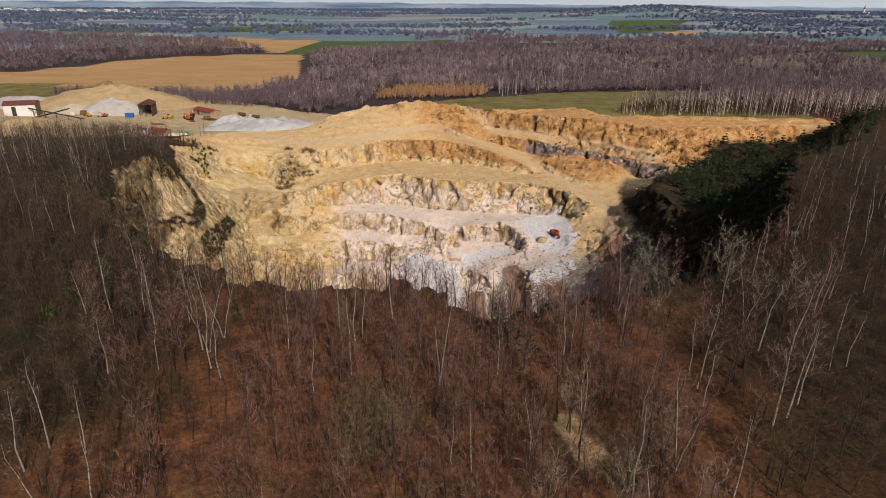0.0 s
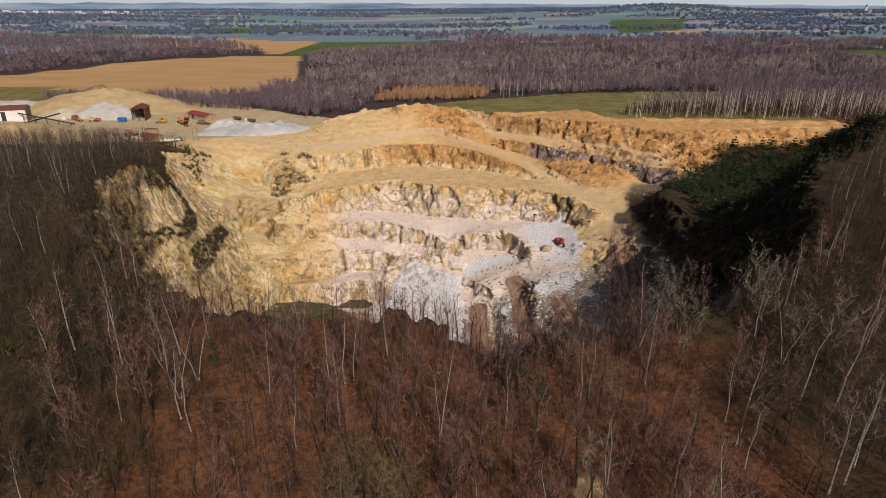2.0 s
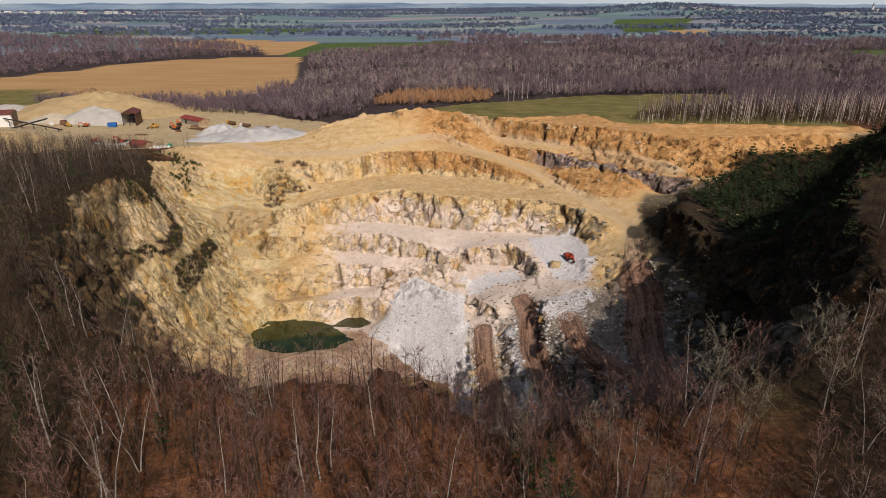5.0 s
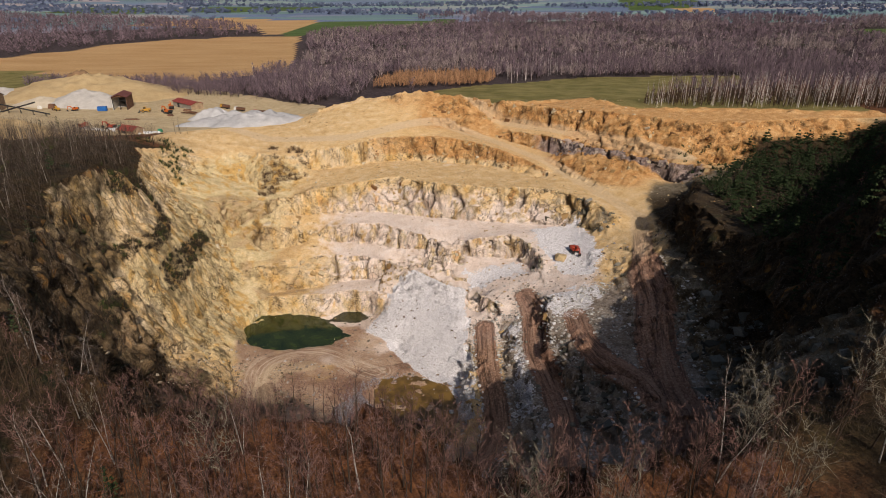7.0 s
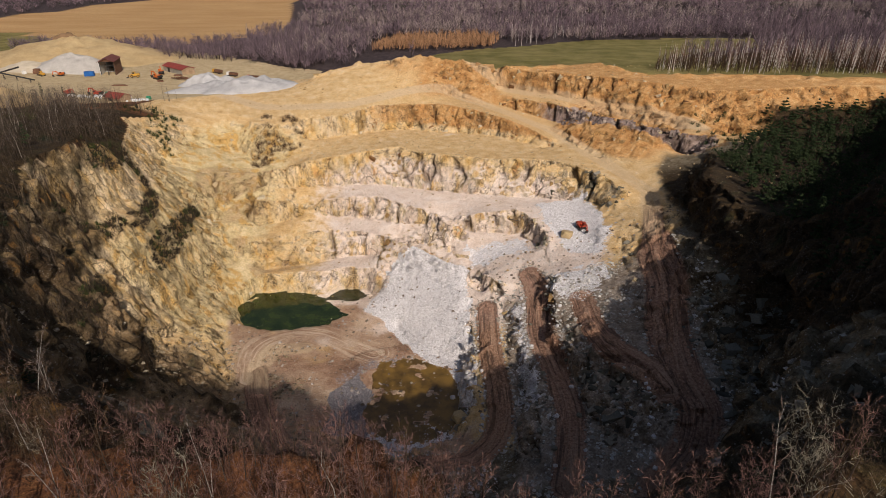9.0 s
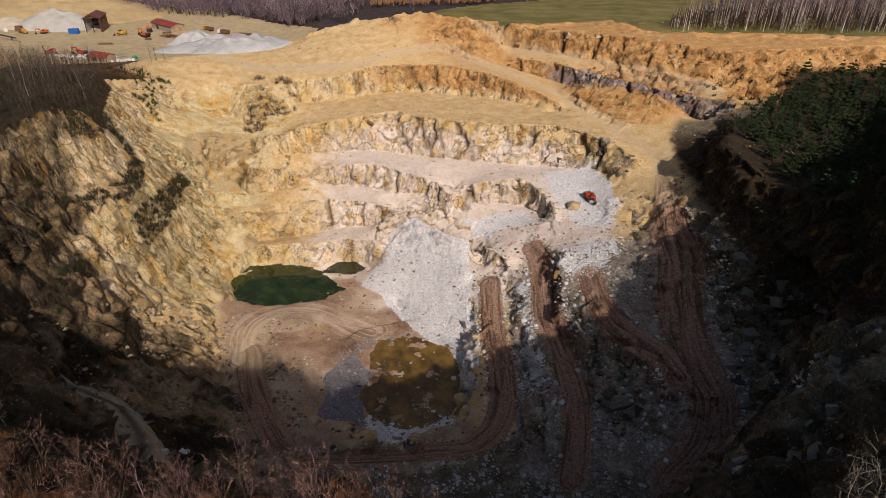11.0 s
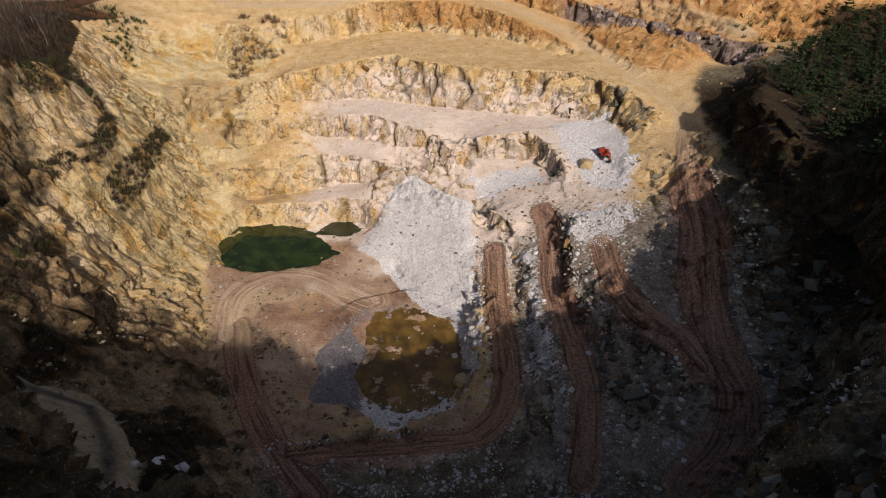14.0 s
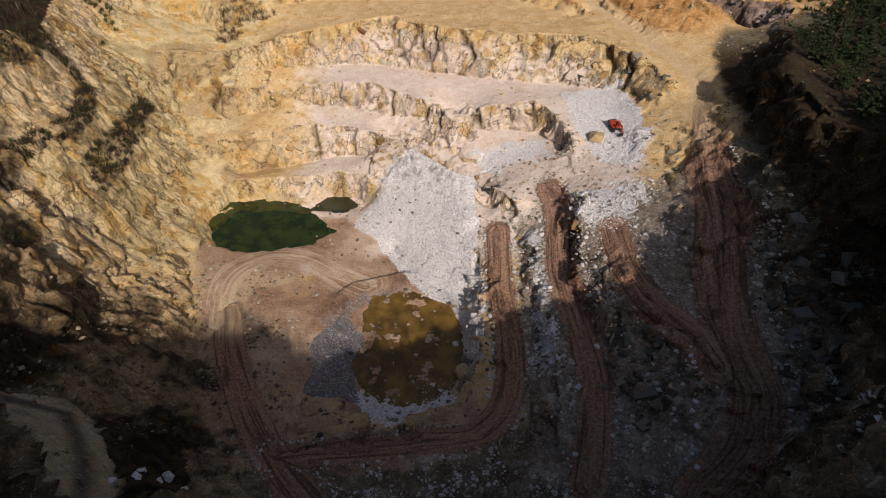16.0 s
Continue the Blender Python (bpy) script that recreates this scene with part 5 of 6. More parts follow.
def water(name, label, outline, z, deep, shallow, rough=0.06):
    s = Shade(name, rough)
    s.b.inputs["Specular IOR Level"].default_value = 0.5
    n = s.noise(0.16, 4, 0.6)
    m = s.done(s.ramp(n, (0.38, deep), (0.62, shallow)), s.bump(s.noise(1.2, 3), 0.06, 0.05))
    bm = bmesh.new()
    ring = []
    k = len(outline)
    for i in range(k):
        a, b, c, d = (np.array(outline[(i + o) % k], float) for o in (-1, 0, 1, 2))
        for t in (0, 0.25, 0.5, 0.75):
            p = 0.5 * (2 * b + (c - a) * t + (2 * a - 5 * b + 4 * c - d) * t * t + (3 * b - a - 3 * c + d) * t**3)
            ring.append(bm.verts.new((p[0], p[1], z)))
    bm.faces.new(ring)
    bmesh.ops.triangulate(bm, faces=bm.faces[:])
    return tagged(new(name, solid(name, bm, m)), label, "water", kind="structure")


water("water_pond", "dark green pond at the foot of the quarry face", [(-93, 227), (-107, 244), (-101, 264), (-82, 267), (-66, 264), (-53, 251), (-44, 243), (-57, 232), (-76, 226)], 0.02, (0.012, 0.022, 0.004), (0.035, 0.05, 0.010))
water("water_pool", "small dark pool beside the gravel heap", [(-63, 255), (-59, 266), (-49, 266), (-43, 260), (-50, 252)], 0.03, (0.02, 0.024, 0.010), (0.035, 0.04, 0.018))
water("water_puddle", "shallow muddy brown puddle on the pit floor", [(-38, 209), (-20, 215), (-3, 207), (4, 194), (4, 174), (-5, 162), (-17, 160), (-31, 163), (-38, 178), (-36, 190)], 2.55, (0.10, 0.058, 0.014), (0.24, 0.14, 0.03), 0.3)

_ico = bmesh.new()
bmesh.ops.create_icosphere(_ico, subdivisions=1, radius=1)
ICO_V = np.array([v.co[:] for v in _ico.verts])
_ico.faces.ensure_lookup_table(), _ico.verts.index_update()
ICO_F = np.array([[v.index for v in f.verts] for f in _ico.faces])
_ico.free()
OCT_V = np.array([(1, 0, 0), (-1, 0, 0), (0, 1, 0), (0, -1, 0), (0, 0, 1), (0, 0, -1)], float)
OCT_F = np.array([(0, 2, 4), (2, 1, 4), (1, 3, 4), (3, 0, 4), (2, 0, 5), (1, 2, 5), (3, 1, 5), (0, 3, 5)])


def stone_shape(base, g, flat=0.7, ragged=0.3):
    """An angular stone: a jittered solid, squared off a little."""
    v = base * (1 + g.uniform(-ragged, ragged, (len(base), 1)))
    v = np.sign(v) * np.abs(v) ** 0.8
    return v * (g.uniform(0.8, 1.25), g.uniform(0.7, 1.1), flat * g.uniform(0.7, 1.15))


def stone_mat(name, *tones, rel=0.5):
    s = Shade(name, 0.9)
    c = s.ramp(s.island(), *[(k / max(1, len(tones) - 1), t) for k, t in enumerate(tones)])
    f = s.noise(3.0, 4)
    c = s.mix(s.step(f, 0.3, 0.7), s.mix(0.45, c, (0.05, 0.04, 0.03)), c)
    return s.done(c, s.bump(f, rel, 0.12))


PALE_STONE = stone_mat("pale_stone", (0.52, 0.50, 0.51), (0.68, 0.66, 0.67), (0.80, 0.78, 0.79), (0.86, 0.85, 0.86))
OCHRE_STONE = stone_mat("ochre_stone", (0.30, 0.18, 0.07), (0.48, 0.33, 0.15), (0.58, 0.45, 0.26), (0.64, 0.56, 0.42))
ORANGE_STONE = stone_mat("orange_stone", (0.17, 0.08, 0.03), (0.36, 0.19, 0.075), (0.50, 0.31, 0.15))
GREY_STONE = stone_mat("grey_stone", (0.06, 0.055, 0.038), (0.16, 0.145, 0.105), (0.26, 0.24, 0.19), (0.40, 0.37, 0.32))
DARK_STONE = stone_mat("dark_stone", (0.10, 0.08, 0.08), (0.28, 0.22, 0.20), (0.46, 0.38, 0.32))


def stones(name, label, places, sizes, mat, base="ico", sink=0.25, power=2.0, flat=0.7):
    x, y = places
    bv, bf = (ICO_V, ICO_F) if base == "ico" else (OCT_V, OCT_F)
    shapes = [(stone_shape(bv, g, flat), bf) for _ in range(9)]
    size = sizes[0] + (sizes[1] - sizes[0]) * g.random(len(x)) ** power
    v, f = joined(shapes, x, y, height(x, y) + size * (flat * 0.5 - sink), size, g.uniform(0, 6.283, len(x)), g.integers(0, 9, len(x)))
    return tagged(new(name, mesh_of(name, v, f, mat)), label, "stones", kind="stuff")


heap = lambda poly: (lambda x, y: inside(poly, x + 5 * (fbm(x / 3, y / 3, 2) - 0.5), y + 5 * (fbm(x / 3 + 9, y / 3, 2) - 0.5)))
stones("crushed_stone", "heap of pale crushed stone on the pit floor", scatter(g, -46, 6, 203, 274, 0.3, heap(HEAP_1)), (0.14, 0.6), PALE_STONE, "oct", 0.15, 3.0)
stones("blasted_stone", "heap of pale blasted stone round the digger", scatter(g, 34, 66, 242, 298, 0.3, heap(HEAP_2)), (0.14, 0.5), PALE_STONE, "oct", 0.15, 3.0)
for n, (p, area) in enumerate(zip(PATCHES[2:], (0.35, 0.8, 0.5, 0.8, 0.8))):
    q = np.array(p)
    stones("pale_rubble", "loose pale rubble beside the haul roads", scatter(g, q[:, 0].min(), q[:, 0].max(), q[:, 1].min(), q[:, 1].max(), area, heap(p)), (0.12, 0.42), PALE_STONE, "oct", 0.15, 2.5)
floor_keep = lambda x, y: inside(OPEN, x, y) & (steep(x, y) < 0.6)
off_road = lambda x, y: np.minimum.reduce([away(r, x, y) for r in ROADS]) > 4.4
stones("floor_rubble", "scattered grey stones over the pit floor", scatter(g, -100, 100, 118, 262, 4.5, lambda x, y: floor_keep(x, y) & off_road(x, y)), (0.12, 0.9), stone_mat("floor_stone", (0.12, 0.09, 0.065), (0.28, 0.22, 0.17), (0.55, 0.50, 0.45)), "oct", 0.2, 4.0)
verge = lambda x, y: inside(OPEN, x, y) & (np.abs(np.minimum.reduce([away(r, x, y) for r in ROADS[1:4]]) - 5.2) < 1.4) & (away(ROADS[0], x, y) > 7)
stones("verge_rubble", "broken stone along the haul roads' edges", scatter(g, -60, 100, 125, 292, 1.0, verge), (0.14, 0.7), stone_mat("verge_stone", (0.24, 0.19, 0.15), (0.48, 0.43, 0.37), (0.70, 0.66, 0.62)), "ico", 0.2, 3.0)
stones("bench_rubble", "fallen ochre stones on the benches", scatter(g, -135, 130, 240, 425, 14, lambda x, y: inside(OPEN, x, y) & (steep(x, y) < 0.5) & (away(HAUL_ROAD, x, y) > 6) & ~inside(HEAP_1, x, y) & ~inside(HEAP_2, x, y)), (0.12, 0.8), OCHRE_STONE, "oct", 0.2, 4.0)
# shards of rock that stick out of the steep faces
CUBE_V = np.array([(x, y, z) for x in (-1, 1) for y in (-1, 1) for z in (-1, 1)], float)
CUBE_F = np.array([(0, 1, 3), (0, 3, 2), (4, 6, 7), (4, 7, 5), (0, 4, 5), (0, 5, 1), (2, 3, 7), (2, 7, 6), (0, 2, 6), (0, 6, 4), (1, 5, 7), (1, 7, 3)])


def shards(name, label, places, sizes, mat, sink=0.45):
    x, y = places
    shapes = []
    for _ in range(14):
        v = CUBE_V * (g.uniform(0.8, 1.5), g.uniform(0.5, 0.9), g.uniform(0.5, 1.3)) + g.uniform(-0.35, 0.35, (8, 3))
        a, b = g.uniform(-0.5, 0.5, 2)
        v = v @ np.array([[1, 0, 0], [0, math.cos(a), -math.sin(a)], [0, math.sin(a), math.cos(a)]]) @ np.array([[math.cos(b), 0, math.sin(b)], [0, 1, 0], [-math.sin(b), 0, math.cos(b)]])
        shapes.append((v, CUBE_F))
    size = sizes[0] + (sizes[1] - sizes[0]) * g.random(len(x)) ** 2.5
    v, f = joined(shapes, x, y, height(x, y) - size * sink, size, g.uniform(-0.6, 0.6, len(x)), g.integers(0, 14, len(x)))
    return tagged(new(name, mesh_of(name, v, f, mat)), label, "rock", kind="stuff")


face = lambda x, y: inside(OPEN, x, y) & (steep(x, y) > 0.55) & off_road(x, y) & (away(ROADS[0], x, y) > 7.5) & ~inside(HEAP_1, x, y) & ~inside(HEAP_2, x, y)
tone = lambda x, y: fbm(x / 9 + 2, y / 9, 3)
shards("ochre_ledge", "ragged ochre rock standing out of the quarry faces", scatter(g, -160, 130, 205, 425, 16.0, lambda x, y: face(x, y) & (tone(x, y) > 0.5) & (y + 0.5 * x > 175)), (0.25, 1.3), OCHRE_STONE)
shards("orange_ledge", "orange rock standing out of the upper faces", scatter(g, -70, 190, 330, 425, 12.0, lambda x, y: face(x, y) & (tone(x + 40, y) > 0.5)), (0.25, 1.2), ORANGE_STONE)
shards("dark_ledge", "dark purple-grey rock in the upper east faces", scatter(g, 42, 128, 305, 372, 5.0, lambda x, y: face(x, y) & (away(TOE_6, x, y) < 9)), (0.4, 1.4), DARK_STONE)
stones("scree_rubble", "broken grey and pale stone on the shaded slope", scatter(g, 14, 84, 128, 240, 1.1, lambda x, y: inside(OPEN, x, y) & off_road(x, y) & (away(ROADS[0], x, y) > 6) & (fbm(x / 7, y / 7 + 5, 3) > 0.46)), (0.15, 1.0), stone_mat("scree_stone", (0.14, 0.13, 0.11), (0.38, 0.36, 0.32), (0.60, 0.58, 0.54), (0.74, 0.72, 0.69)), "oct", 0.2, 2.8)
stones("foot_rubble", "brown broken stone at the foot of the west wall", scatter(g, -105, -46, 128, 215, 1.6, lambda x, y: inside(OPEN, x, y) & off_road(x, y) & (x + 0.4 * (y - 150) < -40) & ~inside(SLAB, x, y) & (fbm(x / 8, y / 8 + 15, 3) > 0.45)), (0.15, 1.0), stone_mat("foot_stone", (0.12, 0.08, 0.045), (0.30, 0.23, 0.14), (0.52, 0.45, 0.34)), "oct", 0.2, 3.0)
stones("fan_rubble", "pale stones at the foot of the near wall", scatter(g, -42, 12, 128, 147, 0.9, lambda x, y: inside(OPEN, x, y) & off_road(x, y) & (fbm(x / 5, y / 5, 2) > 0.47)), (0.12, 0.7), PALE_STONE, "oct", 0.2, 3.0)
slab_keep = lambda x, y: (inside([(37, 202), (45, 208), (52, 188), (63, 166), (54, 150), (43, 158)], x, y) | inside([(72, 192), (92, 196), (100, 166), (82, 150), (74, 160)], x, y)) & off_road(x, y)
shards("slab_ledge", "jointed blue-grey slabs of rock between the haul roads", scatter(g, 36, 102, 148, 210, 6.5, slab_keep), (0.5, 2.2), stone_mat("slab_stone", (0.05, 0.05, 0.04), (0.12, 0.12, 0.10), (0.22, 0.22, 0.19)), 0.72)
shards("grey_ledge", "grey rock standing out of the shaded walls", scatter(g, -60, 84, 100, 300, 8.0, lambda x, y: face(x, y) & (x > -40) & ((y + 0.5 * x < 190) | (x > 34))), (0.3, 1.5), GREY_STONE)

# boulders one could count, along the ridge roads
BOULDERS = [mesh_of("boulder", stone_shape(ICO_V, g, 0.75), ICO_F, m) for m in (PALE_STONE, PALE_STONE, GREY_STONE, OCHRE_STONE)]


def boulder(x, y, r, kind, label, group):
    ob = new("boulder", BOULDERS[kind])
    ob.matrix_world = pose(x, y, float(height(x, y)[0]) + 0.22 * r, g.uniform(-15, 15), g.uniform(-15, 15), g.uniform(0, 360))
    ob.scale = (r, r, r)
    return tagged(ob, label, "boulder", group)


def along(line, gap, off):
    out = []
    for (x0, y0, *_), (x1, y1, *_) in zip(line, line[1:]):
        d = math.hypot(x1 - x0, y1 - y0)
        for k in range(int(d / gap)):
            t = (k + 0.5) * gap / d
            out.append((x0 + (x1 - x0) * t + off * (y1 - y0) / d, y0 + (y1 - y0) * t - off * (x1 - x0) / d))
    return out


for x, y in along(ROAD_A[:4], 3.0, 4.8):
    boulder(x + g.normal(0, 0.7), y + g.normal(0, 1.2), g.uniform(0.35, 0.8), int(g.integers(0, 2)), "pale angular boulder on the edge of the haul road", "boulders along the haul roads")
for x, y in along(ROAD_B[1:], 5.0, 5.0) + along(ROAD_B[1:], 6.0, -5.0):
    boulder(x + g.normal(0, 1.2), y + g.normal(0, 1.8), g.uniform(0.35, 1.0), int(g.integers(0, 3)), "grey angular boulder on the edge of the haul road", "boulders along the haul roads")
for x, y in along([(58, 168), (55, 150), (52, 136)], 2.6, 0):
    boulder(x + g.normal(0, 1.2), y + g.normal(0, 0.8), g.uniform(0.5, 1.2), 0, "pale boulder beside the shaded haul road", "boulders along the haul roads")
for x, y in along(CREST_4[2:11], 4.2, -1.5):
    boulder(x + g.normal(0, 1.5), y + g.normal(0, 0.5), g.uniform(0.25, 0.6), 3, "ochre boulder on the bench's crest", "boulders on the bench crest")
boulder(0.5, 176, 2.6, 3, "large ochre boulder beside the puddle", "")
boulder(-2, 188, 1.3, 0, "pale boulder beside the puddle", "")
boulder(47, 262, 3.0, 3, "large ochre rock beside the diggings", "")

STEEL = grained("dark_steel", (0.02, 0.02, 0.022), (0.07, 0.065, 0.06), 3, 0.6, 0.4)
GLASS = Shade("cab_glass", 0.08).done((0.02, 0.025, 0.03))
PAINTS = {"red": grained("red_paint", (0.30, 0.035, 0.02), (0.50, 0.075, 0.035), 2, 0.5), "orange": grained("orange_paint", (0.42, 0.09, 0.015), (0.62, 0.16, 0.03), 2, 0.5), "yellow": grained("yellow_paint", (0.42, 0.22, 0.03), (0.58, 0.34, 0.06), 2, 0.5)}


def digger(x, y, turn, paint, label, swing=0.0, size=1.0, lift=0.0):
    """A tracked excavator: two tracks, house, cab, counterweight, boom, arm, bucket."""
    t = thing("excavator", label, "excavator", "excavators", pose(x, y, float(height(x, y)[0]) + lift, 0, 0, turn))
    t.scale = (size, size, size)
    col = PAINTS[paint]
    loop = [(-2.2, 0.35), (-1.9, 0.08), (1.9, 0.08), (2.2, 0.35), (2.2, 0.7), (1.9, 0.98), (-1.9, 0.98), (-2.2, 0.7)]
    for side in (-1.2, 1.2):
        part("track", solid("track", prism(loop, 0.62, "x", side), STEEL), t)
    part("undercarriage", solid("undercarriage", merged(box(-0.95, 0.95, -1.2, 1.2, 0.4, 0.95, 0.08), rod((0, 0, 0.9), (0, 0, 1.2), 0.75, 12)), STEEL), t)
    part("house", solid("house", merged(box(-1.4, 1.4, -2.4, 1.2, 1.18, 1.75, 0.08), box(-1.35, 1.35, -2.4, -0.2, 1.7, 2.5, 0.15)), col), t)
    part("counterweight", solid("counterweight", prism([(-1.4, 1.2), (-1.4, 2.35), (1.4, 2.35), (1.4, 1.2)], 0.7, "y", -2.7), STEEL), t)
    cab = part("cab", solid("cab", prism([(-0.3, 1.7), (1.25, 1.7), (1.3, 2.5), (0.95, 3.15), (-0.3, 3.15)], 0.95, "x", -0.88), col), t)
    part("window", solid("window", prism([(-0.1, 2.2), (1.1, 2.2), (1.16, 2.5), (0.9, 2.98), (-0.1, 2.98)], 1.0, "x", -0.88), GLASS), cab)
    part("boom", solid("boom", prism([(0.7, 1.7), (2.4, 4.1), (4.9, 3.9), (4.9, 3.5), (2.7, 3.5), (1.3, 1.6)], 0.45, "x", 0.15), col), t)
    part("arm", solid("arm", prism([(4.4, 4.2), (4.9, 4.1), (5.6, 1.7), (5.3, 1.6)], 0.36, "x", 0.15), col), t)
    part("bucket", solid("bucket", prism([(5.2, 1.8), (5.7, 1.7), (5.6, 0.6), (4.9, 0.25), (4.5, 0.7), (4.9, 1.0)], 1.1, "x", 0.15), STEEL), t)
    part("ram", solid("ram", rod((0.15, 1.2, 1.9), (0.15, 2.9, 3.5), 0.09), STEEL), t)
    return t


digger(54, 266, 196, "red", "red tracked excavator digging on a heap of pale stone", size=1.05, lift=0.3)

LOG = grained("weathered_wood", (0.06, 0.045, 0.035), (0.17, 0.13, 0.10), 1.5)
_a, _b = (15, 286), (27, 283)
_za, _zb = float(height(*_a)[0]) + 0.5, float(height(*_b)[0]) + 0.4
log = thing("fallen_trunk", "dark fallen tree trunk lying on the pale bench", "trunk")
part("trunk", solid("trunk", rod((*_a, _za), (*_b, _zb), 0.42, 8, 0.22), LOG), log)
for k, (dx, dy) in ((0.35, (1.2, -2.0)), (0.6, (-0.6, 2.2)), (0.8, (1.6, 1.4))):
    px, py, pz = (_a[0] + (_b[0] - _a[0]) * k, _a[1] + (_b[1] - _a[1]) * k, _za + (_zb - _za) * k)
    part("branch", solid("branch", rod((px, py, pz), (px + dx, py + dy, pz + 0.8), 0.14, 5, 0.04), LOG), log)
for x, y, r in ((-62, 121, 1.9), (-60, 123, 1.5), (-63, 124, 1.7), (-58, 121, 1.3), (-61, 127, 1.6), (-57, 125, 1.1), (-64, 119, 1.2)):
    boulder(x, y, r, 0, "pale broken slab at the foot of the shaded wall", "slabs below the shaded wall")


# ---- the yard behind the pit ----
SHEET = grained("white_sheet", (0.55, 0.54, 0.52), (0.76, 0.75, 0.73), 0.6, 0.7)
TIMBER = grained("timber", (0.20, 0.13, 0.08), (0.42, 0.31, 0.20), 1.2)
RED_ROOF = grained("red_roof", (0.19, 0.035, 0.03), (0.32, 0.07, 0.05), 1.0, 0.6)
RUST_ROOF = grained("rust_roof", (0.10, 0.035, 0.03), (0.20, 0.075, 0.06), 1.0, 0.7)
BLUE = grained("blue_paint", (0.01, 0.07, 0.25), (0.03, 0.14, 0.42), 1.0, 0.5)
GREENP = grained("green_paint", (0.02, 0.16, 0.09), (0.05, 0.28, 0.16), 1.0, 0.5)
BAG = grained("white_bag", (0.55, 0.56, 0.58), (0.78, 0.79, 0.80), 2.0, 0.7)
BLOCK = grained("concrete_block", (0.30, 0.28, 0.25), (0.48, 0.45, 0.41), 1.5)
PALE_SAND = grained("pale_sand", (0.34, 0.32, 0.29), (0.54, 0.51, 0.48), 0.5, rel=0.5, dist=0.4)
GREY_SAND = grained("grey_grit", (0.32, 0.315, 0.32), (0.54, 0.535, 0.54), 0.6, rel=0.6, dist=0.5)
OCHRE_SAND = grained("ochre_sand", (0.36, 0.25, 0.12), (0.54, 0.41, 0.23), 0.3, rel=0.5, dist=0.6)
RUST = grained("rusty_scrap", (0.09, 0.045, 0.03), (0.24, 0.13, 0.08), 1.5, 0.8, 0.2)


def at(x, y, turn=0.0, up=0.0):
    return pose(x, y, float(height(x, y)[0]) + up, 0, 0, turn)


def mound(name, label, x, y, rx, ry, tall, mat, turn=0.0, flat=0.0, rough=0.16):
    """A tipped heap: a ragged cone or ridge with its slope of repose."""
    n, m = 26, 48
    a, r = np.meshgrid(np.arange(m) * 2 * np.pi / m, np.linspace(0, 1.12, n))
    c, s = math.cos(radians(turn)), math.sin(radians(turn))
    wave = 1 + rough * 2 * (fbm(np.cos(a) * 1.6 + x / 9, np.sin(a) * 1.6 + y / 9, 3) - 0.5)
    lx, ly = rx * r * np.cos(a) * wave, ry * r * np.sin(a) * wave
    wx, wy = x + lx * c - ly * s, y + lx * s + ly * c
    prof = np.clip((1 - r) / (1 - flat), 0, 1)
    lift = tall * prof * (1 - 0.15 * prof) / 0.85 * (1 + rough * 2.5 * (fbm(wx / 7, wy / 7, 3) - 0.5)) - 1.2 * (r > 1.0)
    wz = height(wx.ravel(), wy.ravel()).reshape(wx.shape) + lift
    v = np.stack([wx, wy, wz], -1).reshape(-1, 3)
    f = []
    for i in range(n - 1):
        for k in range(m):
            p, q = i * m + k, i * m + (k + 1) % m
            f += [(p, p + m, q + m), (p, q + m, q)]
    me = mesh_of(name, v, np.array(f), mat)
    me.polygons.foreach_set("use_smooth", np.ones(len(f), bool))
    return tagged(new(name, me), label, "heap", "heaps in the yard")


mound("sand_mound", "tall ochre mound of tipped sand behind the yard", -318, 520, 82, 52, 17, OCHRE_SAND, 8, 0.12)
mound("stone_mound", "broad heap of pale crushed stone beside the shed", -291, 474, 34, 22, 12.5, PALE_SAND, 10)
mound("stone_mound", "low pale heap of washed sand", -322, 468, 24, 17, 7, grained("cream_sand", (0.45, 0.38, 0.28), (0.62, 0.55, 0.44), 0.5, rel=0.5, dist=0.4))
mound("grit_mound", "long flat heap of grey crushed stone in the yard", -146, 415, 36, 19, 6.5, GREY_SAND, 18, 0.45, 0.4)
mound("grit_mound", "low grey heap of crushed stone by the barn", -172, 432, 22, 12, 6.5, GREY_SAND, 10, 0.35, 0.4)
mound("sand_ridge", "long pale ridge of tipped sand", -390, 500, 60, 24, 8, PALE_SAND, 20, 0.2)
mound("earth_mound", "ochre earth mound in front of the yard", -268, 338, 40, 24, 10, OCHRE_SAND, 20, 0.2, 0.25)
mound("scrap_mound", "dark brushwood on the crest of the sand mound", -322, 520, 26, 8, 18.5, grained("brushwood", (0.12, 0.07, 0.04), (0.28, 0.18, 0.10), 0.8), 25, 0.3, 0.3)


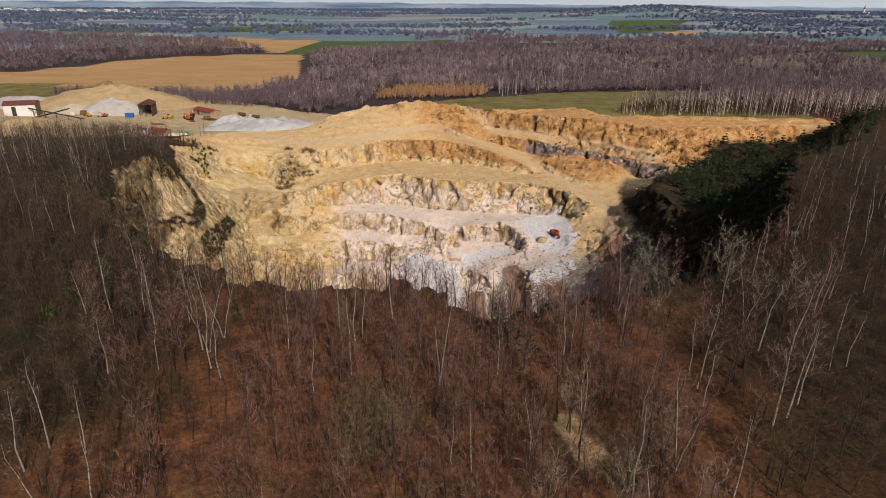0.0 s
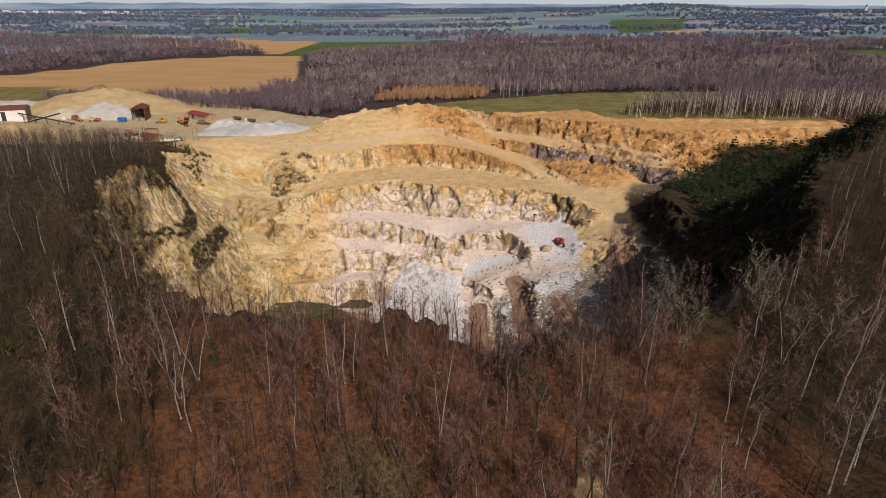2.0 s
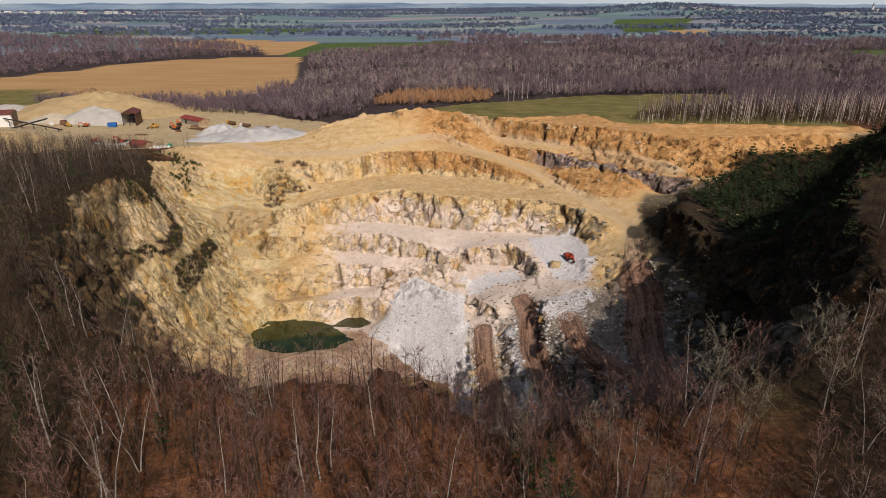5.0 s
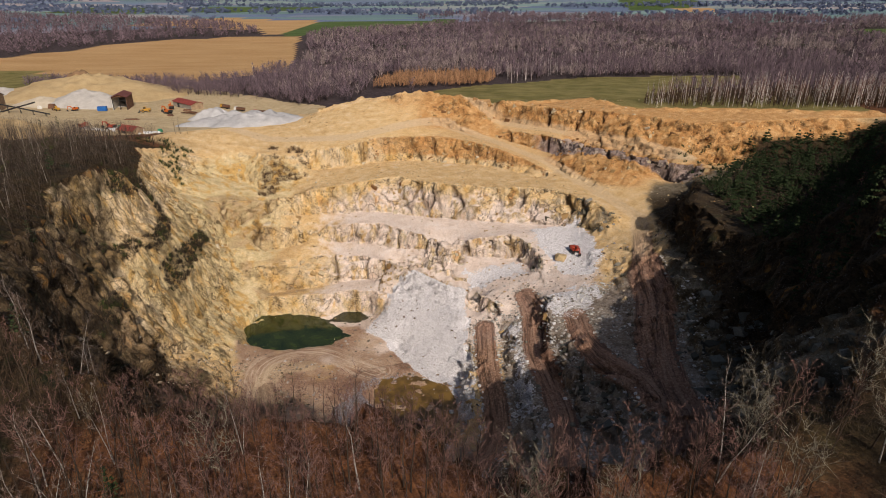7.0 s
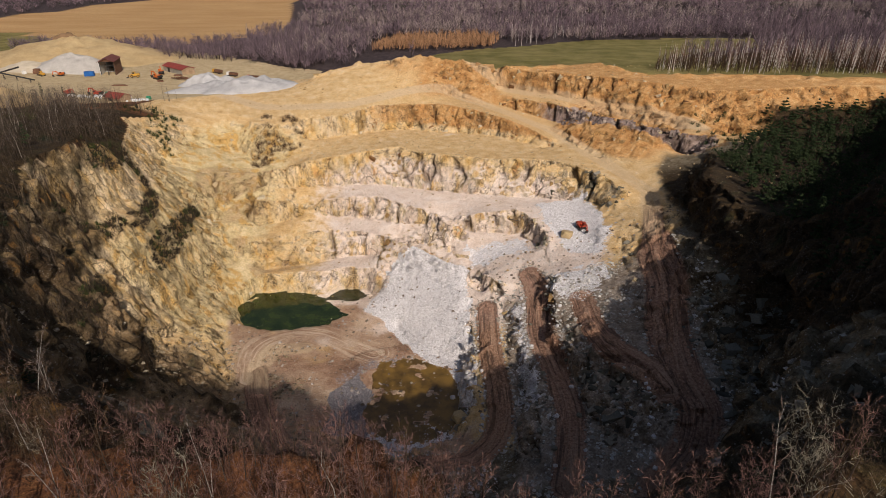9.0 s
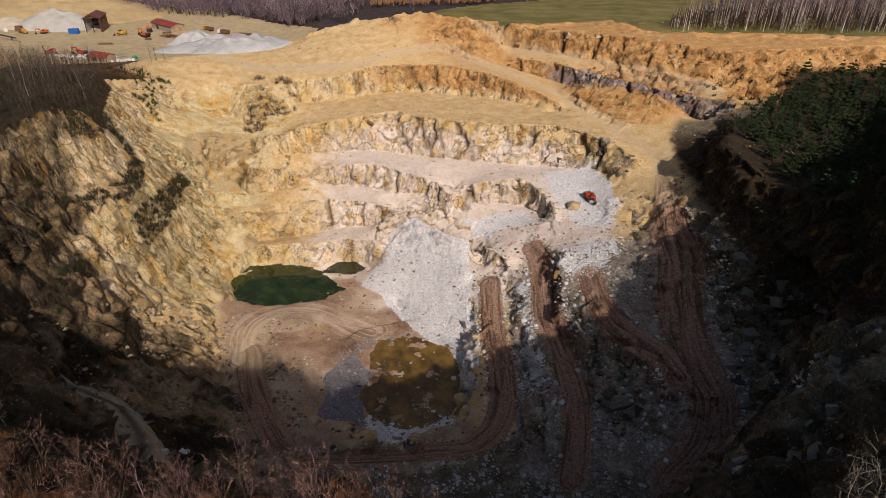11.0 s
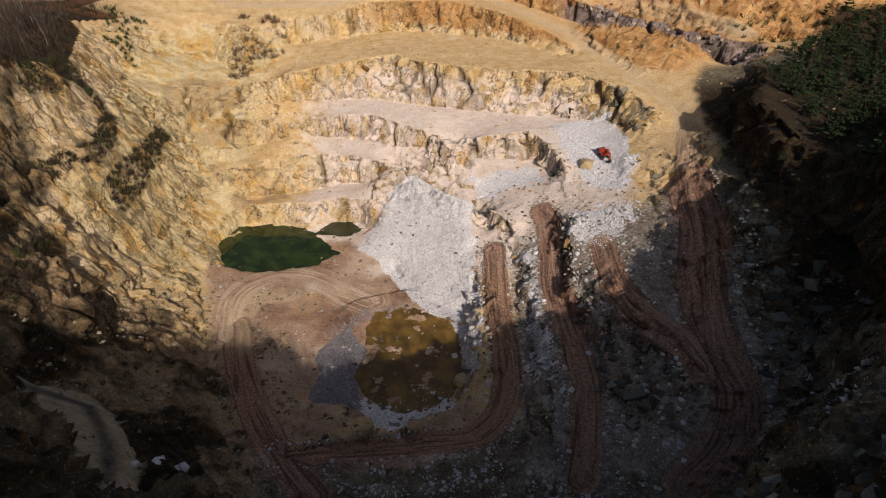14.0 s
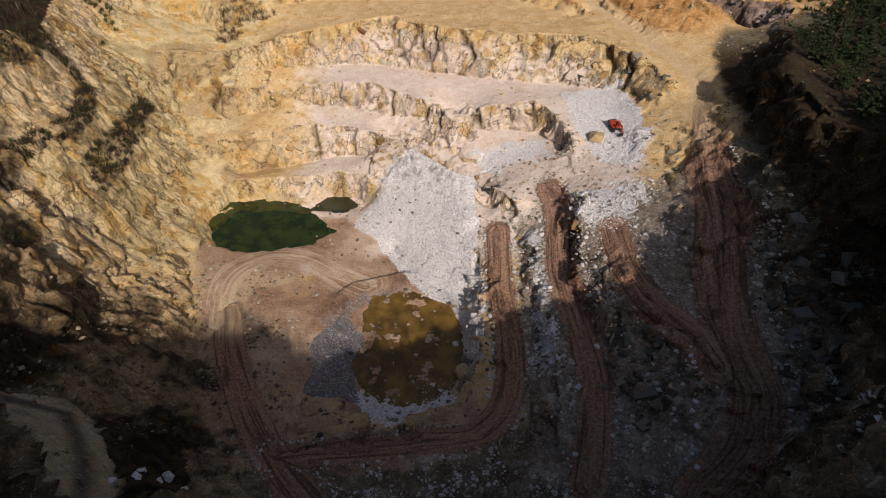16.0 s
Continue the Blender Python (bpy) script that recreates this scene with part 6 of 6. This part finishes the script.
def shed(x, y, turn):
    t = thing("open_shed", "tall white sheet-metal shed with an open dark front and rusty roof", "shed", at=at(x, y, turn))
    part("side_wall", solid("side_wall", box(-5.2, -4.95, 0, 18, 0, 9.5, 0.02), SHEET), t)
    part("side_wall", solid("side_wall", box(4.95, 5.2, 0, 18, 0, 9.5, 0.02), RUST), t)
    # back wall coloured dark to stand in for the shade inside
    part("back_wall", solid("back_wall", prism([(-4.9, 0), (4.9, 0), (4.9, 9.5), (0, 11.6), (-4.9, 9.5)], 0.25, "y", 17.8), STEEL), t)
    part("gable", solid("gable", prism([(-4.9, 9.5), (4.9, 9.5), (0, 11.6)], 0.25, "y", 0.2), RUST), t)
    for a, b in (((-5.9, 9.3), (0, 11.75)), ((0, 11.75), (5.9, 9.3))):
        part("roof_sheet", solid("roof_sheet", prism([a, b, (b[0], b[1] + 0.2), (a[0], a[1] + 0.2)], 20, "y", 8.6), RUST_ROOF), t)
    for px in (-4.7, 0, 4.7):
        part("post", solid("post", box(px - 0.2, px + 0.2, 0.3, 0.7, 0, 9.5), STEEL), t)
    part("cross_beam", solid("cross_beam", box(-4.7, 4.7, 0.35, 0.6, 6.6, 7.0), STEEL), t)
    return t


def barn(x, y, turn, name, label, long, wide, tall, roof_mat, wall_mat, slope=1.6):
    t = thing(name, label, name.split("_")[-1], at=at(x, y, turn))
    h, w = long / 2, wide / 2
    for s in (-1, 1):
        part("side_wall", solid("side_wall", box(-h, h, s * w - 0.12, s * w + 0.12, -0.3, tall, 0.02), wall_mat), t)
        part("end_wall", solid("end_wall", prism([(-w + 0.12, -0.3), (w - 0.12, -0.3), (w - 0.12, tall), (0, tall + slope), (-w + 0.12, tall)], 0.24, "x", s * (h - 0.12)), TIMBER), t)
    part("door", solid("door", box(-h * 0.5, -h * 0.5 + 3.0, -w - 0.2, -w - 0.13, -0.2, tall * 0.85), STEEL), t)
    for s in (-1, 1):
        part("roof_slope", solid("roof_slope", prism([(s * (w + 0.7), tall - 0.35), (0, tall + slope + 0.1), (0, tall + slope + 0.32), (s * (w + 0.7), tall - 0.13)], long + 1.2, "x"), roof_mat), t)
    return t


shed(-257, 456, 14)
barn(-213, 474, -38, "red_barn", "long low barn with a red sheet roof and pale timber gable", 27, 10, 4.2, RED_ROOF, grained("grey_boards", (0.22, 0.20, 0.17), (0.40, 0.36, 0.30), 1.0), 1.4)
barn(-205, 371, -22, "site_hut", "small site hut with a dark red roof on the quarry's brink", 12, 8, 2.8, RED_ROOF, TIMBER, 1.8)
barn(-345, 436, 20, "white_building", "white rendered works building beside the conveyor", 22, 14, 9, RUST_ROOF, SHEET, 2.2)
cont = thing("blue_container", "bright blue steel container beside the shed", "container", at=at(-268, 451, 12))
part("body", solid("body", box(-3.2, 3.2, -1.3, 1.3, 0.1, 3.4, 0.06), BLUE), cont)
for k in range(9):
    part("rib", solid("rib", box(-3.0 + k * 0.74, -2.8 + k * 0.74, -1.37, -1.3, 0.3, 3.2), BLUE), cont)
conv = thing("conveyor", "long dark belt conveyor on trestles", "conveyor", at=at(-310, 428, -4))
part("belt_frame", solid("belt_frame", merged(rod((-26, 0, 7.5), (26, -10, 2.2), 0.55, 4)), STEEL), conv)
part("belt_frame", solid("belt_frame", merged(rod((-20, -4, 0.6), (4, 6, 7.0), 0.5, 4)), STEEL), conv)
for k in range(5):
    x, z = -22 + k * 11, 7.0 - k * 1.1
    part("trestle", solid("trestle", merged(rod((x, -1.5 - k * 2.1 + 0.6, -0.3), (x, -k * 2.1 - 0.6, z), 0.16, 5), rod((x, 1.5 - k * 2.1 - 1.0, -0.3), (x, -k * 2.1 - 0.6, z), 0.16, 5)), STEEL), conv)

digger(-217, 447, 60, "orange", "orange tracked excavator parked in the yard", size=1.25)
digger(-221, 462, 30, "orange", "orange tracked excavator parked behind another", size=1.2)
digger(-286, 446, 150, "orange", "small dusty orange excavator before the stone heap", size=0.95)
digger(-226, 386, 80, "red", "red-orange excavator with its arm laid down by the hut", size=1.15)
digger(-243, 384, 250, "red", "red excavator half hidden by scrub", size=1.0)


def loader(x, y, turn, label, size=1.0):
    """A wheel loader: body, cab, lift arms, bucket, four wheels."""
    t = thing("wheel_loader", label, "loader", "wheel loaders", at(x, y, turn))
    t.scale = (size, size, size)
    col = PAINTS["yellow"]
    part("body", solid("body", merged(box(-1.1, 1.1, -3.0, -0.2, 0.9, 2.3, 0.12), box(-0.7, 0.7, -0.3, 2.0, 0.8, 1.6, 0.1)), col), t)
    cab = part("cab", solid("cab", box(-0.85, 0.85, -0.6, 0.9, 1.6, 3.3, 0.1), col), t)
    part("window", solid("window", box(-0.9, 0.9, -0.4, 0.95, 2.2, 3.1, 0.05), GLASS), cab)
    for s in (-0.55, 0.55):
        part("lift_arm", solid("lift_arm", prism([(0.6, 1.9), (3.4, 0.7), (3.5, 1.0), (0.8, 2.3)], 0.22, "x", s), col), t)
    part("bucket", solid("bucket", prism([(3.2, 0.1), (4.6, 0.1), (4.5, 0.25), (3.5, 0.5), (3.4, 1.4), (3.2, 1.4)], 2.8, "x"), STEEL), t)
    for px, py in ((-1.15, -2.0), (1.15, -2.0), (-1.15, 1.4), (1.15, 1.4)):
        wheel = part("wheel", solid("wheel", rod((px - 0.3, py, 0.8), (px + 0.3, py, 0.8), 0.8, 14), STEEL), t)
        part("rim", solid("rim", rod((px - 0.33, py, 0.8), (px + 0.33, py, 0.8), 0.4, 10), col), wheel)
    return t


loader(-236, 452, 110, "yellow wheel loader standing in the open yard", 1.2)
loader(-176, 404, 70, "yellow wheel loader beside the grey heap", 1.25)
loader(-297, 442, 60, "dusty yellow loader before the stone heap", 1.0)


def lorry(x, y, turn, paint, label):
    t = thing("lorry", label, "lorry", "lorries by the wood", at(x, y, turn))
    part("cab", solid("cab", prism([(3.2, 0.7), (5.2, 0.7), (5.2, 1.9), (4.8, 3.1), (3.2, 3.1)], 2.4, "x"), paint), t)
    part("bed", solid("bed", prism([(-3.6, 1.1), (3.0, 1.1), (3.0, 2.9), (-3.9, 2.7)], 2.4, "x"), RUST), t)
    part("chassis", solid("chassis", box(-0.6, 0.6, -3.6, 5.0, 0.6, 1.1), STEEL), t)
    for px in (-1.0, 1.0):
        for py in (-2.8, -1.5, 4.0):
            part("wheel", solid("wheel", rod((px - 0.2, py, 0.5), (px + 0.2, py, 0.5), 0.5, 10), STEEL), t)
    return t


lorry(-168, 462, 70, SHEET, "pale tipper lorry parked by the wood")
lorry(-150, 452, 80, PAINTS["red"], "red tipper lorry behind the grey heap")
lorry(-182, 470, 60, PAINTS["yellow"], "yellow lorry parked beside the barn")
BAG_ME = mesh_of("sack", stone_shape(ICO_V, g, 0.85, 0.12) * 0.8, ICO_F, BAG)
for n in range(46):
    cx, cy = ((-192, 369), (-214, 381), (-222, 378))[n % 3]
    x, y = cx + g.normal(0, 3.6), cy + g.normal(0, 2.4)
    ob = new("big_bag", BAG_ME)
    ob.matrix_world = at(x, y, g.uniform(0, 360), 0.45)
    ob.scale = [g.uniform(0.8, 1.4)] * 3
    tagged(ob, "white bulk bag of stone standing near the hut", "bag", "white bags by the hut")
CRATE = {"green": GREENP, "white": SHEET, "rust": RUST}
for x, y, w, d, h, key in ((-221, 390, 4, 2.4, 2.2, "green"), (-217, 388, 3, 2, 1.6, "green"), (-226, 392, 5, 2, 1.2, "white"), (-188, 374, 2.5, 2, 2, "green"), (-231, 378, 6, 2.5, 1.2, "white"), (-239, 380, 5, 2, 1, "white"), (-208, 460, 6, 2, 1, "rust"), (-200, 452, 9, 1.5, 0.8, "rust"), (-212, 440, 4, 2, 1.2, "rust"), (-305, 450, 5, 3, 3.4, "rust"), (-230, 420, 10, 0.8, 1.0, "rust"), (-312, 446, 3, 2, 2.2, "white")):
    ob = new("stacked_crate", solid("stacked_crate", merged(box(-w / 2, w / 2, -d / 2, d / 2, 0, h * 0.55, 0.05), box(-w / 2.4, w / 2.6, -d / 2.3, d / 2.2, h * 0.55, h, 0.05)), CRATE[key]))
    ob.matrix_world = at(x, y, g.uniform(-30, 30), 0.02)
    tagged(ob, {"green": "stacked green machine parts near the hut", "white": "pale pallets of cut stone in the yard", "rust": "rusty scrap iron lying in the yard"}[key], "crate", "stores in the yard")
logs = thing("scrap_pile", "pile of rusty beams beside the barn", "scrap", at=at(-202, 447, -25))
for k in range(12):
    a = g.uniform(-5, 5, 2)
    part("beam", solid("beam", rod((a[0] - 4, a[1] * 0.5, 0.2 + k * 0.12), (a[0] + 4, a[1] * 0.5 + g.uniform(-2, 2), 0.3 + k * 0.12), 0.2, 5), RUST), logs)
thicket("yard_scrub", "brown scrub in front of the yard", scatter(g, -340, -185, 325, 392, 7, lambda x, y: (fbm(x / 18, y / 18, 2) > 0.46) & (y < 352 - 0.2 * (x + 185))), 2.6, 12, 0.06, SCRUB)
wood("yard_front_trees", "leafless grey-brown trees in front of the yard", scatter(g, -340, -166, 285, 380, 12, lambda x, y: (y < 346 - 0.2 * (x + 185)) & ~inside(OPEN, x, y) & (fbm(x / 20 + 4, y / 20, 2) > 0.36)), lean, (0.45, 0.9), (BARK, GREY_TWIG))


# ---- woods, fields and villages beyond ----
def far_tree(tall, wide, n, r):
    k = g.uniform(0.2, 0.95, n)
    turn = g.uniform(0, 6.283, n)
    b = np.stack([np.cos(turn) * wide * 0.3 * g.random(n), np.sin(turn) * wide * 0.3 * g.random(n), k * tall * 0.72], 1)
    reach = wide * g.uniform(0.3, 1, n) * np.sqrt(1.02 - np.abs(k - 0.5) * 1.5)
    d = np.stack([np.cos(turn) * reach, np.sin(turn) * reach, tall * g.uniform(0.08, 0.3, n)], 1)
    crown = cones(b, b + d, np.full(n, r))
    trunk = cones(np.array([[0, 0, -0.5]]), np.array([[0.2, 0.1, tall]]), np.array([tall * 0.013]))
    return trunk, crown


# farthest woods: blue haze is put into their colour
HAZY_WOOD = Shade("hazy_wood")
HAZY_WOOD = HAZY_WOOD.done(HAZY_WOOD.mix(HAZY_WOOD.island(), (0.085, 0.105, 0.17), (0.125, 0.155, 0.235)))
far_kinds = [far_tree(15, 4.2, 20, 0.22) for _ in range(7)]
thin_kinds = [far_tree(16, 5.5, 13, 0.6) for _ in range(6)]
dot_kinds = [far_tree(12, 10, 6, 3.2) for _ in range(5)]
birch_kinds = [far_tree(18, 1.8, 12, 0.10) for _ in range(5)]
birch_kinds = [(cones(np.array([[0, 0, -0.5]]), np.array([[0.3, 0.1, 18]]), np.array([0.21])), c) for _, c in birch_kinds]
CENTRAL = [(-276, 1124), (-236, 1351), (-20, 1782), (260, 1640), (700, 1500), (1100, 1300), (900, 880), (560, 640), (420, 560), (285, 624), (170, 614), (60, 568), (-12, 524), (-60, 470), (-110, 462), (-180, 560), (-240, 690), (-245, 880)]
WESTERN = [(-1700, 1900), (-806, 1667), (-520, 1462), (-375, 1184), (-429, 1150), (-545, 1080), (-590, 1008), (-615, 930), (-642, 855), (-1000, 908), (-1300, 860)]
in_field = lambda x, y: inside(TAN, x, y) | inside([(-335, 1146), (-350, 1520), (-20, 1580), (-20, 1400), (-275, 1185)], x, y) | inside([(690, 1180), (900, 1200), (720, 880), (600, 930)], x, y)
central = lambda x, y: inside(CENTRAL, x, y) & ~in_field(x - 16, y) & ~inside([(-84, 470), (-80, 620), (0, 640), (36, 600), (40, 560), (-12, 512)], x, y)
swell = lambda x, y: 0.72 + 0.6 * fbm(x / 45, y / 45, 2)
wood("near_beech_wood", "brown leafless wood beyond the quarry's rim", scatter(g, -300, 700, 480, 800, 46, lambda x, y: central(x, y) & (fbm(x / 30, y / 30, 2) > 0.36)), far_kinds, (0.75, 1.15), (BARK, FARTWIG), swell=swell)
pale_patch = lambda x, y: fbm(x / 75 + 11, y / 32 + 4, 3) > 0.54
wood("pale_far_wood", "paler grey-lilac trees in patches of the valley wood", scatter(g, -300, 900, 480, 1300, 90, lambda x, y: central(x, y) & pale_patch(x, y)), far_kinds, (0.8, 1.2), (BARK, LILAC), swell=swell)
wood("middle_wood", "wide brown leafless wood across the valley", scatter(g, -300, 1100, 800, 1800, 130, lambda x, y: central(x, y) & (fbm(x / 70, y / 70, 3) > 0.38)), thin_kinds, (0.8, 1.2), (BARK, FARTWIG), swell=swell)
wood("western_wood", "brown wood beyond the ploughed field", scatter(g, -1700, -340, 700, 1900, 210, lambda x, y: inside(WESTERN, x, y) & ~in_field(x, y)), thin_kinds, (0.8, 1.2), (BARK, FARTWIG), swell=swell)
HEDGE = [(-420, 575), (-330, 560), (-262, 530), (-200, 520), (-150, 500), (-120, 470), (-105, 500), (-140, 560), (-190, 620), (-262, 600), (-420, 600)]
wood("yard_hedge", "leafless trees behind the yard", scatter(g, -430, -90, 460, 630, 20, lambda x, y: inside(HEDGE, x, y)), far_kinds, (0.5, 1.05), (BARK, FARTWIG))
wood("larch_stand", "strip of rust-orange young larches behind the rim", scatter(g, -90, 120, 450, 620, 13, lambda x, y: inside([(-78, 540), (-62, 620), (0, 645), (32, 600), (20, 536), (-20, 526)], x, y)), [far_tree(12, 1.6, 20, 0.2) for _ in range(5)], (0.7, 1.1), (BARK, LARCH))
BIRCHES = [(112, 398), (135, 436), (200, 452), (330, 480), (470, 470), (400, 400), (262, 376), (170, 388)]
wood("birch_stand", "stand of slender white birches along the quarry's rim", scatter(g, 100, 480, 372, 505, 30, lambda x, y: inside(BIRCHES, x, y)), birch_kinds, (0.6, 1.1), (BIRCH_STEM, TWIG))
wood("birch_underwood", "brown saplings among the birches", scatter(g, 100, 480, 372, 470, 11, lambda x, y: inside(BIRCHES, x, y) & (x < 330)), [far_tree(12, 3.0, 14, 0.2) for _ in range(5)], (0.4, 0.85), (BARK, SIDE_TWIG))
wood("rim_wood", "brown wood behind the birches", scatter(g, 140, 800, 440, 720, 58, lambda x, y: (y > 425 + 0.1 * x) & (x > 150) & ~inside([(-60, 440), (-10, 520), (110, 600), (270, 620), (240, 540), (150, 470)], x, y)), far_kinds, (0.7, 1.1), (BARK, FARTWIG))
wood("valley_birches", "pale birch stems along the brown wood's edge", scatter(g, -250, 700, 540, 1100, 420, lambda x, y: central(x, y) & (fbm(x / 60 + 8, y / 60, 2) > 0.52)), birch_kinds, (0.8, 1.1), (BIRCH_STEM, FARTWIG))
wood("valley_pines", "dark green pines among the brown woods", scatter(g, -1200, 1000, 560, 1800, 800, lambda x, y: (central(x, y) | inside(WESTERN, x, y)) & (fbm(x / 90, y / 60, 2) > 0.6)), [pine(g, 16, 4.6, 3) for _ in range(3)], (0.8, 1.1), (BARK, NEEDLE))
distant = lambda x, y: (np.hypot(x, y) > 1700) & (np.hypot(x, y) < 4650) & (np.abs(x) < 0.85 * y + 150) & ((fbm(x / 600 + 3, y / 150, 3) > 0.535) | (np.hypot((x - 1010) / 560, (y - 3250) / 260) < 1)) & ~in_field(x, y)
wood("distant_woods", "wooded strips across the far plain, tinted blue with haze", scatter(g, -4000, 4200, 1300, 4700, 520, distant), dot_kinds, (0.7, 1.3), (HAZY_WOOD, HAZY_WOOD))


def house(x, y, w, d, h, roof, turn, label):
    t = thing("far_house", label, "house", "distant houses", at(x, y, turn))
    part("wall", solid("wall", box(-w / 2, w / 2, -d / 2, d / 2, -1, h, 0.05), SHEET), t)
    part("roof", solid("roof", prism([(-d / 2 - 0.5, h), (d / 2 + 0.5, h), (0, h + roof)], w + 1, "x"), RED_ROOF if roof > 2 else BLOCK), t)
    for k in range(3):
        part("window", solid("window", box(-w * 0.35 + k * w * 0.3, -w * 0.35 + k * w * 0.3 + w * 0.12, -d / 2 - 0.08, -d / 2, h * 0.35, h * 0.75), GLASS), t)
    return t


for n in range(12):
    house(-2450 + n * 62 + g.uniform(-15, 15), 3330 + g.uniform(-60, 60), g.uniform(20, 36), 10, g.uniform(8, 13), 1.0, g.uniform(-12, 12), "distant white block of flats on the plain")
for n in range(14):
    house(-2000 + n * 75 + g.uniform(-30, 30), 3250 + g.uniform(-90, 160), g.uniform(11, 20), 9, g.uniform(4, 7), 3, g.uniform(-30, 30), "distant pale house on the plain")
for n in range(18):
    house(1990 + g.normal(0, 110), 3200 + g.normal(0, 60), g.uniform(10, 17), 8, g.uniform(4, 6), 4, g.uniform(-40, 40), "distant pale village house among fields")
church = thing("church", "distant pale church with a slim spire", "church", at=at(1990, 3190, 10))
part("nave", solid("nave", box(-14, 14, -6, 6, -1, 12, 0.1), SHEET), church)
part("tower", solid("tower", box(-20, -13, -4, 4, -1, 26, 0.1), SHEET), church)
part("spire", solid("spire", rod((-16.5, 0, 26), (-16.5, 0, 44), 4.5, 4, 0.1), RUST_ROOF), church)

# glowing skyline strip far behind everything, haze and pale sky in its colour
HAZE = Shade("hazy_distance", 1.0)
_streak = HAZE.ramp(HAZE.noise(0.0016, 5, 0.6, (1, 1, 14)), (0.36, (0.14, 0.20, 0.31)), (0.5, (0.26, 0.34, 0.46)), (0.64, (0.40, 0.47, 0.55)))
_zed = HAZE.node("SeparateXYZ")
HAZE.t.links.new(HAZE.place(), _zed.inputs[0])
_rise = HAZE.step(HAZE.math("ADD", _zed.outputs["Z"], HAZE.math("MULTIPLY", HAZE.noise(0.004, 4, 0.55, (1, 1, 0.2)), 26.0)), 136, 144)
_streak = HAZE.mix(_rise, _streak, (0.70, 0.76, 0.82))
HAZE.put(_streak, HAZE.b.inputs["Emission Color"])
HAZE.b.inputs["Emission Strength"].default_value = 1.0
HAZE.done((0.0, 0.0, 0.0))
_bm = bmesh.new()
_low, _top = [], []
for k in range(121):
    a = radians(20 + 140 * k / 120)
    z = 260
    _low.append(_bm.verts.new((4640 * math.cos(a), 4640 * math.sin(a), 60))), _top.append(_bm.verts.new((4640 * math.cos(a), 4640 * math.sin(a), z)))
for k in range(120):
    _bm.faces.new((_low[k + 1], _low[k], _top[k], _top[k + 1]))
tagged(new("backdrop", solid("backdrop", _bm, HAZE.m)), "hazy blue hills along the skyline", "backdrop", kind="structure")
